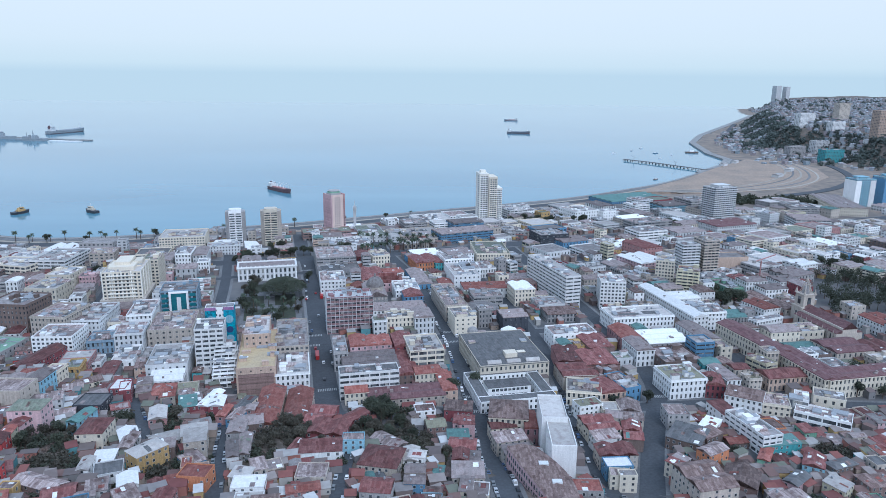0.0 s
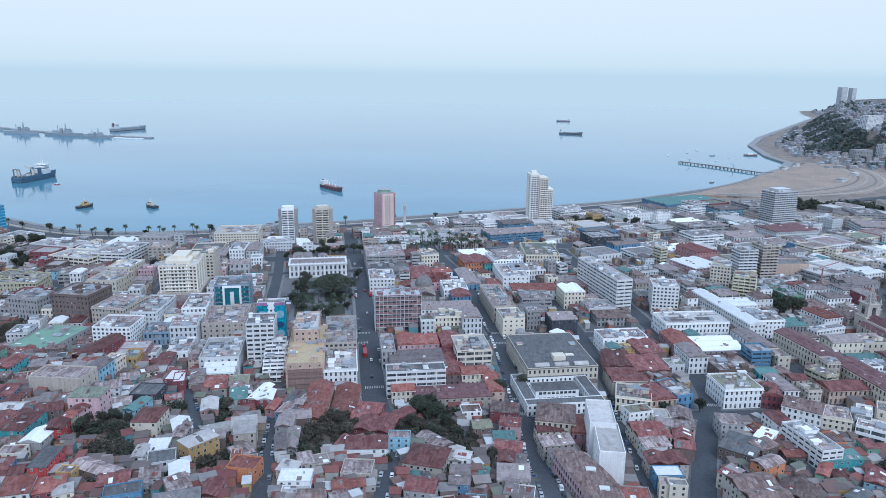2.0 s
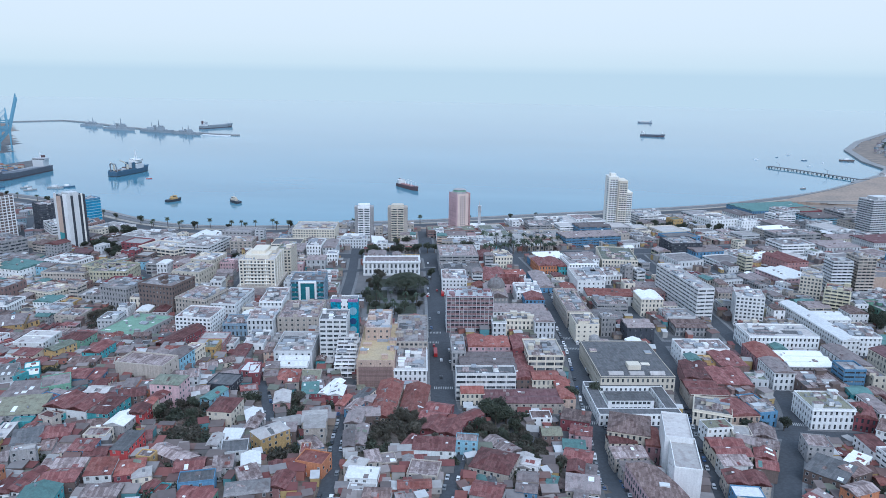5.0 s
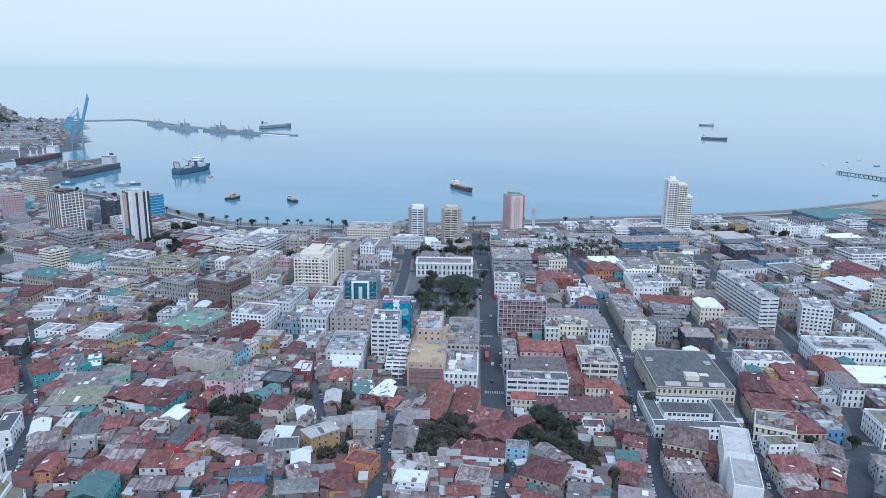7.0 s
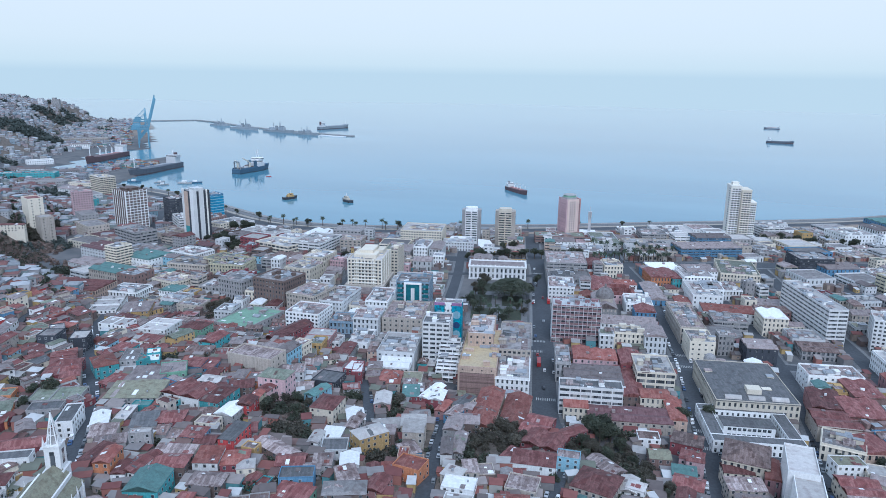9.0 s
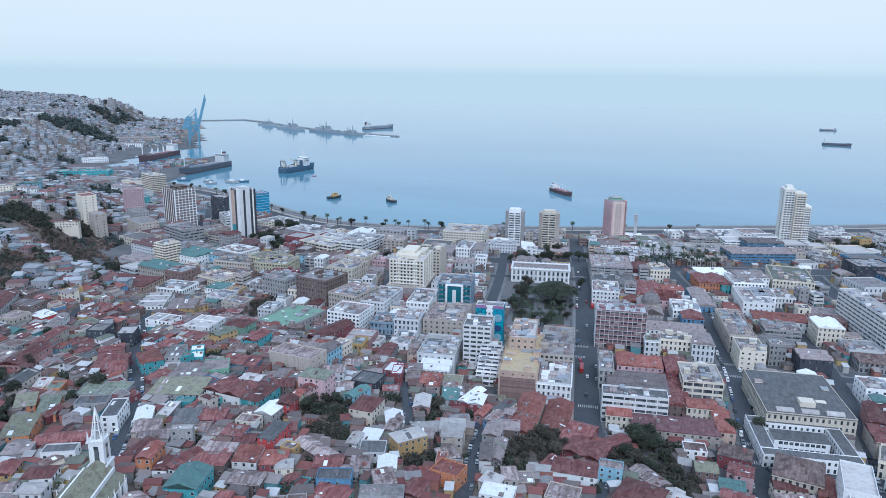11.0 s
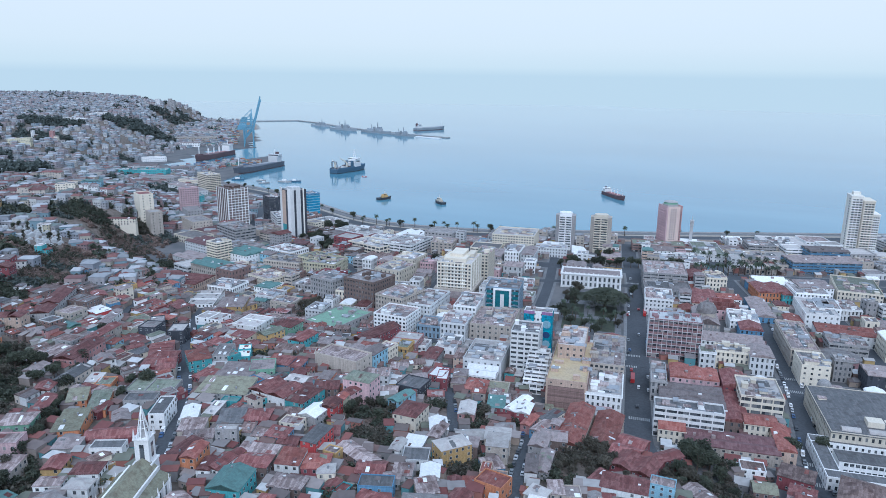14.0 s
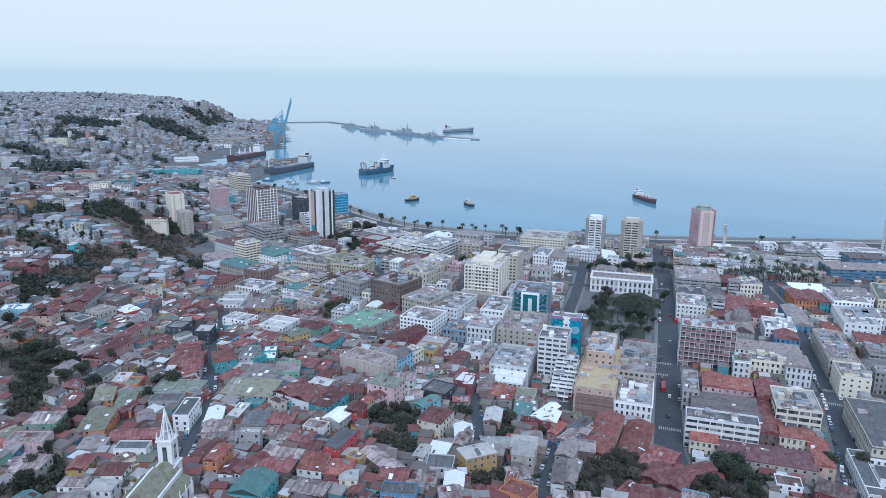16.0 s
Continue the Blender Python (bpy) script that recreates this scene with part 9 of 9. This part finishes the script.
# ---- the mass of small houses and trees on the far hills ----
# far walls and roofs: distance haze is put into these cool, pale colours
HAZEWALL = island_material("hazed_house_paint", [(0.40, 0.41, 0.43), (0.33, 0.34, 0.36), (0.29, 0.31, 0.34), (0.50, 0.50, 0.50), (0.36, 0.33, 0.33), (0.27, 0.32, 0.36), (0.40, 0.38, 0.36), (0.33, 0.29, 0.30)])
HAZEROOF = island_material("hazed_roof_sheet", [(0.22, 0.17, 0.17), (0.28, 0.29, 0.32), (0.24, 0.21, 0.22), (0.33, 0.34, 0.36), (0.25, 0.18, 0.175), (0.40, 0.41, 0.42), (0.22, 0.24, 0.25)])
# nearer slopes keep their own colours, without the haze
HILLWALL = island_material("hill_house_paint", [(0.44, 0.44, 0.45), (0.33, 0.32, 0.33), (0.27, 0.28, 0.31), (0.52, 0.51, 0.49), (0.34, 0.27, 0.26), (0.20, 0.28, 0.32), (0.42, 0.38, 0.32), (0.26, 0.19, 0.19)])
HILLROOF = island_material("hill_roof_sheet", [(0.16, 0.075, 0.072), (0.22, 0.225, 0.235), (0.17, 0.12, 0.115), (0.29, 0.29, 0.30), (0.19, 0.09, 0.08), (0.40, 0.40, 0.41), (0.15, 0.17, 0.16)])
# leaves of the far woods, greyed and lightened to stand for haze
HAZELEAF = shade("hazed_leaves", (0.12, 0.138, 0.122), 0.7, 0.3, 0.2, 1.0, other=(0.085, 0.105, 0.098), each=0.2, thin=0.3)
far_rng = random.Random(31)


def far_village(label, count, pick, paint=None):
    s = Shape()
    spots = [pick() for _ in range(count)]
    zs = heights([p[0] for p in spots], [p[1] for p in spots])
    crowd = set()
    for (x, y), z in zip(spots, zs):
        cell = (int(x // 9), int(y // 9))
        if z < 4 or cell in crowd or taken_at(x, y) or in_scrub(x, y):
            continue
        crowd.add(cell)
        w, d, h = far_rng.uniform(7, 13), far_rng.uniform(7, 12), far_rng.uniform(4, 9.5)
        t = radians(far_rng.uniform(10, 55))
        c, q = math.cos(t), math.sin(t)
        P = lambda u, v, zz: (x + c * u - q * v, y + q * u + c * v, z + zz)
        a, b = w / 2, d / 2
        s.add([P(u, v, zz) for zz in (-5, h) for u, v in ((-a, -b), (a, -b), (a, b), (-a, b))], [(0, 1, 5, 4), (1, 2, 6, 5), (2, 3, 7, 6), (3, 0, 4, 7)], 0)
        a, b, r = a + 0.4, b + 0.4, far_rng.uniform(0.3, 2.2)
        s.add([P(-a, -b, h), P(a, -b, h), P(a, b, h), P(-a, b, h), P(-a * 0.7, 0, h + r), P(a * 0.7, 0, h + r)], [(0, 1, 5, 4), (2, 3, 4, 5), (1, 2, 5), (3, 0, 4)], 1)
        for k in range(2):
            zz = 1.2 + k * 2.9
            if zz + 1.4 > h:
                continue
            for u in (-w * 0.28, w * 0.05, w * 0.33):
                s.add([P(u - 0.6, -d / 2 - 0.06, zz), P(u + 0.6, -d / 2 - 0.06, zz), P(u + 0.6, -d / 2 - 0.06, zz + 1.4), P(u - 0.6, -d / 2 - 0.06, zz + 1.4)], [(0, 1, 2, 3)], 2)
            for v in (-d * 0.25, d * 0.25):
                s.add([P(w / 2 + 0.06, v - 0.6, zz), P(w / 2 + 0.06, v + 0.6, zz), P(w / 2 + 0.06, v + 0.6, zz + 1.4), P(w / 2 + 0.06, v - 0.6, zz + 1.4)], [(0, 1, 2, 3)], 2)
    thing("hillside_houses", s, paint or (HAZEWALL, HAZEROOF, GLASS), Matrix(), label, "houses", kind="stuff")


def west_spot():
    while True:
        r, a = far_rng.uniform(600, 1150), radians(far_rng.uniform(36, 64))
        x, y = -r * math.sin(a), r * math.cos(a)
        if not (-720 < x and 470 < y) or y < 420:
            if math.sin(x / 83) * math.cos(y / 71) < 0.62:
                return x, y


def ridge_spot():
    r, a = 1100 + 3300 * far_rng.random() ** 0.72, radians(far_rng.uniform(36, 64))
    return -r * math.sin(a), r * math.cos(a)


def east_spot():
    r, a = 1750 + 3150 * far_rng.random() ** 0.78, radians(far_rng.uniform(-35.5, -21))
    return -r * math.sin(a), r * math.cos(a)


def flat_west():
    k = far_rng.random()
    return -640 - 560 * k + far_rng.uniform(-60, 60), 640 + 330 * k + far_rng.uniform(-40, 90)


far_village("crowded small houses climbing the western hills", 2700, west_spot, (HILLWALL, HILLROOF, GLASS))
far_village("small houses covering the far western ridge, paled for haze", 9800, ridge_spot)
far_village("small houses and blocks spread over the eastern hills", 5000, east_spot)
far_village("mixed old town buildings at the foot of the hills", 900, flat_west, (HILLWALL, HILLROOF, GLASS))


def infill(name, label, count, x0, x1, y0, y1, rule, tall):
    """Small sheds, lean-tos and outbuildings crowded into the gaps."""
    s = Shape()
    made = 0
    for _ in range(count):
        x, y = far_rng.uniform(x0, x1), far_rng.uniform(y0, y1)
        if not rule(x, y) or taken_at(x, y):
            continue
        w, d, t = far_rng.uniform(3.2, 7.5), far_rng.uniform(3.2, 6.5), grid_turn(x, y) + far_rng.choice((0, 0, 5, -8, 20))
        if not free(x, y, w, d, t, 0.3):
            continue
        take(x, y, w - 0.5, d - 0.5, t)
        z, h, made = lie(LAND, x, y), far_rng.uniform(*tall), made + 1
        c, q = math.cos(radians(t)), math.sin(radians(t))
        P = lambda u, v, zz: (x + c * u - q * v, y + q * u + c * v, z + zz)
        a, b = w / 2, d / 2
        r1, r2 = h + far_rng.uniform(0, 0.5), h + far_rng.uniform(0.2, 1.3)
        s.add([P(-a, -b, -3), P(a, -b, -3), P(a, b, -3), P(-a, b, -3), P(-a, -b, r1), P(a, -b, r1), P(a, b, r2), P(-a, b, r2)], [(0, 1, 5, 4), (1, 2, 6, 5), (2, 3, 7, 6), (3, 0, 4, 7)], 0)
        a, b = a + 0.25, b + 0.25
        s.add([P(-a, -b, r1), P(a, -b, r1), P(a, b, r2 + 0.05), P(-a, b, r2 + 0.05), P(-a, -b, r1 + 0.14), P(a, -b, r1 + 0.14), P(a, b, r2 + 0.19), P(-a, b, r2 + 0.19)], [(4, 5, 6, 7), (0, 1, 5, 4), (1, 2, 6, 5), (2, 3, 7, 6), (3, 0, 4, 7)], 1)
        if far_rng.random() < 0.6:
            u = far_rng.uniform(-0.3, 0.3) * w
            s.add([P(u - 0.45, -d / 2 - 0.04, 1.0), P(u + 0.45, -d / 2 - 0.04, 1.0), P(u + 0.45, -d / 2 - 0.04, 2.1), P(u - 0.45, -d / 2 - 0.04, 2.1)], [(0, 1, 2, 3)], 2)
    thing(name, s, (SHEDWALL, SHEDROOF, GLASS), Matrix(), label, "sheds", kind="stuff")


SHEDWALL = island_material("shed_boards", [(0.42, 0.40, 0.37), (0.28, 0.235, 0.21), (0.21, 0.20, 0.20), (0.34, 0.27, 0.22), (0.34, 0.15, 0.12), (0.12, 0.27, 0.29), (0.18, 0.13, 0.115), (0.45, 0.32, 0.14), (0.20, 0.16, 0.15)])
SHEDROOF = island_material("shed_sheets", [(0.16, 0.058, 0.053), (0.22, 0.20, 0.195), (0.17, 0.105, 0.092), (0.15, 0.12, 0.11), (0.34, 0.32, 0.305), (0.21, 0.08, 0.068), (0.50, 0.49, 0.48), (0.17, 0.135, 0.125), (0.15, 0.155, 0.12), (0.13, 0.075, 0.068), (0.27, 0.23, 0.215), (0.13, 0.105, 0.10)])
infill("hillside_sheds", "small sheds and lean-tos crowded between the hillside houses", 16000, -620, 320, 150, 520, on_hill, (2.2, 4.6))
infill("courtyard_sheds", "low sheds and outbuildings filling the city courtyards", 14000, -560, 480, 380, 900, on_plain, (2.8, 6.0))


def far_wood(label, count, pick, size, leaf=None):
    s = Shape()
    spots = [pick() for _ in range(count)]
    zs = heights([p[0] for p in spots], [p[1] for p in spots])
    for (x, y), z in zip(spots, zs):
        if z < 5 or taken_at(x, y):
            continue
        r = size * far_rng.uniform(0.6, 1.4)
        leaf_cloud(s, [(x, y, z + r * 0.7, r), (x + r * 0.6, y, z + r * 0.5, r * 0.7)], 46, r * 0.42, far_rng)
    thing("hillside_trees", s, leaf or LEAF, Matrix(), label, "trees", kind="stuff")


def garden_spot():
    while True:
        x, y = far_rng.uniform(-560, 320), far_rng.uniform(160, 470)
        if on_hill(x, y):
            return x, y


def shore_spot():
    return (far_rng.uniform(370, 620), 1082 + far_rng.uniform(-14, 14)) if far_rng.random() < 0.6 else (far_rng.uniform(470, 640), 1118 + far_rng.uniform(-12, 12))


def bluff_spot():
    while True:
        k = far_rng.random()
        i = far_rng.randrange(2, 8)
        (ax, ay), (bx, by) = BLUFF[i], BLUFF[i + 1]
        x, y = ax + (bx - ax) * k + far_rng.uniform(0, 90), ay + (by - ay) * k + far_rng.uniform(-20, 20)
        if x < 0.66 * y:
            return x, y


def slope_spot():
    cx, cy, rx, ry = far_rng.choice(SCRUB[:8] + SCRUB[:4])
    a, r = far_rng.uniform(0, 6.283), math.sqrt(far_rng.random())
    return cx + rx * r * math.cos(a), cy + ry * r * math.sin(a)


far_wood("small shrubs in the gaps between hillside houses", 1300, garden_spot, 1.9)
far_wood("line of dark trees along the eastern shore road", 130, shore_spot, 4.5)
far_wood("brown scrub and bushes on the steep slopes", 300, slope_spot, 2.6, BROWNLEAF)
far_wood("scattered trees among the western hill houses", 700, west_spot, 4.2, LEAF)
far_wood("woods in the folds of the far western ridge, greyed for haze", 600, ridge_spot, 6.5, HAZELEAF)


def fill_wood(label, patches, leaf):
    """Trees standing close over whole patches of a slope."""
    queue = []
    for cx, cy, rx, ry in patches:
        size = 3.0 if math.hypot(cx, cy) < 1000 else 6.0
        for _ in range(int(rx * ry / size ** 2 * 0.75)):
            a, r = far_rng.uniform(0, 6.283), math.sqrt(far_rng.random())
            queue.append((cx + rx * r * math.cos(a), cy + ry * r * math.sin(a), size))
    s = Shape()
    for (x, y, size), z in zip(queue, heights([q[0] for q in queue], [q[1] for q in queue])):
        if z < 5 or taken_at(x, y):
            continue
        r = size * far_rng.uniform(0.6, 1.4)
        leaf_cloud(s, [(x, y, z + r * 0.7, r), (x + r * 0.6, y, z + r * 0.5, r * 0.7)], 40, r * 0.42, far_rng)
    thing("hillside_trees", s, leaf, Matrix(), label, "trees", kind="stuff")


fill_wood("dark woods in the folds of the western hills", WOODS, HAZELEAF)
fill_wood("dark green woods on the eastern bluff", EASTWOODS, HAZELEAF)
far_wood("dark green trees on the eastern bluff", 420, bluff_spot, 5.5, HAZELEAF)
far_wood("scattered trees among the eastern hill houses", 420, east_spot, 8.0, HAZELEAF)

# ---- the eastern shore: bare ground, tracks and the curving road ----
s = Shape()
outline = [(330, 1190), (470, 1180), (640, 1240), (770, 1390), (820, 1540), (800, 1660), (730, 1690), (690, 1640), (600, 1530), (470, 1350)]
s.prism(outline, 0, 8.35)
thing("bare_ground", s, EARTH, Matrix(), "wide brown field of bare earth by the shore", "ground", kind="structure")
for k in range(5):
    strip("track_bed", [tuple(p) for p in along([(360 + 10 * k, 1195 - 3 * k), (520 + 12 * k, 1240 - 8 * k), (660 + 14 * k, 1360 - 10 * k), (740 + 12 * k, 1500 - 6 * k), (770 + 10 * k, 1640)], 25)], 4, 8, 8.5 + 0.02 * k, PAVING if k % 2 else SAND, "pale track bed curving along the shore", "railway")
strip("coast_road", [tuple(p) for p in along([(560, 1150), (690, 1225), (800, 1350), (860, 1510), (885, 1674), (862, 1792), (849, 1975), (884, 2185), (1000, 2500), (1228, 2994)], 30)], 16, 5, 9.2, ASPHALT, "curving coastal road beside the bluff", "road")
strip("shore_wall", COAST[26:34], 20, -3, 3.4, STONE, "grey rubble revetment along the shore", "sea wall")
for x, y, w, d, t in ((667, 1390, 30, 13, 47), (733, 1479, 26, 13, 50), (626, 1560, 24, 9, 50), (672, 1612, 20, 9, 50)):
    s = Shape()
    s.box(-w / 2, w / 2, -d / 2, d / 2, -0.5, 5)
    ob = thing("shed", s, WALLS["pale"], pose(x, y, 8.3, 0, 0, t), "long low pale shed on bare ground", "shed")
    r = Shape()
    pitched(r, w, d, 5.1, 1.5, 0.4)
    part("roof", r, ROOFS["pale"], ob)
crane = new("tower_crane", None)
crane.matrix_world = pose(302, 640, 8)
tagged(crane, "orange-red building crane above the rooftops", "crane")
part("mast", beamed(((0, 0, -1), (0, 0, 24), 0.5)), WALLS["coral"], crane)
part("jib", beamed(((-6, 0, 23), (15, 4, 29), 0.4)), WALLS["coral"], crane)
part("counterweight", boxed(-8, -5, -1, 1, 21.5, 24), WALLS["grey"], crane)
for ob in TREES + PALMS + CARS:
    for o in (*ob.children_recursive, ob):
        bpy.data.objects.remove(o)
